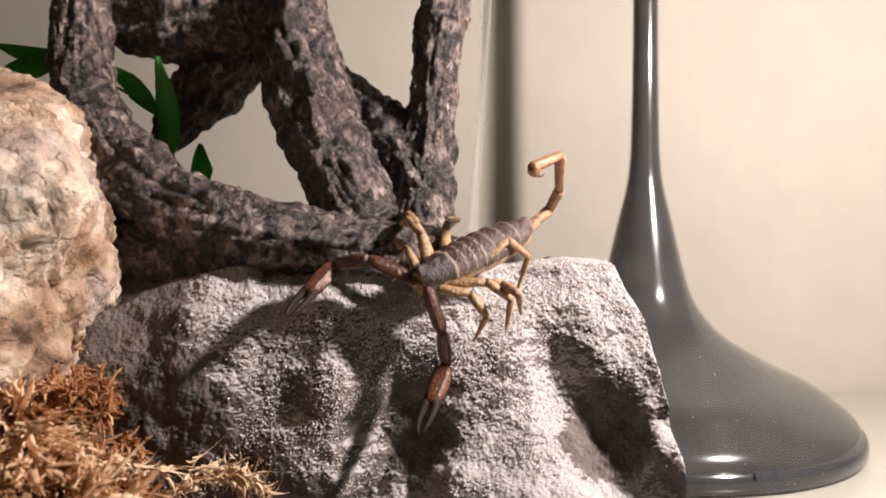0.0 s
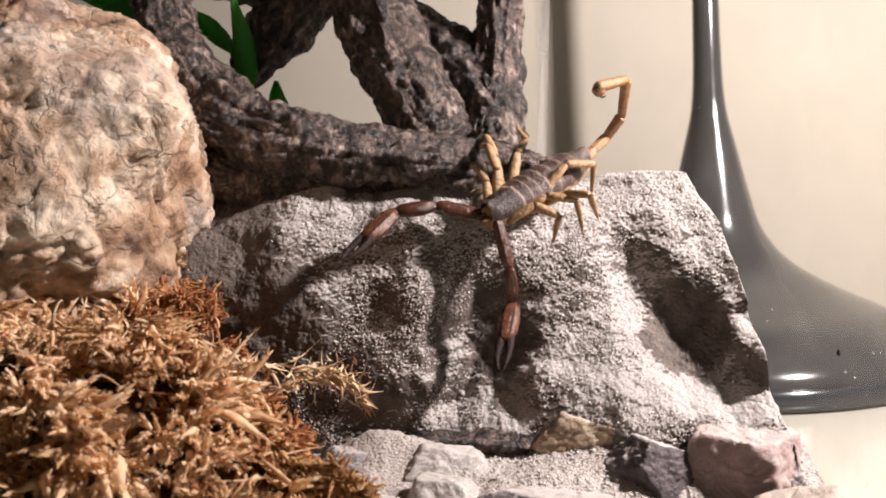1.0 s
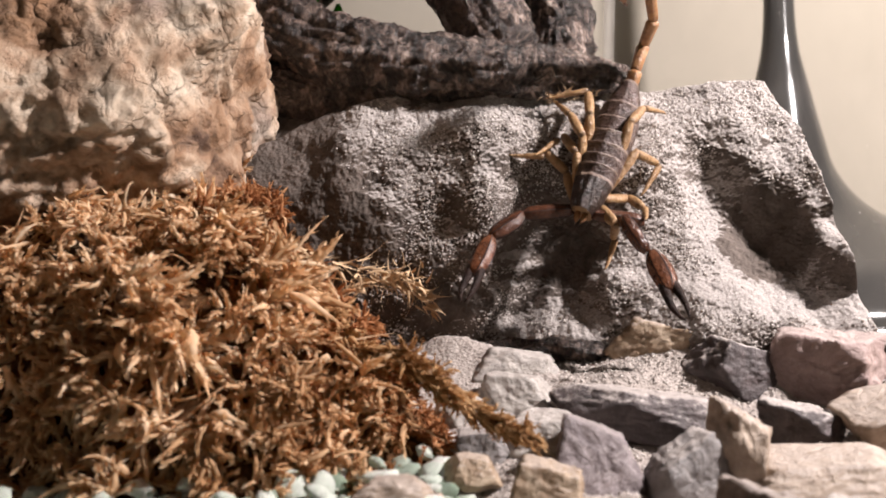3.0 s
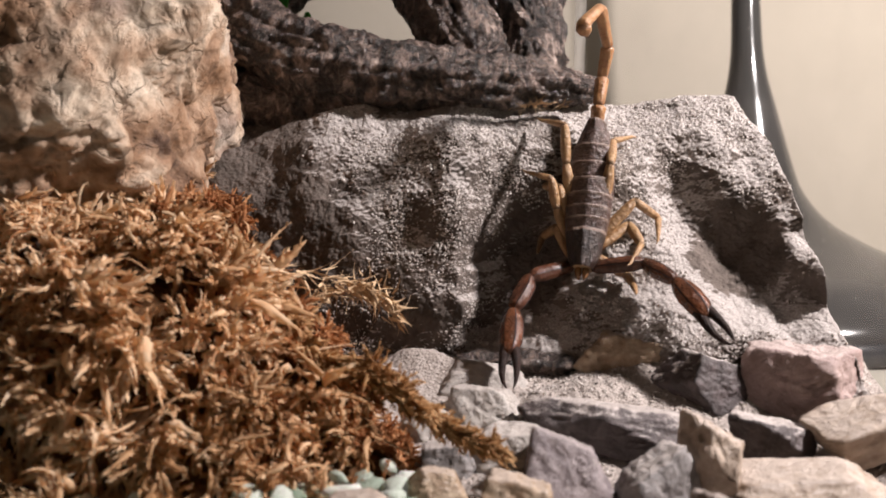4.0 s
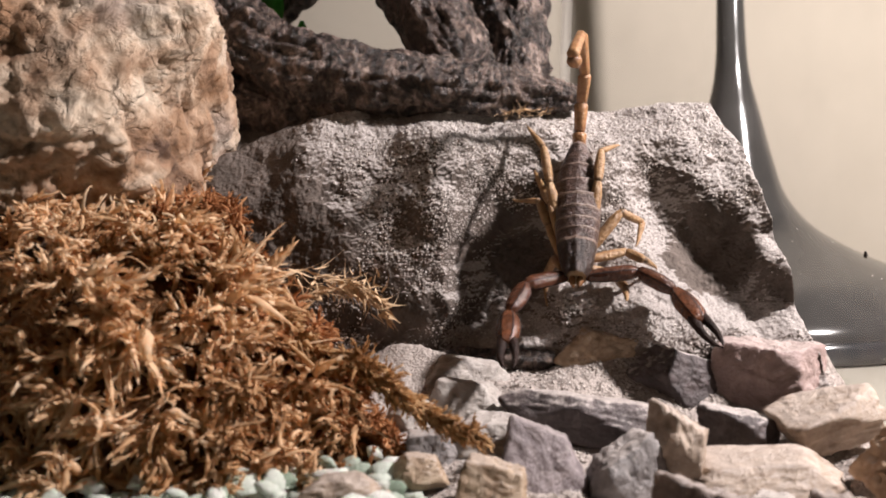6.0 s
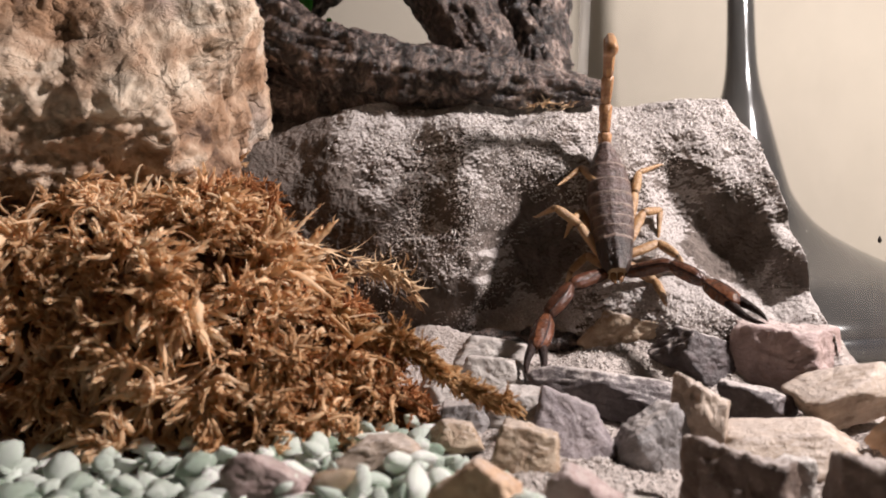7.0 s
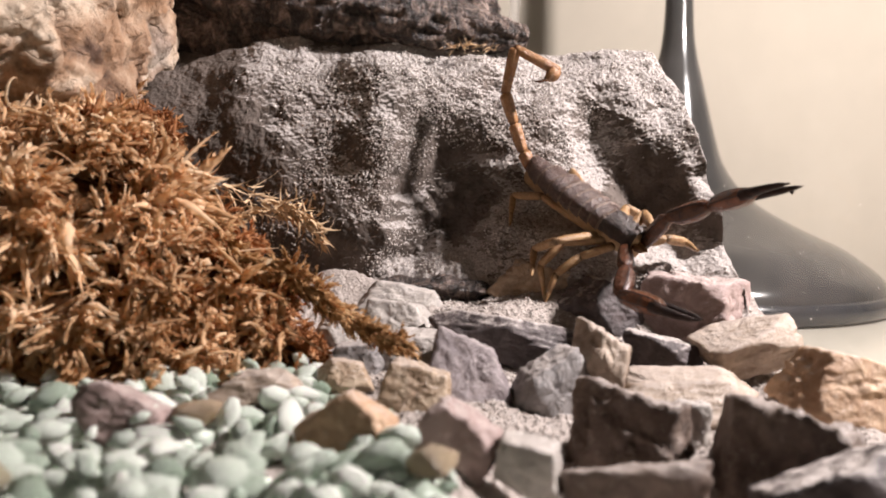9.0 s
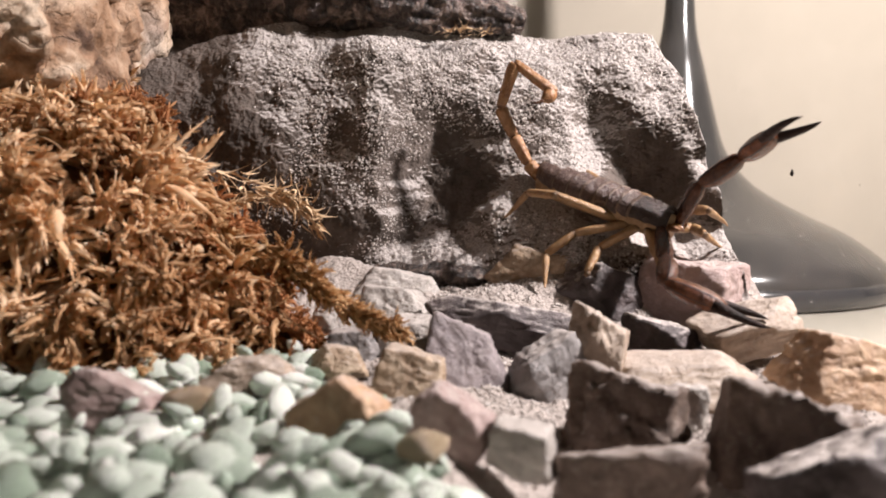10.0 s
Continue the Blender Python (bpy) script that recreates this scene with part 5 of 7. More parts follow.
def motions():
    walk(SCORPION["scorpion"], [(0.0, pose(-0.00508, 0.15800, 0.05873, -20.2, -22.9, 136.8)), (0.5, pose(-0.00584, 0.15800, 0.05499, -24.4, -23.1, 136.4)), (1.0, pose(-0.00702, 0.15800, 0.05302, -23.2, -22.3, 140.2)), (1.5, pose(-0.00621, 0.15700, 0.04621, -35.2, -21.2, 145.6)), (2.0, pose(-0.00784, 0.15700, 0.04135, -48.2, -23.1, 150.9)), (3.5, pose(0.00018, 0.15650, 0.02991, -60.0, -9.3, 166.5)), (4.0, pose(0.00254, 0.15700, 0.02536, -67.1, -5.3, 170.2)), (4.5, pose(0.00507, 0.15500, 0.02349, -66.1, -1.5, 175.8)), (5.0, pose(0.00491, 0.15250, 0.02359, -59.9, -2.5, 175.2)), (6.5, pose(0.00477, 0.15050, 0.02395, -55.5, -2.3, 175.3)), (7.0, pose(0.00828, 0.15050, 0.02153, -57.3, 0.2, -179.9)), (7.5, pose(0.01086, 0.15000, 0.01982, -57.8, 2.4, -172.9)), (8.0, pose(0.01504, 0.14650, 0.01912, -49.4, 4.1, -165.4)), (8.5, pose(0.02005, 0.14400, 0.01749, -41.3, 4.3, -154.9)), (9.0, pose(0.02727, 0.14200, 0.01750, -27.9, 3.9, -141.8)), (9.5, pose(0.03325, 0.14050, 0.01837, -15.8, 3.9, -136.1)), (10.0, pose(0.03352, 0.14050, 0.01827, -16.6, 4.4, -134.9))])
    walk(SCORPION["tail0"], [(0.0, pose(-0.00000, -0.03100, 0.00000, 79.9, 2.1, 11.6)), (0.5, pose(0.00000, -0.03100, 0.00000, 85.8, 1.5, 6.9)), (1.0, pose(-0.00000, -0.03100, 0.00000, 83.7, 2.2, 14.3)), (1.5, pose(0.00000, -0.03100, -0.00000, 89.0, 2.0, 10.6)), (2.0, pose(-0.00000, -0.03100, 0.00000, 87.0, 1.9, 8.5)), (3.5, pose(-0.00000, -0.03100, 0.00000, 53.8, -1.9, -2.2)), (4.0, pose(0.00000, -0.03100, 0.00000, 60.1, -1.9, -2.1)), (4.5, pose(-0.00000, -0.03100, 0.00000, 59.0, -3.1, -4.2)), (5.0, pose(0.00000, -0.03100, 0.00000, 53.5, -1.3, -1.5)), (6.5, pose(-0.00000, -0.03100, 0.00000, 49.4, -1.4, -1.6)), (7.0, pose(0.00000, -0.03100, 0.00000, 50.5, -0.1, -0.1)), (7.5, pose(0.00000, -0.03100, 0.00000, 51.1, 1.1, 1.4)), (8.0, pose(0.00000, -0.03100, 0.00000, 42.7, -1.3, -1.1)), (8.5, pose(-0.00000, -0.03100, 0.00000, 42.7, 6.8, 6.3)), (9.0, pose(0.00000, -0.03100, -0.00000, 45.4, 13.3, 12.7)), (9.5, pose(0.00000, -0.03100, -0.00000, 45.6, 15.7, 15.2)), (10.0, pose(-0.00000, -0.03100, 0.00000, 51.3, 17.2, 17.0))])
    walk(SCORPION["tail1"], [(0.0, pose(0.00092, -0.03533, 0.00079, 91.5, -0.4, 15.0)), (0.5, pose(0.00054, -0.03545, 0.00033, 94.2, -0.4, 14.0)), (1.0, pose(0.00112, -0.03533, 0.00050, 83.8, -0.5, 6.9)), (1.5, pose(0.00083, -0.03542, 0.00008, 94.6, -0.4, 9.6)), (2.0, pose(0.00067, -0.03544, 0.00023, 98.5, -0.5, 10.3)), (3.5, pose(-0.00023, -0.03463, 0.00265, 72.5, -1.5, -1.9)), (4.0, pose(-0.00021, -0.03490, 0.00224, 85.9, -1.5, -1.8)), (4.5, pose(-0.00041, -0.03484, 0.00231, 74.0, -2.1, -5.6)), (5.0, pose(-0.00015, -0.03461, 0.00268, 74.3, -1.5, -3.6)), (6.5, pose(-0.00017, -0.03441, 0.00293, 47.6, -1.1, -2.7)), (7.0, pose(-0.00001, -0.03447, 0.00286, 48.5, -0.9, -2.5)), (7.5, pose(0.00014, -0.03450, 0.00283, 48.2, -1.3, -2.9)), (8.0, pose(-0.00013, -0.03405, 0.00330, 56.0, 1.7, 0.9)), (8.5, pose(0.00072, -0.03399, 0.00328, 39.9, 6.2, 5.8)), (9.0, pose(0.00141, -0.03397, 0.00307, 37.8, 10.7, 9.5)), (9.5, pose(0.00166, -0.03388, 0.00303, 32.5, 11.8, 10.3)), (10.0, pose(0.00182, -0.03411, 0.00269, 37.1, 13.2, 11.3))])
    walk(SCORPION["tail2"], [(0.0, pose(0.00253, -0.04132, 0.00062, 2.0, -21.4, -0.7)), (0.5, pose(0.00204, -0.04145, -0.00013, 5.6, -24.0, -0.9)), (1.0, pose(0.00186, -0.04145, 0.00116, 17.5, -24.2, -1.0)), (1.5, pose(0.00187, -0.04151, -0.00042, 8.6, -18.5, 0.4)), (2.0, pose(0.00177, -0.04148, -0.00068, 10.8, -17.8, 0.6)), (3.5, pose(-0.00047, -0.04053, 0.00452, 24.1, -17.1, 0.8)), (4.0, pose(-0.00042, -0.04108, 0.00268, 40.2, -13.6, 3.1)), (4.5, pose(-0.00106, -0.04076, 0.00402, 30.8, -10.5, 5.3)), (5.0, pose(-0.00057, -0.04057, 0.00435, 20.0, -7.7, 6.7)), (6.5, pose(-0.00047, -0.03898, 0.00711, 27.8, -9.7, 5.8)), (7.0, pose(-0.00027, -0.03911, 0.00697, 22.8, -5.3, 7.9)), (7.5, pose(-0.00019, -0.03911, 0.00696, 33.3, -0.5, 10.5)), (8.0, pose(0.00006, -0.03919, 0.00677, 40.5, -2.5, 9.0)), (8.5, pose(0.00164, -0.03790, 0.00801, 41.2, 4.6, 15.1)), (9.0, pose(0.00294, -0.03756, 0.00789, 35.4, 6.3, 16.4)), (9.5, pose(0.00331, -0.03697, 0.00815, 29.2, 7.6, 17.3)), (10.0, pose(0.00367, -0.03756, 0.00750, 34.5, 8.9, 18.0))])
    walk(SCORPION["tail3"], [(0.0, pose(0.00016, -0.04152, 0.00667, -9.4, -2.2, 0.4)), (0.5, pose(-0.00059, -0.04205, 0.00578, -8.1, -5.9, 0.9)), (1.0, pose(-0.00072, -0.04336, 0.00682, -2.9, -5.6, 0.9)), (1.5, pose(-0.00016, -0.04251, 0.00568, 0.1, 0.9, 0.7)), (2.0, pose(-0.00017, -0.04271, 0.00539, 7.0, -1.5, 0.6)), (3.5, pose(-0.00218, -0.04321, 0.01019, 12.6, 9.8, 2.5)), (4.0, pose(-0.00137, -0.04533, 0.00751, 19.2, 8.9, 2.3)), (4.5, pose(-0.00177, -0.04417, 0.00951, 17.9, 8.1, 2.0)), (5.0, pose(-0.00112, -0.04288, 0.01040, 18.4, 5.1, 1.0)), (6.5, pose(-0.00113, -0.04209, 0.01278, 15.3, 5.4, 1.1)), (7.0, pose(-0.00048, -0.04167, 0.01294, 14.7, 0.7, -0.1)), (7.5, pose(0.00041, -0.04263, 0.01239, 6.4, -1.7, -0.6)), (8.0, pose(0.00050, -0.04339, 0.01171, 41.2, -23.0, -10.1)), (8.5, pose(0.00313, -0.04193, 0.01289, 21.7, -12.0, -3.1)), (9.0, pose(0.00457, -0.04101, 0.01315, 11.6, -5.2, -1.1)), (9.5, pose(0.00497, -0.03977, 0.01377, 1.2, -4.3, -1.0)), (10.0, pose(0.00559, -0.04080, 0.01280, -3.0, -9.0, -0.9))])
    walk(SCORPION["tail4"], [(0.0, pose(-0.00021, -0.04001, 0.01584, -88.6, -0.1, 4.3)), (0.5, pose(-0.00155, -0.04076, 0.01494, -80.9, -0.1, 4.4)), (1.0, pose(-0.00164, -0.04290, 0.01606, -82.0, 0.9, -2.4)), (1.5, pose(-0.00001, -0.04253, 0.01498, -73.4, 0.6, -1.0)), (2.0, pose(-0.00039, -0.04384, 0.01462, -63.8, 1.1, -2.3)), (3.5, pose(-0.00056, -0.04517, 0.01913, -54.6, 9.0, -15.5)), (4.0, pose(0.00011, -0.04833, 0.01618, -55.3, 6.4, -11.8)), (4.5, pose(-0.00042, -0.04698, 0.01827, -55.0, 6.6, -12.1)), (5.0, pose(-0.00028, -0.04579, 0.01920, -65.6, 3.6, -6.8)), (6.5, pose(-0.00024, -0.04453, 0.02171, -69.4, 3.9, -7.6)), (7.0, pose(-0.00038, -0.04403, 0.02194, -58.0, 2.3, -4.2)), (7.5, pose(0.00013, -0.04367, 0.02162, -55.5, -6.1, 8.6)), (8.0, pose(-0.00326, -0.04894, 0.01815, -81.9, -10.9, 21.0)), (8.5, pose(0.00114, -0.04526, 0.02134, -81.8, -10.8, 19.7)), (9.0, pose(0.00371, -0.04287, 0.02222, -100.9, -10.2, 43.0)), (9.5, pose(0.00426, -0.03996, 0.02304, -110.0, -14.1, 28.7)), (10.0, pose(0.00415, -0.04030, 0.02197, -116.9, -9.5, 39.4))])
    walk(SCORPION["tail5"], [(0.0, pose(-0.00098, -0.02984, 0.01608, 131.0, -3.2, 3.7)), (0.5, pose(-0.00233, -0.03072, 0.01656, 136.0, -8.1, 8.9)), (1.0, pose(-0.00118, -0.03281, 0.01748, 138.1, -4.9, 5.8)), (1.5, pose(0.00019, -0.03275, 0.01789, 146.6, -2.8, 4.2)), (2.0, pose(0.00006, -0.03470, 0.01913, 167.6, 4.4, 1.2)), (3.5, pose(0.00256, -0.03740, 0.02496, 174.5, 5.5, 1.0)), (4.0, pose(0.00247, -0.04026, 0.02195, 172.1, 9.2, 0.6)), (4.5, pose(0.00199, -0.03895, 0.02408, 171.3, 10.9, 0.3)), (5.0, pose(0.00108, -0.03660, 0.02341, 160.9, 12.9, -0.2)), (6.5, pose(0.00126, -0.03510, 0.02528, 158.4, 12.8, -0.1)), (7.0, pose(0.00047, -0.03542, 0.02734, 150.0, 1.3, 5.5)), (7.5, pose(-0.00173, -0.03544, 0.02736, 158.9, -1.1, 6.6)), (7.8, pose(-0.00443, -0.03753, 0.02346, 169.3, -40.6, 18.4)), (8.0, pose(-0.00713, -0.03961, 0.01956, 170.7, -81.2, 32.7)), (8.5, pose(-0.00251, -0.03584, 0.02277, 168.7, -70.3, 24.7)), (9.0, pose(-0.00287, -0.03531, 0.02032, 161.6, -59.8, 18.1)), (9.5, pose(0.00041, -0.03115, 0.01965, 152.3, -59.4, 17.8)), (10.0, pose(-0.00104, -0.03278, 0.01742, 154.8, -60.8, 19.2))])
    walk(SCORPION["armA0"], [(0.0, pose(0.00220, -0.00080, -0.00060, 68.8, -0.0, 129.1)), (0.5, pose(0.00220, -0.00080, -0.00060, 70.5, 0.1, 129.4)), (1.0, pose(0.00220, -0.00080, -0.00060, 76.8, 0.8, 131.8)), (1.5, pose(0.00220, -0.00080, -0.00060, 89.8, 1.8, 139.9)), (2.0, pose(0.00220, -0.00080, -0.00060, 73.4, -1.1, 120.8)), (3.5, pose(0.00220, -0.00080, -0.00060, 86.6, -2.3, 114.1)), (4.0, pose(0.00220, -0.00080, -0.00060, 58.1, 0.3, 122.3)), (4.5, pose(0.00220, -0.00080, -0.00060, 61.4, -1.1, 119.7)), (5.0, pose(0.00220, -0.00080, -0.00060, 70.2, 0.2, 122.8)), (6.5, pose(0.00220, -0.00080, -0.00060, 59.8, -0.5, 121.3)), (7.0, pose(0.00220, -0.00080, -0.00060, 65.5, 0.2, 122.7)), (7.5, pose(0.00220, -0.00080, -0.00060, 74.4, -4.1, 110.8)), (8.0, pose(0.00220, -0.00080, -0.00060, 74.8, -7.5, 98.4)), (8.5, pose(0.00220, -0.00080, -0.00060, 81.2, -2.8, 120.4)), (9.0, pose(0.00220, -0.00080, -0.00060, 85.9, -1.4, 133.1)), (9.5, pose(0.00220, -0.00080, -0.00060, 100.5, -1.2, 130.7)), (10.0, pose(0.00220, -0.00080, -0.00060, 103.8, -1.1, 129.9))])
    walk(SCORPION["armA1"], [(0.0, pose(0.00922, 0.00490, 0.00291, 114.1, 0.0, 114.1)), (0.5, pose(0.00926, 0.00501, 0.00264, 101.4, -5.5, 131.2)), (1.0, pose(0.00922, 0.00552, 0.00162, 91.8, -7.0, 143.6)), (1.5, pose(0.00845, 0.00662, -0.00057, 91.4, -7.0, 144.6)), (2.0, pose(0.01021, 0.00391, 0.00218, 88.4, -7.0, 143.0)), (3.5, pose(0.01105, 0.00314, -0.00002, 77.4, -4.8, 160.6)), (4.0, pose(0.00914, 0.00363, 0.00452, 68.9, -2.9, 167.0)), (4.5, pose(0.00964, 0.00334, 0.00404, 63.8, -3.8, 164.9)), (5.0, pose(0.00987, 0.00415, 0.00269, 65.8, -3.1, 166.4)), (6.5, pose(0.00938, 0.00352, 0.00428, 75.2, -5.3, 160.2)), (7.0, pose(0.00962, 0.00398, 0.00342, 90.1, -7.4, 143.7)), (7.5, pose(0.01100, 0.00234, 0.00201, 94.3, -7.1, 135.9)), (8.0, pose(0.01151, 0.00024, 0.00193, 95.0, -9.3, 162.5)), (8.5, pose(0.01051, 0.00399, 0.00088, 76.4, -10.3, 149.1)), (9.0, pose(0.00927, 0.00580, 0.00009, 97.8, -11.4, 128.1)), (9.5, pose(0.00941, 0.00544, -0.00237, 96.8, -11.2, 127.0)), (10.0, pose(0.00940, 0.00528, -0.00291, 100.4, -10.6, 122.6))])
    walk(SCORPION["armA2"], [(0.0, pose(0.01614, 0.00799, -0.00048, 99.5, 0.0, -159.4)), (0.5, pose(0.01528, 0.01049, 0.00100, 97.3, -0.0, -162.6)), (1.0, pose(0.01411, 0.01222, 0.00135, 98.8, 0.0, -170.2)), (1.5, pose(0.01323, 0.01340, -0.00076, 81.3, 0.0, -169.8)), (2.0, pose(0.01522, 0.01052, 0.00241, 113.8, -0.0, -170.7)), (3.5, pose(0.01387, 0.01073, 0.00178, 62.5, 0.0, -175.1)), (4.0, pose(0.01104, 0.01114, 0.00751, 69.3, -0.0, -173.4)), (4.5, pose(0.01182, 0.01047, 0.00770, 65.5, 0.0, -178.1)), (5.0, pose(0.01183, 0.01146, 0.00609, 72.7, 0.0, -175.3)), (6.5, pose(0.01229, 0.01100, 0.00640, 57.4, -0.0, -178.0)), (7.0, pose(0.01453, 0.01067, 0.00340, 68.0, 0.0, 165.7)), (7.5, pose(0.01670, 0.00834, 0.00139, 63.0, -0.0, 157.5)), (8.0, pose(0.01388, 0.00817, 0.00122, 62.8, -0.0, 177.7)), (8.5, pose(0.01495, 0.01072, 0.00281, 64.7, -0.0, 158.2)), (9.0, pose(0.01561, 0.01105, -0.00101, 69.1, 0.0, 173.1)), (9.5, pose(0.01588, 0.01056, -0.00334, 100.0, -0.0, -145.6)), (10.0, pose(0.01613, 0.00991, -0.00438, 97.2, -0.0, -162.1))])
    walk(SCORPION["armB0"], [(0.0, pose(-0.00220, -0.00080, -0.00060, 156.7, -0.0, -76.2)), (0.5, pose(-0.00220, -0.00080, -0.00060, 159.6, 2.2, -77.1)), (1.0, pose(-0.00220, -0.00080, -0.00060, 152.5, 15.2, -82.9)), (1.5, pose(-0.00220, -0.00080, -0.00060, -179.3, -10.9, -76.8)), (2.0, pose(-0.00220, -0.00080, -0.00060, 169.7, -28.9, -75.2)), (2.8, pose(-0.00220, -0.00080, -0.00060, 114.2, -23.8, -79.6)), (3.5, pose(-0.00220, -0.00080, -0.00060, 59.6, -24.1, -86.7)), (4.0, pose(-0.00220, -0.00080, -0.00060, 74.4, -20.9, -78.6)), (4.5, pose(-0.00220, -0.00080, -0.00060, 80.9, -21.1, -79.5)), (5.0, pose(-0.00220, -0.00080, -0.00060, 82.9, -21.9, -85.5)), (6.5, pose(-0.00220, -0.00080, -0.00060, 81.6, -21.3, -80.9)), (7.0, pose(-0.00220, -0.00080, -0.00060, 50.0, -22.5, -83.8)), (7.5, pose(-0.00220, -0.00080, -0.00060, 67.3, -20.3, -79.9)), (8.0, pose(-0.00220, -0.00080, -0.00060, 32.0, -27.0, -88.5)), (8.5, pose(-0.00220, -0.00080, -0.00060, 18.1, -27.6, -88.8)), (9.0, pose(-0.00220, -0.00080, -0.00060, -11.4, -25.2, -88.6)), (9.5, pose(-0.00220, -0.00080, -0.00060, 15.7, -8.7, -87.9)), (10.0, pose(-0.00220, -0.00080, -0.00060, -1.1, -17.7, -89.1))])
    walk(SCORPION["armB1"], [(0.0, pose(-0.00593, -0.00171, -0.00951, 172.7, 0.0, -35.4)), (0.5, pose(-0.00557, -0.00121, -0.00969, 173.7, 12.1, -36.8)), (1.0, pose(-0.00693, 0.00089, -0.00890, 177.4, 5.1, -36.3)), (1.5, pose(-0.00166, -0.00255, -0.01013, -169.0, 45.1, -33.1)), (2.0, pose(-0.00270, -0.00570, -0.00896, -142.5, 73.9, -8.2)), (3.5, pose(-0.01067, 0.00072, 0.00387, -82.4, 80.7, 57.8)), (4.0, pose(-0.01154, -0.00174, 0.00184, -17.3, 59.3, 123.3)), (4.5, pose(-0.01172, -0.00199, 0.00083, -25.2, 70.8, 112.8)), (5.0, pose(-0.01183, -0.00111, 0.00052, -30.3, 75.3, 104.6)), (6.5, pose(-0.01176, -0.00181, 0.00072, -41.2, 76.3, 101.8)), (7.0, pose(-0.00985, 0.00077, 0.00516, -15.3, 68.5, 115.6)), (7.5, pose(-0.01124, -0.00109, 0.00290, -2.0, 54.7, 120.0)), (8.0, pose(-0.00743, 0.00280, 0.00673, -11.8, 58.9, 119.0)), (8.5, pose(-0.00531, 0.00340, 0.00757, 0.5, 60.5, 118.7)), (9.0, pose(-0.00039, 0.00330, 0.00800, 12.1, 47.2, 116.3)), (9.5, pose(-0.00488, 0.00052, 0.00863, 27.7, 47.2, 116.2)), (10.0, pose(-0.00206, 0.00215, 0.00864, 6.2, 42.3, 114.1))])
    walk(SCORPION["armB2"], [(0.0, pose(-0.00654, -0.00258, -0.01774, 106.9, 0.0, -150.6)), (0.5, pose(-0.00750, -0.00091, -0.01775, 101.9, -0.0, -139.7)), (1.0, pose(-0.00774, 0.00103, -0.01716, 106.2, 0.0, -146.2)), (1.5, pose(-0.00563, 0.00192, -0.01588, 96.1, 0.0, -144.0)), (2.0, pose(-0.00824, 0.00021, -0.01078, 90.4, 0.0, -141.3)), (3.5, pose(-0.01706, 0.00601, 0.00405, 72.2, -0.0, -142.8)), (4.0, pose(-0.01735, 0.00259, 0.00588, 68.9, -0.0, -142.5)), (4.5, pose(-0.01772, 0.00318, 0.00330, 64.7, -0.0, -145.9)), (5.0, pose(-0.01764, 0.00453, 0.00234, 68.3, -0.0, -159.3)), (6.5, pose(-0.01834, 0.00302, 0.00220, 69.0, -0.0, -153.2)), (7.0, pose(-0.01503, 0.00655, 0.00810, 58.8, 0.0, -153.2)), (7.5, pose(-0.01487, 0.00463, 0.00770, 47.6, -0.0, -149.0)), (8.0, pose(-0.01230, 0.00806, 0.01093, 47.0, -0.0, -162.7)), (8.5, pose(-0.00872, 0.00977, 0.01166, 50.8, 0.0, -176.8)), (9.0, pose(-0.00147, 0.00941, 0.01351, 49.8, 0.0, 166.7)), (9.5, pose(-0.00380, 0.00706, 0.01362, 52.3, -0.0, 151.7)), (10.0, pose(-0.00351, 0.00758, 0.01474, 54.9, 0.0, 145.0))])
    walk(SCORPION["R1_0"], [(0.0, pose(-0.00260, -0.00320, -0.00140, 94.7, 0.0, -49.5)), (0.5, pose(-0.00260, -0.00320, -0.00140, 74.1, 1.6, -33.0)), (1.0, pose(-0.00260, -0.00320, -0.00140, 63.2, 1.6, -33.0)), (1.5, pose(-0.00260, -0.00320, -0.00140, 66.8, -24.4, -85.6)), (2.0, pose(-0.00260, -0.00320, -0.00140, 56.6, -37.0, -112.2)), (3.5, pose(-0.00260, -0.00320, -0.00140, 76.5, -39.0, -117.9)), (4.0, pose(-0.00260, -0.00320, -0.00140, 102.9, -39.0, -123.8)), (4.5, pose(-0.00260, -0.00320, -0.00140, 94.7, -39.9, -116.1)), (5.0, pose(-0.00260, -0.00320, -0.00140, 120.6, -39.0, -119.9)), (6.5, pose(-0.00260, -0.00320, -0.00140, 137.6, -37.4, -122.3)), (7.0, pose(-0.00260, -0.00320, -0.00140, 100.0, -34.1, -129.7)), (7.5, pose(-0.00260, -0.00320, -0.00140, 56.9, -29.4, -103.2)), (8.0, pose(-0.00260, -0.00320, -0.00140, 85.2, -34.8, -121.6)), (8.5, pose(-0.00260, -0.00320, -0.00140, 65.6, -32.3, -110.0)), (9.0, pose(-0.00260, -0.00320, -0.00140, 55.1, -34.6, -114.8)), (9.5, pose(-0.00260, -0.00320, -0.00140, 95.7, -34.5, -114.3)), (10.0, pose(-0.00260, -0.00320, -0.00140, 87.8, -34.5, -113.2))])
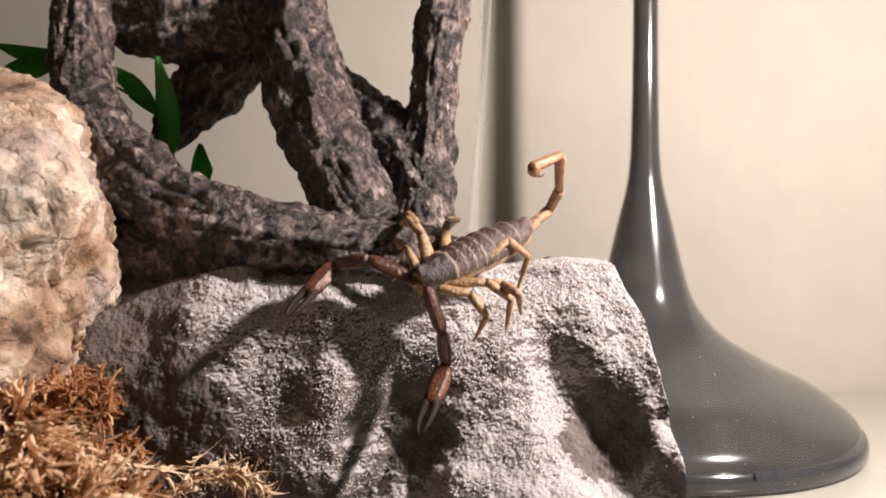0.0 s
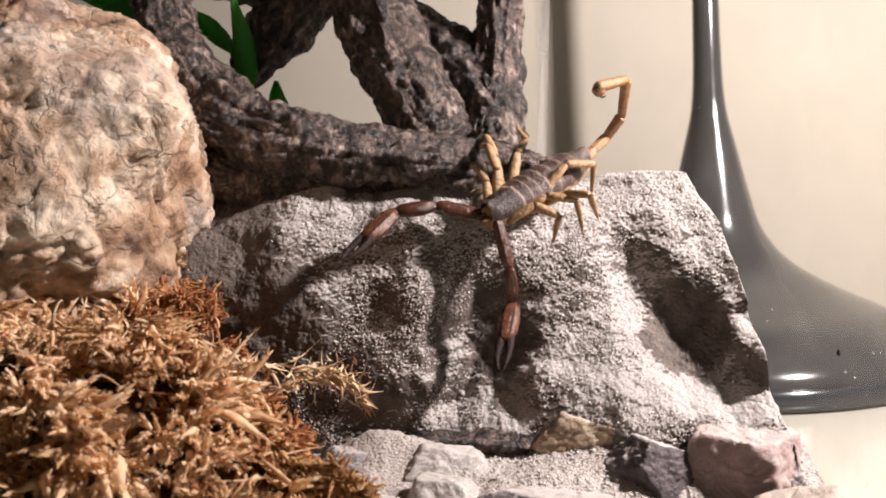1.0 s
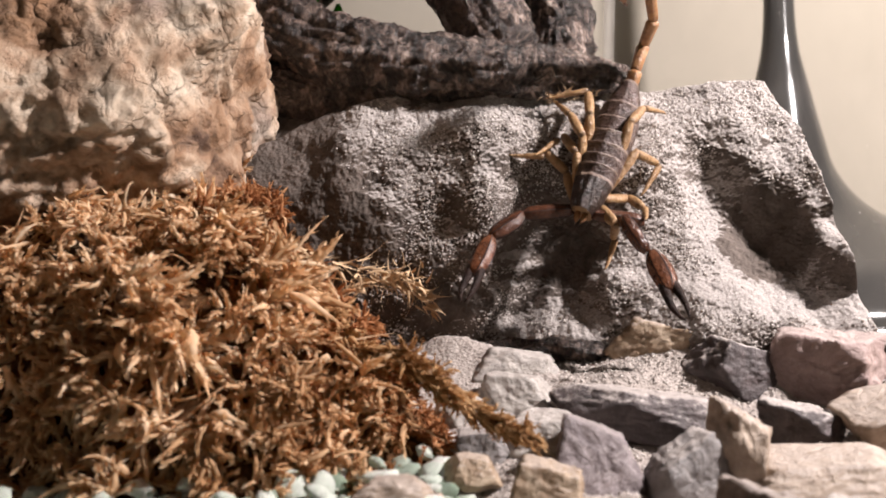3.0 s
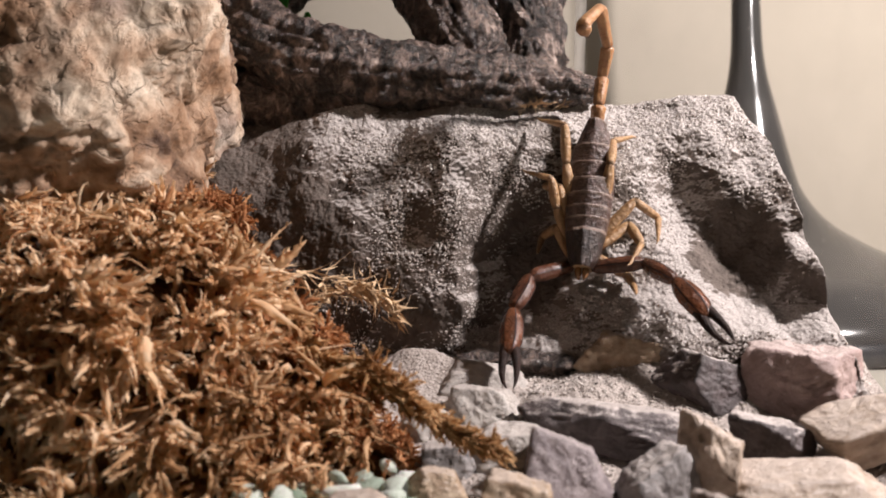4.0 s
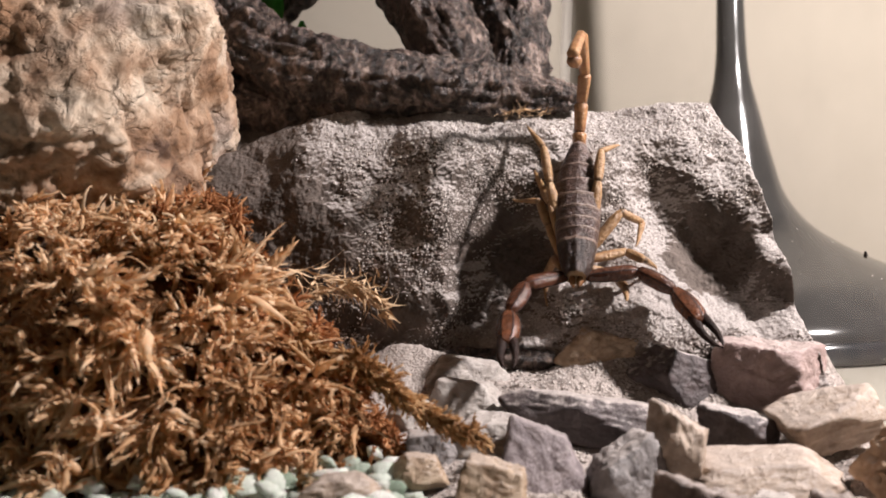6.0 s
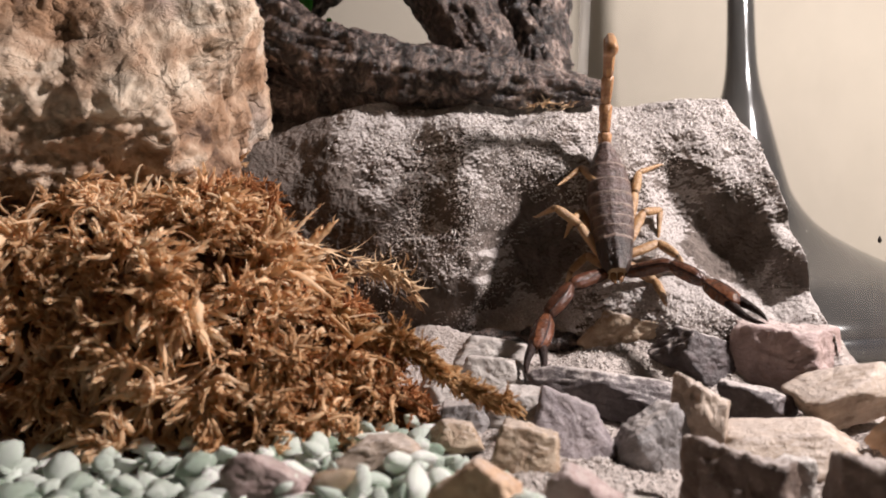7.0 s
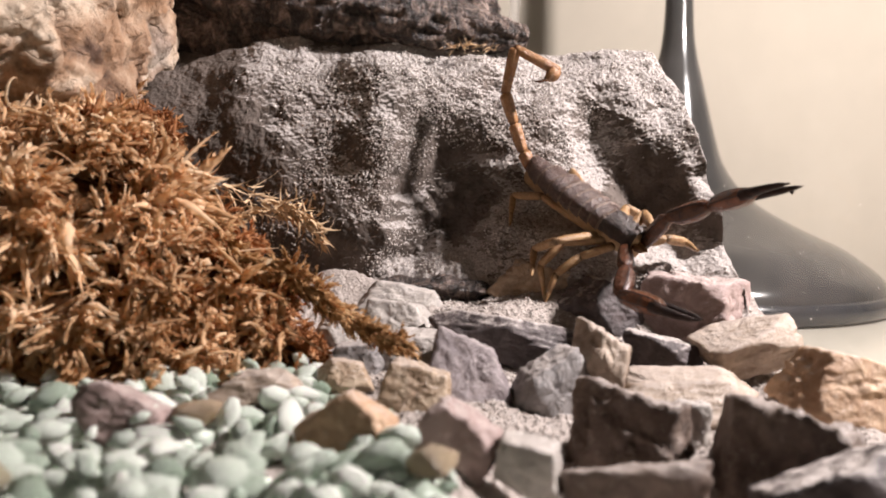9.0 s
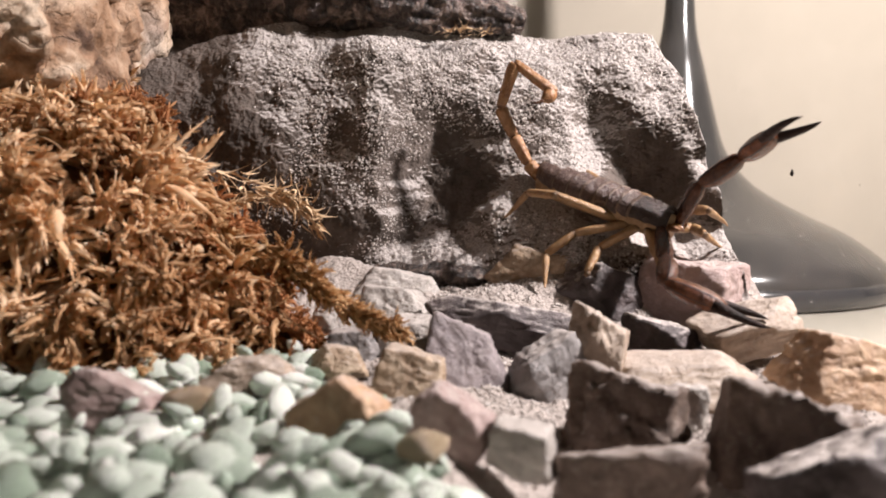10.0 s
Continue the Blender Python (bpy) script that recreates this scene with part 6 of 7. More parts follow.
    walk(SCORPION["R1_1"], [(0.0, pose(-0.00745, -0.00734, -0.00193, 127.7, 0.0, -81.0)), (0.5, pose(-0.00591, -0.00839, 0.00035, 122.1, -2.8, -76.9)), (1.0, pose(-0.00565, -0.00804, 0.00148, 107.5, -7.0, -67.9)), (1.5, pose(-0.00855, -0.00261, 0.00089, 172.0, -17.4, -58.9)), (2.0, pose(-0.00675, 0.00078, 0.00142, -157.4, -0.4, -56.7)), (3.5, pose(-0.00766, 0.00054, -0.00024, -178.8, 2.3, -56.1)), (3.7, pose(-0.00787, 0.00020, -0.00100, -169.2, 48.1, -51.0)), (3.8, pose(-0.00808, -0.00014, -0.00176, -58.5, 79.2, 56.5)), (4.0, pose(-0.00828, -0.00047, -0.00251, -7.5, 37.2, 104.2)), (4.5, pose(-0.00848, -0.00070, -0.00180, -0.7, 39.8, 103.9)), (5.0, pose(-0.00840, -0.00223, -0.00393, -0.6, 45.9, 103.8)), (6.5, pose(-0.00778, -0.00333, -0.00515, -6.9, 54.7, 102.9)), (7.0, pose(-0.00785, 0.00035, -0.00232, 6.3, 55.4, 102.9)), (7.5, pose(-0.00743, -0.00031, 0.00165, 19.1, 51.1, 101.4)), (8.0, pose(-0.00787, 0.00040, -0.00096, 26.2, 61.3, 108.9)), (8.5, pose(-0.00760, 0.00012, 0.00083, 17.0, 62.4, 109.9)), (8.8, pose(-0.00704, 0.00050, 0.00122, -25.1, 77.6, 106.8)), (9.0, pose(-0.00649, 0.00089, 0.00162, -145.9, 79.3, 23.9)), (9.2, pose(-0.00752, -0.00001, -0.00015, -116.5, 72.7, -6.3)), (9.5, pose(-0.00855, -0.00091, -0.00192, -86.6, 70.7, -36.6)), (10.0, pose(-0.00842, -0.00055, -0.00120, -74.7, 70.0, -23.8))])
    walk(SCORPION["R1_2"], [(0.0, pose(-0.01175, -0.00802, -0.00529, 160.1, -0.0, 136.7)), (0.5, pose(-0.01041, -0.00958, -0.00257, 159.7, -4.1, 138.2)), (1.0, pose(-0.01043, -0.01020, -0.00016, 168.3, -3.7, 138.1)), (1.5, pose(-0.00836, -0.00440, -0.00431, 160.7, 18.4, 131.9)), (2.0, pose(-0.00496, 0.00191, -0.00366, 171.5, 6.3, 135.0)), (2.5, pose(-0.00587, 0.00154, -0.00435, 139.4, -22.6, 148.1)), (3.0, pose(-0.00678, 0.00116, -0.00504, 92.4, -36.9, -179.0)), (3.5, pose(-0.00769, 0.00079, -0.00574, 44.2, -24.8, -144.7)), (4.0, pose(-0.00978, 0.00254, 0.00183, 31.5, -17.8, -138.8)), (4.5, pose(-0.00939, 0.00270, 0.00242, 31.5, -26.4, -144.6)), (5.0, pose(-0.00940, 0.00159, -0.00010, 37.7, -29.4, -146.9)), (6.5, pose(-0.00942, 0.00087, -0.00200, 41.8, -32.0, -149.4)), (7.0, pose(-0.00826, 0.00487, 0.00078, 38.1, -32.4, -149.8)), (7.5, pose(-0.00646, 0.00401, 0.00491, 45.5, -44.0, -162.9)), (8.0, pose(-0.00697, 0.00528, 0.00141, 40.9, -47.1, -167.1)), (8.2, pose(-0.00721, 0.00520, 0.00203, 91.5, -48.6, -172.1)), (8.3, pose(-0.00744, 0.00513, 0.00265, 141.9, -47.0, -177.0)), (8.5, pose(-0.00767, 0.00505, 0.00327, -170.3, -43.4, -178.2)), (8.7, pose(-0.00906, 0.00400, 0.00243, 150.0, -26.8, 178.1)), (8.8, pose(-0.01044, 0.00295, 0.00160, 113.2, -15.6, 164.6)), (9.0, pose(-0.01183, 0.00190, 0.00077, 75.9, -14.2, 147.2)), (9.5, pose(-0.00503, 0.00331, -0.00182, 87.8, -16.0, 134.8)), (9.7, pose(-0.00503, 0.00346, -0.00145, 109.4, -20.3, 164.1)), (9.8, pose(-0.00504, 0.00361, -0.00107, 127.3, -34.0, -168.0)), (10.0, pose(-0.00504, 0.00376, -0.00070, 137.8, -53.6, -139.3))])
    walk(SCORPION["R2_0"], [(0.0, pose(-0.00260, -0.00530, -0.00140, 82.7, -0.0, -43.1)), (0.5, pose(-0.00260, -0.00530, -0.00140, 69.8, 3.1, -30.5)), (1.0, pose(-0.00260, -0.00530, -0.00140, 60.9, 2.3, -32.1)), (1.5, pose(-0.00260, -0.00530, -0.00140, 101.5, 3.3, -25.9)), (2.0, pose(-0.00260, -0.00530, -0.00140, 130.0, -4.3, -10.3)), (3.5, pose(-0.00260, -0.00530, -0.00140, 131.7, 17.3, -34.9)), (4.0, pose(-0.00260, -0.00530, -0.00140, 98.9, 19.6, -39.9)), (4.5, pose(-0.00260, -0.00530, -0.00140, 81.8, 19.8, -86.2)), (5.0, pose(-0.00260, -0.00530, -0.00140, 93.5, 20.4, -72.2)), (6.5, pose(-0.00260, -0.00530, -0.00140, 102.4, 19.2, -63.2)), (7.0, pose(-0.00260, -0.00530, -0.00140, 100.3, 18.3, -58.3)), (7.5, pose(-0.00260, -0.00530, -0.00140, 98.0, 17.1, -50.7)), (8.0, pose(-0.00260, -0.00530, -0.00140, 98.4, 17.0, -50.0)), (8.5, pose(-0.00260, -0.00530, -0.00140, 84.1, 17.6, -78.5)), (9.0, pose(-0.00260, -0.00530, -0.00140, 62.3, 17.6, -78.4)), (9.5, pose(-0.00260, -0.00530, -0.00140, 60.5, -9.9, -125.7)), (10.0, pose(-0.00260, -0.00530, -0.00140, 64.0, -7.7, -121.5))])
    walk(SCORPION["R2_1"], [(0.0, pose(-0.00802, -0.01110, -0.00038, 114.3, -0.0, -67.2)), (0.5, pose(-0.00628, -0.01185, 0.00136, 107.8, -2.2, -61.5)), (1.0, pose(-0.00619, -0.01130, 0.00249, 94.8, -3.2, -56.7)), (1.5, pose(-0.00611, -0.01231, -0.00299, 132.1, -20.5, -17.6)), (1.7, pose(-0.00518, -0.01201, -0.00417, 115.2, 3.0, -52.0)), (1.8, pose(-0.00425, -0.01170, -0.00535, 87.5, 11.4, -92.5)), (2.0, pose(-0.00332, -0.01140, -0.00653, 61.0, -0.2, -132.2)), (3.5, pose(-0.00731, -0.00930, -0.00648, 56.7, 1.5, -129.4)), (4.0, pose(-0.00799, -0.01110, -0.00256, 67.7, -8.1, -147.4)), (4.5, pose(-0.01047, -0.00622, -0.00032, 48.1, -3.6, -140.2)), (5.0, pose(-0.01025, -0.00758, -0.00186, 53.3, -4.5, -141.3)), (6.5, pose(-0.00983, -0.00832, -0.00303, 58.4, -3.2, -139.3)), (7.0, pose(-0.00953, -0.00905, -0.00276, 64.8, -6.4, -145.3)), (7.5, pose(-0.00894, -0.01006, -0.00247, 59.6, -9.3, -150.9)), (8.0, pose(-0.00888, -0.01013, -0.00252, 46.9, -20.3, -166.0)), (8.5, pose(-0.01035, -0.00713, -0.00061, 50.7, -29.6, -177.7)), (9.0, pose(-0.00931, -0.00783, 0.00214, 88.3, -41.1, 145.9)), (9.5, pose(-0.00786, -0.00069, 0.00247, 65.6, -37.4, 166.2)), (10.0, pose(-0.00848, -0.00114, 0.00208, 67.5, -41.0, 155.7))])
    walk(SCORPION["R2_2"], [(0.0, pose(-0.01306, -0.01321, -0.00286, 168.9, 0.0, -158.8)), (0.5, pose(-0.01127, -0.01463, -0.00047, 166.1, -4.8, -157.8)), (1.0, pose(-0.01117, -0.01461, 0.00198, 170.5, -15.3, -155.6)), (1.2, pose(-0.00864, -0.01580, -0.00238, 126.2, -27.5, -147.5)), (1.5, pose(-0.00611, -0.01698, -0.00675, 77.1, -30.4, -131.5)), (2.0, pose(-0.00720, -0.00786, -0.00362, 46.2, -27.6, -125.4)), (3.5, pose(-0.01124, -0.00618, -0.00318, 37.8, -35.0, -133.3)), (4.0, pose(-0.01072, -0.00625, -0.00031, 36.2, -51.5, -150.1)), (4.2, pose(-0.01152, -0.00504, 0.00102, 108.8, -59.7, 166.0)), (4.3, pose(-0.01233, -0.00383, 0.00235, 165.7, -40.4, 138.9)), (4.5, pose(-0.01314, -0.00262, 0.00367, -159.3, -14.9, 140.5)), (5.0, pose(-0.01305, -0.00365, 0.00171, -154.7, -11.6, 141.9)), (6.5, pose(-0.01303, -0.00433, 0.00011, -151.5, -10.0, 142.7)), (7.0, pose(-0.01239, -0.00442, -0.00023, -178.0, -35.0, 135.4)), (7.5, pose(-0.01103, -0.00531, 0.00053, -172.3, -38.3, 135.1)), (8.0, pose(-0.00855, -0.00553, 0.00132, -169.9, -19.1, 138.5)), (8.5, pose(-0.00866, -0.00242, 0.00269, -143.6, -21.2, 137.5)), (9.0, pose(-0.00585, -0.00293, 0.00228, -141.3, -23.3, 135.8)), (9.5, pose(-0.00509, 0.00426, 0.00444, -87.9, -42.8, 88.2)), (10.0, pose(-0.00483, 0.00329, 0.00381, -122.1, -40.2, 101.1))])
    walk(SCORPION["R3_0"], [(0.0, pose(-0.00260, -0.00740, -0.00140, 89.0, -0.0, -47.9)), (0.5, pose(-0.00260, -0.00740, -0.00140, 78.4, 1.3, -36.6)), (1.0, pose(-0.00260, -0.00740, -0.00140, 68.5, 0.8, -38.1)), (1.5, pose(-0.00260, -0.00740, -0.00140, 47.1, -21.5, -72.9)), (2.0, pose(-0.00260, -0.00740, -0.00140, 42.2, -7.1, -58.3)), (3.5, pose(-0.00260, -0.00740, -0.00140, 91.0, 12.2, -15.9)), (4.0, pose(-0.00260, -0.00740, -0.00140, 84.1, 11.2, -39.6)), (4.5, pose(-0.00260, -0.00740, -0.00140, 68.6, 9.1, -48.0)), (5.0, pose(-0.00260, -0.00740, -0.00140, 73.3, 11.1, -42.2)), (6.5, pose(-0.00260, -0.00740, -0.00140, 77.9, 11.9, -39.3)), (7.0, pose(-0.00260, -0.00740, -0.00140, 93.7, 12.8, -25.7)), (7.5, pose(-0.00260, -0.00740, -0.00140, 81.8, 12.6, -31.2)), (8.0, pose(-0.00260, -0.00740, -0.00140, 89.2, 11.7, -43.5)), (8.5, pose(-0.00260, -0.00740, -0.00140, 81.0, 12.2, -37.5)), (9.0, pose(-0.00260, -0.00740, -0.00140, 79.5, 9.1, -55.5)), (9.5, pose(-0.00260, -0.00740, -0.00140, 79.1, 11.0, -45.3)), (10.0, pose(-0.00260, -0.00740, -0.00140, 77.8, 11.5, -42.7))])
    walk(SCORPION["R3_1"], [(0.0, pose(-0.01002, -0.01410, -0.00123, 76.4, 0.0, -110.2)), (0.5, pose(-0.00840, -0.01529, 0.00062, 74.1, 2.2, -101.9)), (1.0, pose(-0.00830, -0.01475, 0.00227, 69.8, 4.7, -94.1)), (1.2, pose(-0.00932, -0.01096, 0.00360, 108.7, 5.2, -55.2)), (1.5, pose(-0.01034, -0.00717, 0.00493, 140.6, -17.4, -23.4)), (2.0, pose(-0.00879, -0.01015, 0.00595, 148.4, 3.0, -37.8)), (3.5, pose(-0.00538, -0.01700, -0.00157, 139.9, 19.8, -50.1)), (4.0, pose(-0.00879, -0.01519, -0.00039, 146.5, 37.6, -65.2)), (4.5, pose(-0.00912, -0.01406, 0.00221, 147.5, 29.2, -58.7)), (5.0, pose(-0.00862, -0.01487, 0.00141, 142.9, 25.6, -55.8)), (6.5, pose(-0.00845, -0.01524, 0.00066, 138.9, 23.3, -53.8)), (7.0, pose(-0.00706, -0.01633, -0.00203, 127.2, 15.0, -44.4)), (7.5, pose(-0.00746, -0.01603, -0.00001, 136.6, 10.3, -39.1)), (8.0, pose(-0.00946, -0.01468, -0.00126, 130.1, 32.9, -64.2)), (8.5, pose(-0.00836, -0.01543, 0.00013, 121.9, 30.9, -60.9)), (9.0, pose(-0.01054, -0.01321, 0.00040, 119.0, 46.7, -94.4)), (9.2, pose(-0.00993, -0.01389, 0.00043, 111.8, 61.0, -142.2)), (9.5, pose(-0.00933, -0.01457, 0.00045, 79.8, 64.7, 147.2)), (10.0, pose(-0.00892, -0.01487, 0.00067, 63.6, 61.8, 127.8))])
    walk(SCORPION["R3_2"], [(0.0, pose(-0.01604, -0.01189, 0.00031, 156.1, -0.0, 24.7)), (0.5, pose(-0.01463, -0.01405, 0.00242, 161.3, 0.3, 24.6)), (1.0, pose(-0.01450, -0.01449, 0.00454, 160.7, 10.4, 21.1)), (1.5, pose(-0.01061, -0.01163, 0.00006, 177.2, -23.4, 27.6)), (2.0, pose(-0.01114, -0.01270, 0.00034, -154.0, -42.8, 22.9)), (3.5, pose(-0.00974, -0.01842, -0.00633, -60.2, -53.7, -27.0)), (4.0, pose(-0.01350, -0.01368, -0.00475, -41.5, -48.4, -37.3)), (4.5, pose(-0.01357, -0.01359, -0.00265, -51.2, -44.6, -43.1)), (5.0, pose(-0.01319, -0.01523, -0.00333, -58.9, -48.2, -35.7)), (6.5, pose(-0.01311, -0.01622, -0.00391, -65.8, -50.3, -29.7)), (7.0, pose(-0.01147, -0.01936, -0.00589, -92.4, -53.0, -6.9)), (7.5, pose(-0.01099, -0.01901, -0.00473, -71.0, -50.6, -33.3)), (8.0, pose(-0.01501, -0.01479, -0.00483, -84.5, -53.3, -13.1)), (8.5, pose(-0.01412, -0.01659, -0.00286, -88.0, -53.0, -22.5)), (9.0, pose(-0.01612, -0.01044, -0.00180, -92.2, -53.0, -40.6)), (9.5, pose(-0.00670, -0.00853, 0.00095, -92.3, -52.9, -38.1)), (9.7, pose(-0.00641, -0.00876, 0.00132, -127.9, -37.0, 18.3)), (9.8, pose(-0.00612, -0.00898, 0.00169, -135.3, -8.4, 51.9)), (10.0, pose(-0.00583, -0.00920, 0.00205, -125.8, 19.4, 83.4))])
    walk(SCORPION["R4_0"], [(0.0, pose(-0.00260, -0.00950, -0.00140, 66.8, -0.0, -6.7)), (0.5, pose(-0.00260, -0.00950, -0.00140, 64.8, 2.1, -1.9)), (1.0, pose(-0.00260, -0.00950, -0.00140, 58.0, -0.2, -6.3)), (1.5, pose(-0.00260, -0.00950, -0.00140, 26.6, -21.5, -25.7)), (2.0, pose(-0.00260, -0.00950, -0.00140, 78.5, -8.0, -7.6)), (3.5, pose(-0.00260, -0.00950, -0.00140, 57.4, -5.6, -1.8)), (4.0, pose(-0.00260, -0.00950, -0.00140, 64.3, -6.2, -2.8)), (4.5, pose(-0.00260, -0.00950, -0.00140, 62.3, -7.8, -6.0)), (5.0, pose(-0.00260, -0.00950, -0.00140, 63.7, -6.8, -4.0)), (6.5, pose(-0.00260, -0.00950, -0.00140, 65.5, -6.9, -4.2)), (7.0, pose(-0.00260, -0.00950, -0.00140, 94.4, -9.0, -16.2)), (7.5, pose(-0.00260, -0.00950, -0.00140, 81.9, -8.8, -9.3)), (8.0, pose(-0.00260, -0.00950, -0.00140, 94.2, -8.8, -9.6)), (8.5, pose(-0.00260, -0.00950, -0.00140, 87.3, -8.8, -7.2)), (9.0, pose(-0.00260, -0.00950, -0.00140, 79.6, -9.3, -11.7)), (9.5, pose(-0.00260, -0.00950, -0.00140, 75.5, -10.0, -14.8)), (10.0, pose(-0.00260, -0.00950, -0.00140, 74.3, -9.3, -12.0))])
    walk(SCORPION["R4_1"], [(0.0, pose(-0.00394, -0.02100, 0.00357, 134.4, -0.0, -18.0)), (0.5, pose(-0.00278, -0.02090, 0.00397, 122.3, -2.4, -14.9)), (1.0, pose(-0.00380, -0.02012, 0.00528, 106.7, -2.0, -15.9)), (1.5, pose(-0.00877, -0.01280, 0.00908, 116.5, -8.2, -0.2)), (2.0, pose(-0.00458, -0.02169, 0.00109, 121.2, -5.4, -5.4)), (3.5, pose(-0.00360, -0.02009, 0.00535, 118.7, -4.8, -6.3)), (4.0, pose(-0.00374, -0.02081, 0.00404, 116.3, -6.8, -2.6)), (4.5, pose(-0.00456, -0.02052, 0.00439, 101.6, -5.5, -6.3)), (5.0, pose(-0.00405, -0.02072, 0.00414, 93.4, -5.7, -4.5)), (6.5, pose(-0.00407, -0.02089, 0.00379, 88.6, -5.7, -4.2)), (7.0, pose(-0.00595, -0.02161, -0.00236, 107.0, -4.3, -14.7)), (7.5, pose(-0.00487, -0.02177, 0.00035, 122.3, 8.3, -41.6)), (8.0, pose(-0.00456, -0.02191, -0.00232, 108.8, 6.1, -37.1)), (8.5, pose(-0.00427, -0.02198, -0.00082, 95.4, 5.4, -33.7)), (9.0, pose(-0.00547, -0.02156, 0.00085, 87.4, 5.2, -25.6)), (9.5, pose(-0.00625, -0.02115, 0.00171, 85.8, 5.0, -29.8)), (10.0, pose(-0.00567, -0.02125, 0.00197, 90.7, 4.8, -34.2))])
    walk(SCORPION["R4_2"], [(0.0, pose(-0.00562, -0.02616, -0.00175, 161.5, 0.0, 178.2)), (0.5, pose(-0.00426, -0.02715, -0.00010, 163.6, -1.4, 178.7)), (1.0, pose(-0.00572, -0.02714, 0.00309, 174.4, -2.9, 178.9)), (1.5, pose(-0.00831, -0.01960, 0.00573, -164.7, -3.6, 178.9)), (2.0, pose(-0.00482, -0.02820, -0.00284, -156.0, 2.3, -179.0)), (3.5, pose(-0.00404, -0.02675, 0.00171, -139.4, -25.8, 163.2)), (4.0, pose(-0.00364, -0.02763, 0.00069, -139.8, -25.8, 163.2)), (4.5, pose(-0.00524, -0.02793, 0.00288, -139.9, -27.1, 161.9)), (5.0, pose(-0.00460, -0.02829, 0.00369, -132.4, -26.4, 162.7)), (6.5, pose(-0.00465, -0.02846, 0.00398, -127.3, -26.6, 162.4)), (7.0, pose(-0.00763, -0.02868, -0.00458, -116.5, -37.4, 142.3)), (7.2, pose(-0.00828, -0.02785, -0.00427, -108.0, -52.2, 94.5)), (7.3, pose(-0.00893, -0.02702, -0.00397, -81.4, -55.6, 31.2)), (7.5, pose(-0.00957, -0.02619, -0.00366, -64.5, -43.8, -23.6)), (8.0, pose(-0.00911, -0.02749, -0.00476, -78.3, -44.6, -20.3)), (8.5, pose(-0.00852, -0.02824, -0.00153, -108.3, -43.4, 8.7)), (9.0, pose(-0.00872, -0.02842, 0.00120, -115.0, -44.7, 4.0)), (9.5, pose(-0.00998, -0.02775, 0.00227, -117.0, -42.8, 9.5)), (10.0, pose(-0.00994, -0.02753, 0.00189, -115.7, -41.9, 11.9))])
    walk(SCORPION["L1_0"], [(0.0, pose(0.00260, -0.00320, -0.00140, 48.7, -0.0, 82.2)), (0.5, pose(0.00260, -0.00320, -0.00140, 41.6, -8.5, 73.6)), (1.0, pose(0.00260, -0.00320, -0.00140, 35.8, -14.5, 68.7)), (1.5, pose(0.00260, -0.00320, -0.00140, 67.3, 20.8, 110.6)), (2.0, pose(0.00260, -0.00320, -0.00140, 52.3, 0.4, 76.3)), (3.5, pose(0.00260, -0.00320, -0.00140, 80.7, -19.1, 33.0)), (4.0, pose(0.00260, -0.00320, -0.00140, 76.0, -18.6, 35.6)), (4.5, pose(0.00260, -0.00320, -0.00140, 125.2, -15.6, 18.4)), (5.0, pose(0.00260, -0.00320, -0.00140, 126.8, -13.0, 14.8)), (6.5, pose(0.00260, -0.00320, -0.00140, 127.6, -11.0, 12.1)), (7.0, pose(0.00260, -0.00320, -0.00140, 126.7, -14.5, 16.8)), (7.5, pose(0.00260, -0.00320, -0.00140, 137.8, -16.9, 19.5)), (8.0, pose(0.00260, -0.00320, -0.00140, 128.4, -24.5, 28.3)), (8.5, pose(0.00260, -0.00320, -0.00140, 68.4, -35.1, 99.5)), (9.0, pose(0.00260, -0.00320, -0.00140, 128.7, -26.4, 38.7)), (9.2, pose(0.00260, -0.00320, -0.00140, 146.1, -46.2, 60.9)), (9.5, pose(0.00260, -0.00320, -0.00140, 155.6, -69.9, 85.4)), (10.0, pose(0.00260, -0.00320, -0.00140, 167.4, -58.0, 76.4))])
    walk(SCORPION["L1_1"], [(0.0, pose(0.00736, -0.00386, 0.00283, 98.9, -0.0, 78.2)), (0.5, pose(0.00648, -0.00508, 0.00333, 79.7, -0.0, 75.1)), (1.0, pose(0.00562, -0.00578, 0.00362, 70.5, -2.3, 66.8)), (1.5, pose(0.00782, -0.00030, 0.00090, 104.5, 0.2, 119.1)), (1.8, pose(0.00767, -0.00234, 0.00171, 73.3, -0.3, 92.3)), (2.0, pose(0.00753, -0.00437, 0.00251, 45.0, -14.2, 69.2)), (3.5, pose(0.00575, -0.00868, -0.00042, 91.9, -9.7, 81.0)), (4.0, pose(0.00581, -0.00854, 0.00007, 145.1, -12.0, 85.4)), (4.5, pose(0.00519, -0.00785, -0.00495, 124.7, -57.4, 135.8)), (5.0, pose(0.00474, -0.00793, -0.00514, 146.7, -38.2, 108.6)), (6.5, pose(0.00438, -0.00800, -0.00524, 154.5, -19.8, 96.9)), (7.0, pose(0.00500, -0.00784, -0.00510, 85.4, -41.9, 139.2)), (7.5, pose(0.00533, -0.00679, -0.00594, 58.2, -37.7, 155.6)), (8.0, pose(0.00643, -0.00683, -0.00502, 48.7, -50.1, 132.9)), (8.5, pose(0.00869, -0.00355, 0.00053, 84.2, -58.4, 100.9)), (9.0, pose(0.00711, -0.00599, -0.00499, 148.5, -31.1, 33.1)), (9.5, pose(0.00567, 0.00204, -0.00340, 105.6, -68.9, 100.7)), (10.0, pose(0.00520, 0.00162, -0.00471, 102.3, -71.2, 127.0))])
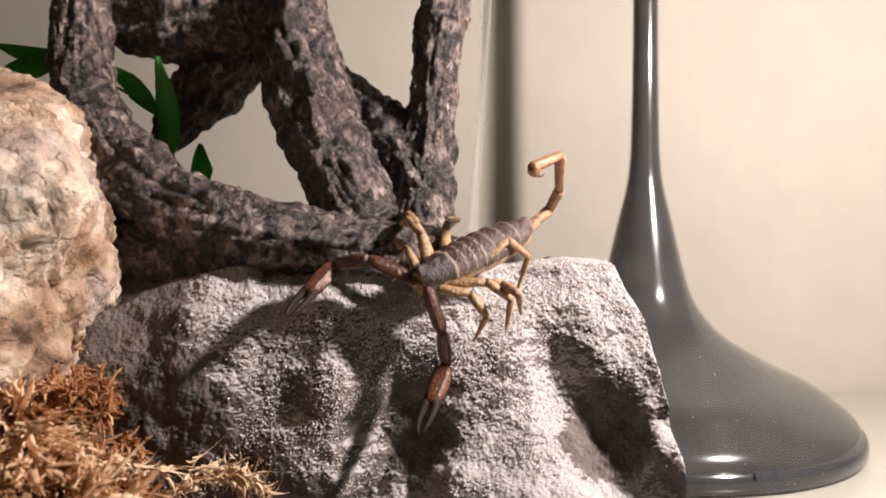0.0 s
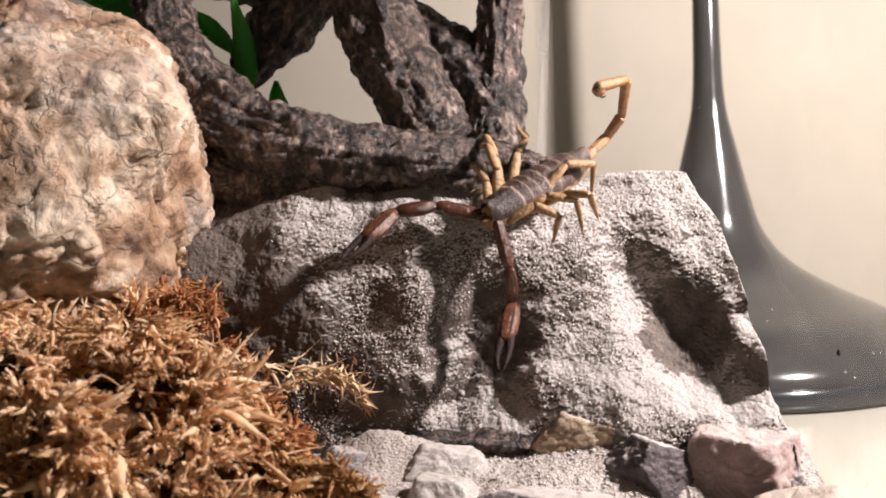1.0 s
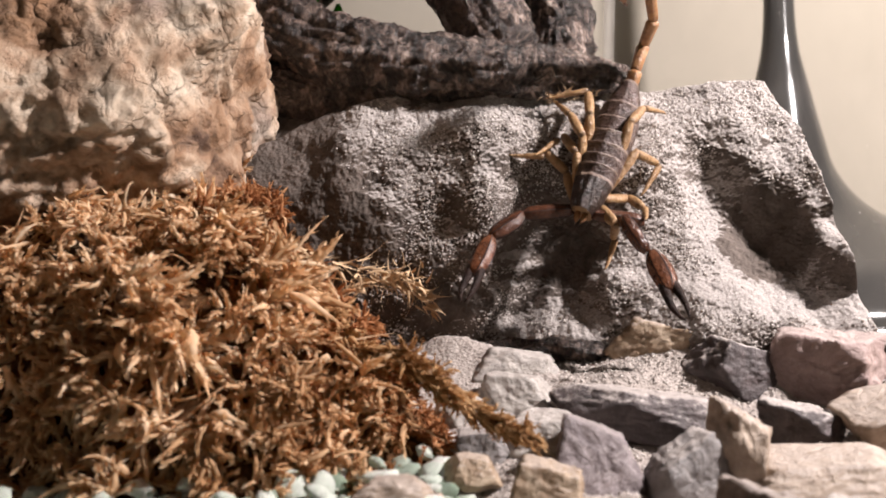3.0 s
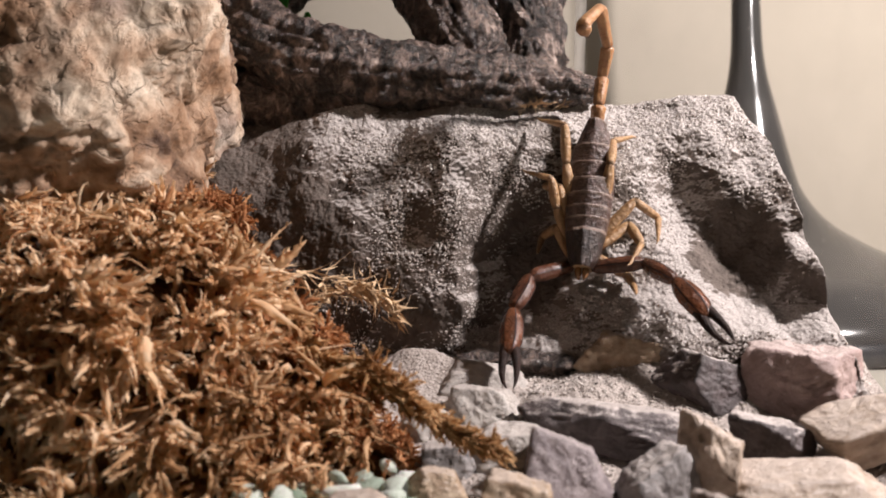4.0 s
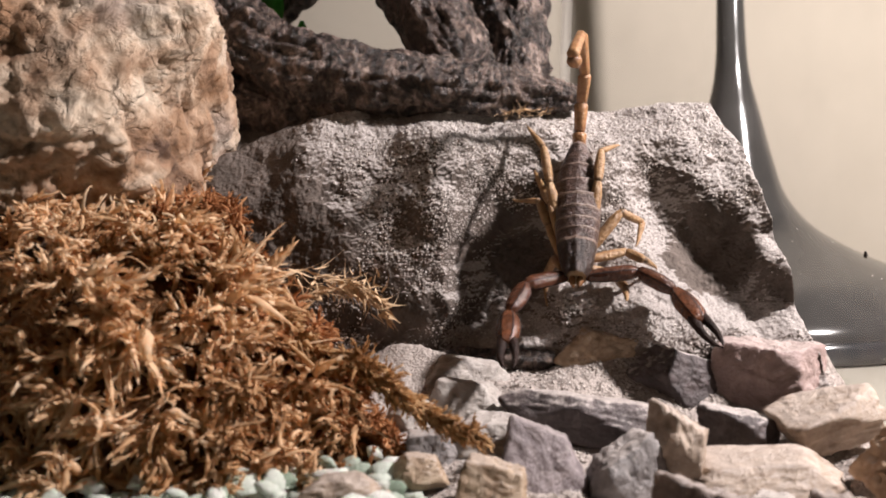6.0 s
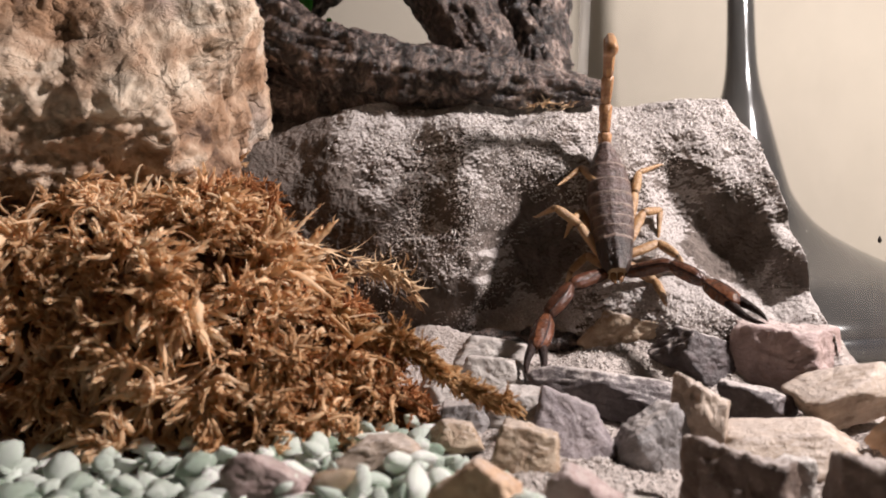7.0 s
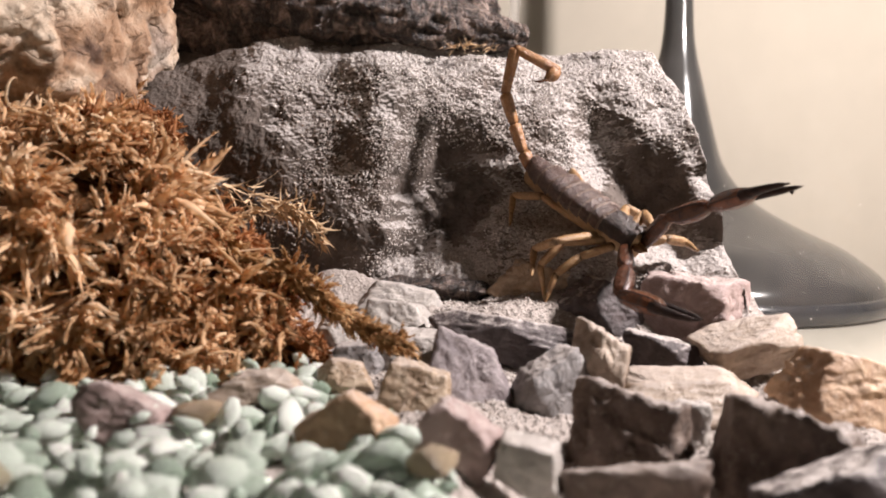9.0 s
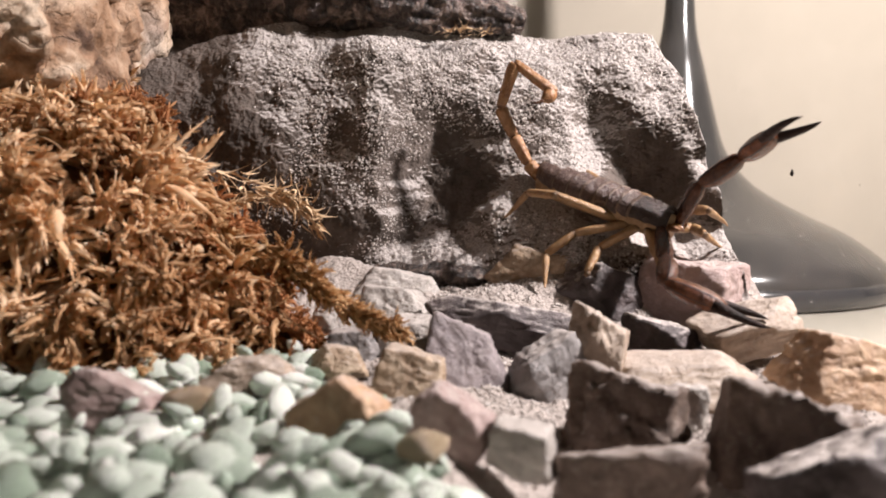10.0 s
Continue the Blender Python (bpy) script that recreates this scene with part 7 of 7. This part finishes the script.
    walk(SCORPION["L1_2"], [(0.0, pose(0.01268, -0.00497, 0.00197, 144.6, -0.0, 80.0)), (0.5, pose(0.01171, -0.00647, 0.00431, 131.5, -1.5, 81.3)), (1.0, pose(0.01035, -0.00789, 0.00546, 123.1, 3.1, 75.2)), (1.5, pose(0.01248, 0.00228, -0.00048, 66.4, 2.0, 88.8)), (2.0, pose(0.01082, -0.00665, 0.00628, 115.0, 1.9, 97.7)), (3.5, pose(0.01119, -0.00951, -0.00061, 55.9, 4.1, 125.0)), (4.0, pose(0.00902, -0.00786, -0.00434, 45.5, 28.0, 154.5)), (4.5, pose(0.00646, -0.00277, -0.00664, 92.0, 38.1, -175.1)), (5.0, pose(0.00670, -0.00427, -0.00875, 97.6, 37.8, -169.2)), (6.5, pose(0.00653, -0.00605, -0.00991, 106.1, 37.2, -165.7)), (7.0, pose(0.00880, -0.00388, -0.00477, 170.4, 17.4, -146.2)), (7.5, pose(0.00888, -0.00326, -0.00365, 170.4, 13.4, -145.5)), (8.0, pose(0.01135, -0.00606, -0.00268, 170.3, 4.3, -143.9)), (8.5, pose(0.01415, -0.00298, 0.00082, 163.5, 38.8, -152.4)), (9.0, pose(0.01071, -0.00707, -0.00900, 176.6, 28.9, -150.3)), (9.2, pose(0.01067, -0.00135, -0.00647, -179.7, -12.9, -149.2)), (9.5, pose(0.01062, 0.00438, -0.00393, -174.6, -54.7, -151.7)), (10.0, pose(0.00883, 0.00574, -0.00509, 158.3, -63.5, -149.2))])
    walk(SCORPION["L2_0"], [(0.0, pose(0.00260, -0.00530, -0.00140, 31.2, -0.0, 68.7)), (0.5, pose(0.00260, -0.00530, -0.00140, 32.6, -7.8, 63.8)), (1.0, pose(0.00260, -0.00530, -0.00140, 28.7, -13.0, 60.7)), (1.5, pose(0.00260, -0.00530, -0.00140, 47.2, 15.4, 82.3)), (2.0, pose(0.00260, -0.00530, -0.00140, 48.5, -3.7, 61.5)), (3.5, pose(0.00260, -0.00530, -0.00140, 52.1, -26.3, 34.0)), (4.0, pose(0.00260, -0.00530, -0.00140, 63.5, -23.5, 38.9)), (4.5, pose(0.00260, -0.00530, -0.00140, 65.4, -24.5, 36.6)), (5.0, pose(0.00260, -0.00530, -0.00140, 74.1, -26.0, 32.3)), (6.5, pose(0.00260, -0.00530, -0.00140, 81.3, -27.0, 26.9)), (7.0, pose(0.00260, -0.00530, -0.00140, 61.7, -20.6, 47.8)), (7.5, pose(0.00260, -0.00530, -0.00140, 107.8, -23.3, 16.8)), (8.0, pose(0.00260, -0.00530, -0.00140, 114.1, -23.3, 17.0)), (8.5, pose(0.00260, -0.00530, -0.00140, 123.5, -17.1, 5.0)), (9.0, pose(0.00260, -0.00530, -0.00140, 114.4, -33.5, 36.7)), (9.5, pose(0.00260, -0.00530, -0.00140, 134.7, -29.6, 30.2)), (10.0, pose(0.00260, -0.00530, -0.00140, 134.1, -25.1, 24.9))])
    walk(SCORPION["L2_1"], [(0.0, pose(0.00645, -0.00681, 0.00545, 80.8, -0.0, 81.5)), (0.5, pose(0.00606, -0.00803, 0.00528, 64.4, -1.9, 75.4)), (1.0, pose(0.00517, -0.00855, 0.00544, 56.3, -5.4, 69.3)), (1.5, pose(0.00861, -0.00466, 0.00384, 59.3, 16.8, 103.5)), (2.0, pose(0.00770, -0.00845, 0.00389, 79.9, 0.9, 62.2)), (3.5, pose(0.00432, -0.01175, 0.00301, 106.5, 2.1, 41.1)), (4.0, pose(0.00599, -0.01176, 0.00188, 64.0, -0.1, 14.3)), (4.5, pose(0.00583, -0.01197, 0.00163, 94.0, 0.8, 19.2)), (5.0, pose(0.00590, -0.01232, 0.00057, 87.1, 0.8, 20.6)), (6.5, pose(0.00569, -0.01260, -0.00032, 83.7, 0.8, 20.5)), (7.0, pose(0.00692, -0.01102, 0.00215, 71.1, 8.6, 54.5)), (7.5, pose(0.00573, -0.01231, -0.00365, 64.3, 33.9, 114.0)), (7.8, pose(0.00585, -0.01211, -0.00403, 47.9, 6.7, 73.1)), (8.0, pose(0.00597, -0.01191, -0.00440, 52.5, -24.1, 37.3)), (8.5, pose(0.00447, -0.01184, -0.00562, 78.9, -24.8, 35.6)), (8.8, pose(0.00644, -0.01094, -0.00489, 116.7, -25.2, 38.4)), (9.0, pose(0.00842, -0.01005, -0.00416, 154.9, -27.0, 40.4)), (9.5, pose(0.00786, -0.00881, -0.00629, 141.1, -58.4, 66.2)), (10.0, pose(0.00716, -0.00951, -0.00644, 151.1, -48.8, 55.5))])
    walk(SCORPION["L2_2"], [(0.0, pose(0.01231, -0.00768, 0.00641, 140.8, -0.0, 81.1)), (0.5, pose(0.01127, -0.00947, 0.00787, 125.0, -1.1, 82.2)), (1.0, pose(0.00973, -0.01061, 0.00875, 114.7, 2.9, 75.2)), (1.5, pose(0.01342, -0.00259, 0.00677, 144.4, -6.2, 86.3)), (2.0, pose(0.01293, -0.01119, 0.00495, 113.8, -11.3, 92.6)), (2.8, pose(0.01049, -0.01366, 0.00312, 80.3, -18.1, 145.2)), (3.5, pose(0.00805, -0.01613, 0.00130, 54.4, 2.8, -167.4)), (3.7, pose(0.00781, -0.01641, 0.00237, 61.2, -21.3, 155.5)), (3.8, pose(0.00756, -0.01670, 0.00344, 85.1, -34.8, 108.1)), (4.0, pose(0.00731, -0.01699, 0.00451, 113.1, -27.3, 57.4)), (4.5, pose(0.00779, -0.01762, 0.00121, 130.0, -27.4, 57.6)), (5.0, pose(0.00801, -0.01793, 0.00087, 125.9, -25.5, 54.8)), (6.5, pose(0.00778, -0.01819, 0.00033, 121.9, -23.8, 52.1)), (7.0, pose(0.01171, -0.01408, 0.00407, 145.7, -19.5, 47.2)), (7.5, pose(0.01008, -0.00879, -0.00149, 177.8, -16.6, 46.2)), (8.0, pose(0.00767, -0.01660, -0.00107, 135.9, 16.4, 32.4)), (8.5, pose(0.00750, -0.01691, -0.00457, 130.8, 26.2, 21.2)), (8.8, pose(0.00972, -0.01364, -0.00678, 172.5, 2.5, 34.3)), (9.0, pose(0.01195, -0.01038, -0.00900, -148.0, -23.7, 28.5)), (9.5, pose(0.01291, -0.00670, -0.00874, -159.8, 10.8, 45.2)), (10.0, pose(0.01179, -0.00790, -0.00990, -155.0, 12.0, 45.7))])
    walk(SCORPION["L3_0"], [(0.0, pose(0.00260, -0.00740, -0.00140, 40.1, -0.0, 87.9)), (0.5, pose(0.00260, -0.00740, -0.00140, 37.2, -8.2, 81.3)), (1.0, pose(0.00260, -0.00740, -0.00140, 31.3, -13.0, 78.0)), (1.5, pose(0.00260, -0.00740, -0.00140, 51.1, -22.9, 68.9)), (2.0, pose(0.00260, -0.00740, -0.00140, 39.9, -26.4, 65.1)), (3.5, pose(0.00260, -0.00740, -0.00140, 40.3, -41.6, 49.7)), (4.0, pose(0.00260, -0.00740, -0.00140, 53.0, -43.4, 47.1)), (4.5, pose(0.00260, -0.00740, -0.00140, 53.8, -45.1, 43.9)), (5.0, pose(0.00260, -0.00740, -0.00140, 59.3, -46.6, 40.7)), (6.5, pose(0.00260, -0.00740, -0.00140, 64.6, -48.4, 35.7)), (7.0, pose(0.00260, -0.00740, -0.00140, 96.7, -50.8, 13.3)), (7.5, pose(0.00260, -0.00740, -0.00140, 48.3, -42.1, 51.9)), (8.0, pose(0.00260, -0.00740, -0.00140, 51.2, -39.0, 56.7)), (8.5, pose(0.00260, -0.00740, -0.00140, 50.9, -39.3, 56.3)), (9.0, pose(0.00260, -0.00740, -0.00140, 96.1, -32.9, 82.6)), (9.5, pose(0.00260, -0.00740, -0.00140, 112.1, -21.6, 34.9)), (10.0, pose(0.00260, -0.00740, -0.00140, 112.8, -21.0, 33.5))])
    walk(SCORPION["L3_1"], [(0.0, pose(0.00904, -0.00764, 0.00625, 97.2, -0.0, 66.2)), (0.5, pose(0.00840, -0.00943, 0.00649, 81.6, 0.0, 68.0)), (1.0, pose(0.00727, -0.01036, 0.00693, 72.3, -1.3, 62.1)), (1.5, pose(0.00898, -0.01248, 0.00438, 77.1, -6.6, 43.1)), (2.0, pose(0.00698, -0.01319, 0.00547, 97.7, -7.0, 34.5)), (3.5, pose(0.00426, -0.01545, 0.00430, 97.6, -8.2, 43.8)), (4.0, pose(0.00563, -0.01587, 0.00297, 138.4, -10.1, 47.4)), (4.5, pose(0.00517, -0.01612, 0.00277, 125.3, 8.6, 26.8)), (5.0, pose(0.00539, -0.01634, 0.00210, 116.3, 9.7, 25.0)), (6.5, pose(0.00526, -0.01661, 0.00145, 110.6, 10.5, 23.1)), (6.7, pose(0.00543, -0.01669, 0.00025, 83.7, 6.3, 55.8)), (6.8, pose(0.00560, -0.01677, -0.00094, 58.4, 17.2, 87.2)), (7.0, pose(0.00577, -0.01685, -0.00214, 40.1, 39.0, 115.1)), (7.2, pose(0.00576, -0.01641, -0.00025, 99.6, 47.7, 147.0)), (7.3, pose(0.00574, -0.01596, 0.00164, 153.8, 32.7, 172.9)), (7.5, pose(0.00573, -0.01552, 0.00353, -167.8, 8.3, 176.0)), (8.0, pose(0.00695, -0.01497, 0.00347, -147.0, -0.4, 172.4)), (8.5, pose(0.00684, -0.01503, 0.00348, -154.0, -8.4, 167.9)), (9.0, pose(0.01253, -0.00811, -0.00229, -133.8, 1.9, 175.4)), (9.5, pose(0.00903, -0.01421, -0.00490, -130.6, 12.8, -172.6)), (10.0, pose(0.00884, -0.01432, -0.00502, -143.2, 28.4, -157.1))])
    walk(SCORPION["L3_2"], [(0.0, pose(0.01503, -0.01028, 0.00542, 143.2, -0.0, 63.5)), (0.5, pose(0.01445, -0.01188, 0.00746, 134.6, -3.0, 66.1)), (1.0, pose(0.01281, -0.01334, 0.00894, 126.6, 0.4, 62.2)), (1.5, pose(0.01325, -0.01730, 0.00585, 109.1, -7.7, 77.5)), (2.0, pose(0.01078, -0.01853, 0.00459, 110.3, -1.9, 61.4)), (3.5, pose(0.00888, -0.02009, 0.00344, 102.8, 2.8, 45.7)), (3.7, pose(0.00907, -0.01946, 0.00166, 54.8, 3.1, 47.4)), (3.8, pose(0.00926, -0.01883, -0.00011, 6.8, 4.6, 48.3)), (4.0, pose(0.00945, -0.01820, -0.00189, -41.3, 6.2, 47.8)), (4.5, pose(0.00708, -0.02119, -0.00100, 7.4, 7.7, 47.3)), (5.0, pose(0.00745, -0.02191, -0.00078, 5.2, 11.4, 47.8)), (6.5, pose(0.00729, -0.02246, -0.00083, 4.7, 13.7, 47.9)), (6.7, pose(0.00762, -0.01903, 0.00004, 54.4, 45.6, 68.3)), (6.8, pose(0.00795, -0.01560, 0.00091, 131.3, 43.7, 120.2)), (7.0, pose(0.00828, -0.01218, 0.00179, 178.6, 10.5, 137.2)), (7.2, pose(0.00742, -0.01457, -0.00053, 123.7, -5.2, 145.8)), (7.5, pose(0.00656, -0.01697, -0.00285, 66.5, -6.8, 163.8)), (8.0, pose(0.00644, -0.01853, -0.00207, 65.3, -8.9, 159.1)), (8.5, pose(0.00539, -0.01768, -0.00239, 74.1, -12.7, 148.6)), (9.0, pose(0.01230, -0.01288, -0.00685, 105.5, -12.8, 137.5)), (9.5, pose(0.01062, -0.01906, -0.00908, 143.8, -12.7, 137.5)), (10.0, pose(0.01269, -0.01699, -0.00967, 126.5, -6.4, 131.1))])
    walk(SCORPION["L4_0"], [(0.0, pose(0.00260, -0.00950, -0.00140, 75.9, -0.0, 45.6)), (0.5, pose(0.00260, -0.00950, -0.00140, 71.6, -0.7, 43.3)), (1.0, pose(0.00260, -0.00950, -0.00140, 64.3, -3.7, 35.8)), (1.5, pose(0.00260, -0.00950, -0.00140, 60.6, -5.0, 33.3)), (2.0, pose(0.00260, -0.00950, -0.00140, 67.1, -7.2, 28.8)), (3.5, pose(0.00260, -0.00950, -0.00140, 53.7, -14.4, 16.1)), (4.0, pose(0.00260, -0.00950, -0.00140, 61.9, -13.1, 18.1)), (4.5, pose(0.00260, -0.00950, -0.00140, 62.6, -11.7, 20.8)), (5.0, pose(0.00260, -0.00950, -0.00140, 64.0, -11.3, 21.7)), (6.5, pose(0.00260, -0.00950, -0.00140, 65.8, -11.8, 20.6)), (7.0, pose(0.00260, -0.00950, -0.00140, 71.5, -17.2, 6.4)), (7.5, pose(0.00260, -0.00950, -0.00140, 56.3, -11.0, 19.4)), (8.0, pose(0.00260, -0.00950, -0.00140, 65.5, -6.8, 26.9)), (8.5, pose(0.00260, -0.00950, -0.00140, 68.7, -9.9, 19.6)), (9.0, pose(0.00260, -0.00950, -0.00140, 87.3, -11.8, 10.3)), (9.5, pose(0.00260, -0.00950, -0.00140, 80.1, -8.8, 37.8)), (10.0, pose(0.00260, -0.00950, -0.00140, 77.9, -7.6, 44.3))])
    walk(SCORPION["L4_1"], [(0.0, pose(0.01133, -0.01805, 0.00167, 108.1, -0.0, 25.3)), (0.5, pose(0.01076, -0.01824, 0.00257, 102.3, -1.4, 30.4)), (1.0, pose(0.00896, -0.01891, 0.00405, 93.8, -0.8, 26.3)), (1.5, pose(0.00818, -0.01897, 0.00476, 94.2, 0.5, 8.2)), (2.0, pose(0.00766, -0.01997, 0.00346, 111.8, -0.1, 10.7)), (3.5, pose(0.00363, -0.01977, 0.00583, 94.5, -3.3, 24.5)), (4.0, pose(0.00477, -0.02048, 0.00438, 73.1, -5.2, 7.8)), (4.5, pose(0.00547, -0.02038, 0.00427, 80.1, -4.7, 9.7)), (5.0, pose(0.00579, -0.02042, 0.00402, 73.4, -4.2, 11.9)), (6.5, pose(0.00567, -0.02063, 0.00365, 69.3, -4.0, 12.3)), (7.0, pose(0.00276, -0.02150, 0.00242, 115.3, -4.3, 18.2)), (7.5, pose(0.00483, -0.01983, 0.00546, 120.3, -7.6, 24.5)), (8.0, pose(0.00724, -0.02000, 0.00380, 112.3, 6.2, -2.7)), (8.5, pose(0.00579, -0.02082, 0.00311, 120.1, 2.9, 3.9)), (9.0, pose(0.00473, -0.02191, -0.00082, 115.4, 0.1, 9.3)), (9.5, pose(0.00995, -0.01951, 0.00073, 97.1, 6.9, -13.7)), (10.0, pose(0.01095, -0.01856, 0.00123, 103.1, 5.3, -5.1))])
    walk(SCORPION["L4_2"], [(0.0, pose(0.01442, -0.02458, -0.00069, 61.7, 0.0, -154.6)), (0.5, pose(0.01455, -0.02463, 0.00096, 51.6, 0.0, -154.6)), (1.0, pose(0.01232, -0.02571, 0.00355, 44.3, -3.1, -158.0)), (1.5, pose(0.00926, -0.02647, 0.00420, 71.2, -7.0, -164.3)), (2.0, pose(0.00897, -0.02690, 0.00064, 56.0, -6.4, -163.0)), (2.8, pose(0.00789, -0.02677, 0.00293, 74.5, -32.2, 142.8)), (3.5, pose(0.00680, -0.02665, 0.00523, 110.5, -29.3, 76.0)), (4.0, pose(0.00556, -0.02771, 0.00659, 122.6, -17.3, 50.2)), (4.5, pose(0.00662, -0.02778, 0.00557, 111.6, -6.2, 28.4)), (5.0, pose(0.00713, -0.02758, 0.00619, 104.5, -6.2, 28.3)), (6.5, pose(0.00700, -0.02761, 0.00633, 99.7, -6.0, 27.6)), (6.8, pose(0.00607, -0.02779, 0.00276, 92.0, -11.9, 81.7)), (7.0, pose(0.00514, -0.02796, -0.00081, 82.6, -9.2, 136.2)), (7.2, pose(0.00658, -0.02677, 0.00043, 121.4, -2.7, 106.3)), (7.5, pose(0.00802, -0.02559, 0.00167, 153.7, 20.1, 85.6)), (8.0, pose(0.00659, -0.02701, 0.00093, 158.1, 44.2, 73.0)), (8.5, pose(0.00604, -0.02740, -0.00069, 153.9, 64.6, 57.6)), (8.7, pose(0.00597, -0.02783, -0.00182, 156.1, 30.0, 80.7)), (8.8, pose(0.00590, -0.02826, -0.00294, 145.1, -3.0, 99.3)), (9.0, pose(0.00583, -0.02869, -0.00407, 121.3, -29.2, 127.6)), (9.5, pose(0.00805, -0.02681, -0.00020, 125.1, -4.2, 89.4)), (10.0, pose(0.01014, -0.02592, -0.00048, 166.4, 32.7, 64.3))])
    walk(SCORPION["fingerA"], [(0.0, pose(0.00071, 0, 0.00898, 0, 0, 0)), (2.0, pose(0.00071, 0, 0.00898, 0, 0, 0)), (3.5, pose(0.00071, 0, 0.00898, 0, 4, 0)), (4.5, pose(0.00071, 0, 0.00898, 0, 8, 0)), (6.5, pose(0.00071, 0, 0.00898, 0, 6, 0)), (7.0, pose(0.00071, 0, 0.00898, 0, 14, 0)), (8.0, pose(0.00071, 0, 0.00898, 0, 6, 0)), (9.0, pose(0.00071, 0, 0.00898, 0, 5, 0)), (9.5, pose(0.00071, 0, 0.00898, 0, 20, 0)), (10.0, pose(0.00071, 0, 0.00898, 0, 24, 0))])
    walk(SCORPION["fingerB"], [(0.0, pose(0.00071, 0, 0.00898, 0, 0, 0)), (3.5, pose(0.00071, 0, 0.00898, 0, 3, 0)), (5.0, pose(0.00071, 0, 0.00898, 0, 0, 0)), (7.0, pose(0.00071, 0, 0.00898, 0, 3, 0)), (7.5, pose(0.00071, 0, 0.00898, 0, 10, 0)), (8.0, pose(0.00071, 0, 0.00898, 0, 20, 0)), (8.5, pose(0.00071, 0, 0.00898, 0, 26, 0)), (9.0, pose(0.00071, 0, 0.00898, 0, 26, 0)), (9.5, pose(0.00071, 0, 0.00898, 0, 26, 0)), (10.0, pose(0.00071, 0, 0.00898, 0, 27, 0))])


motions()
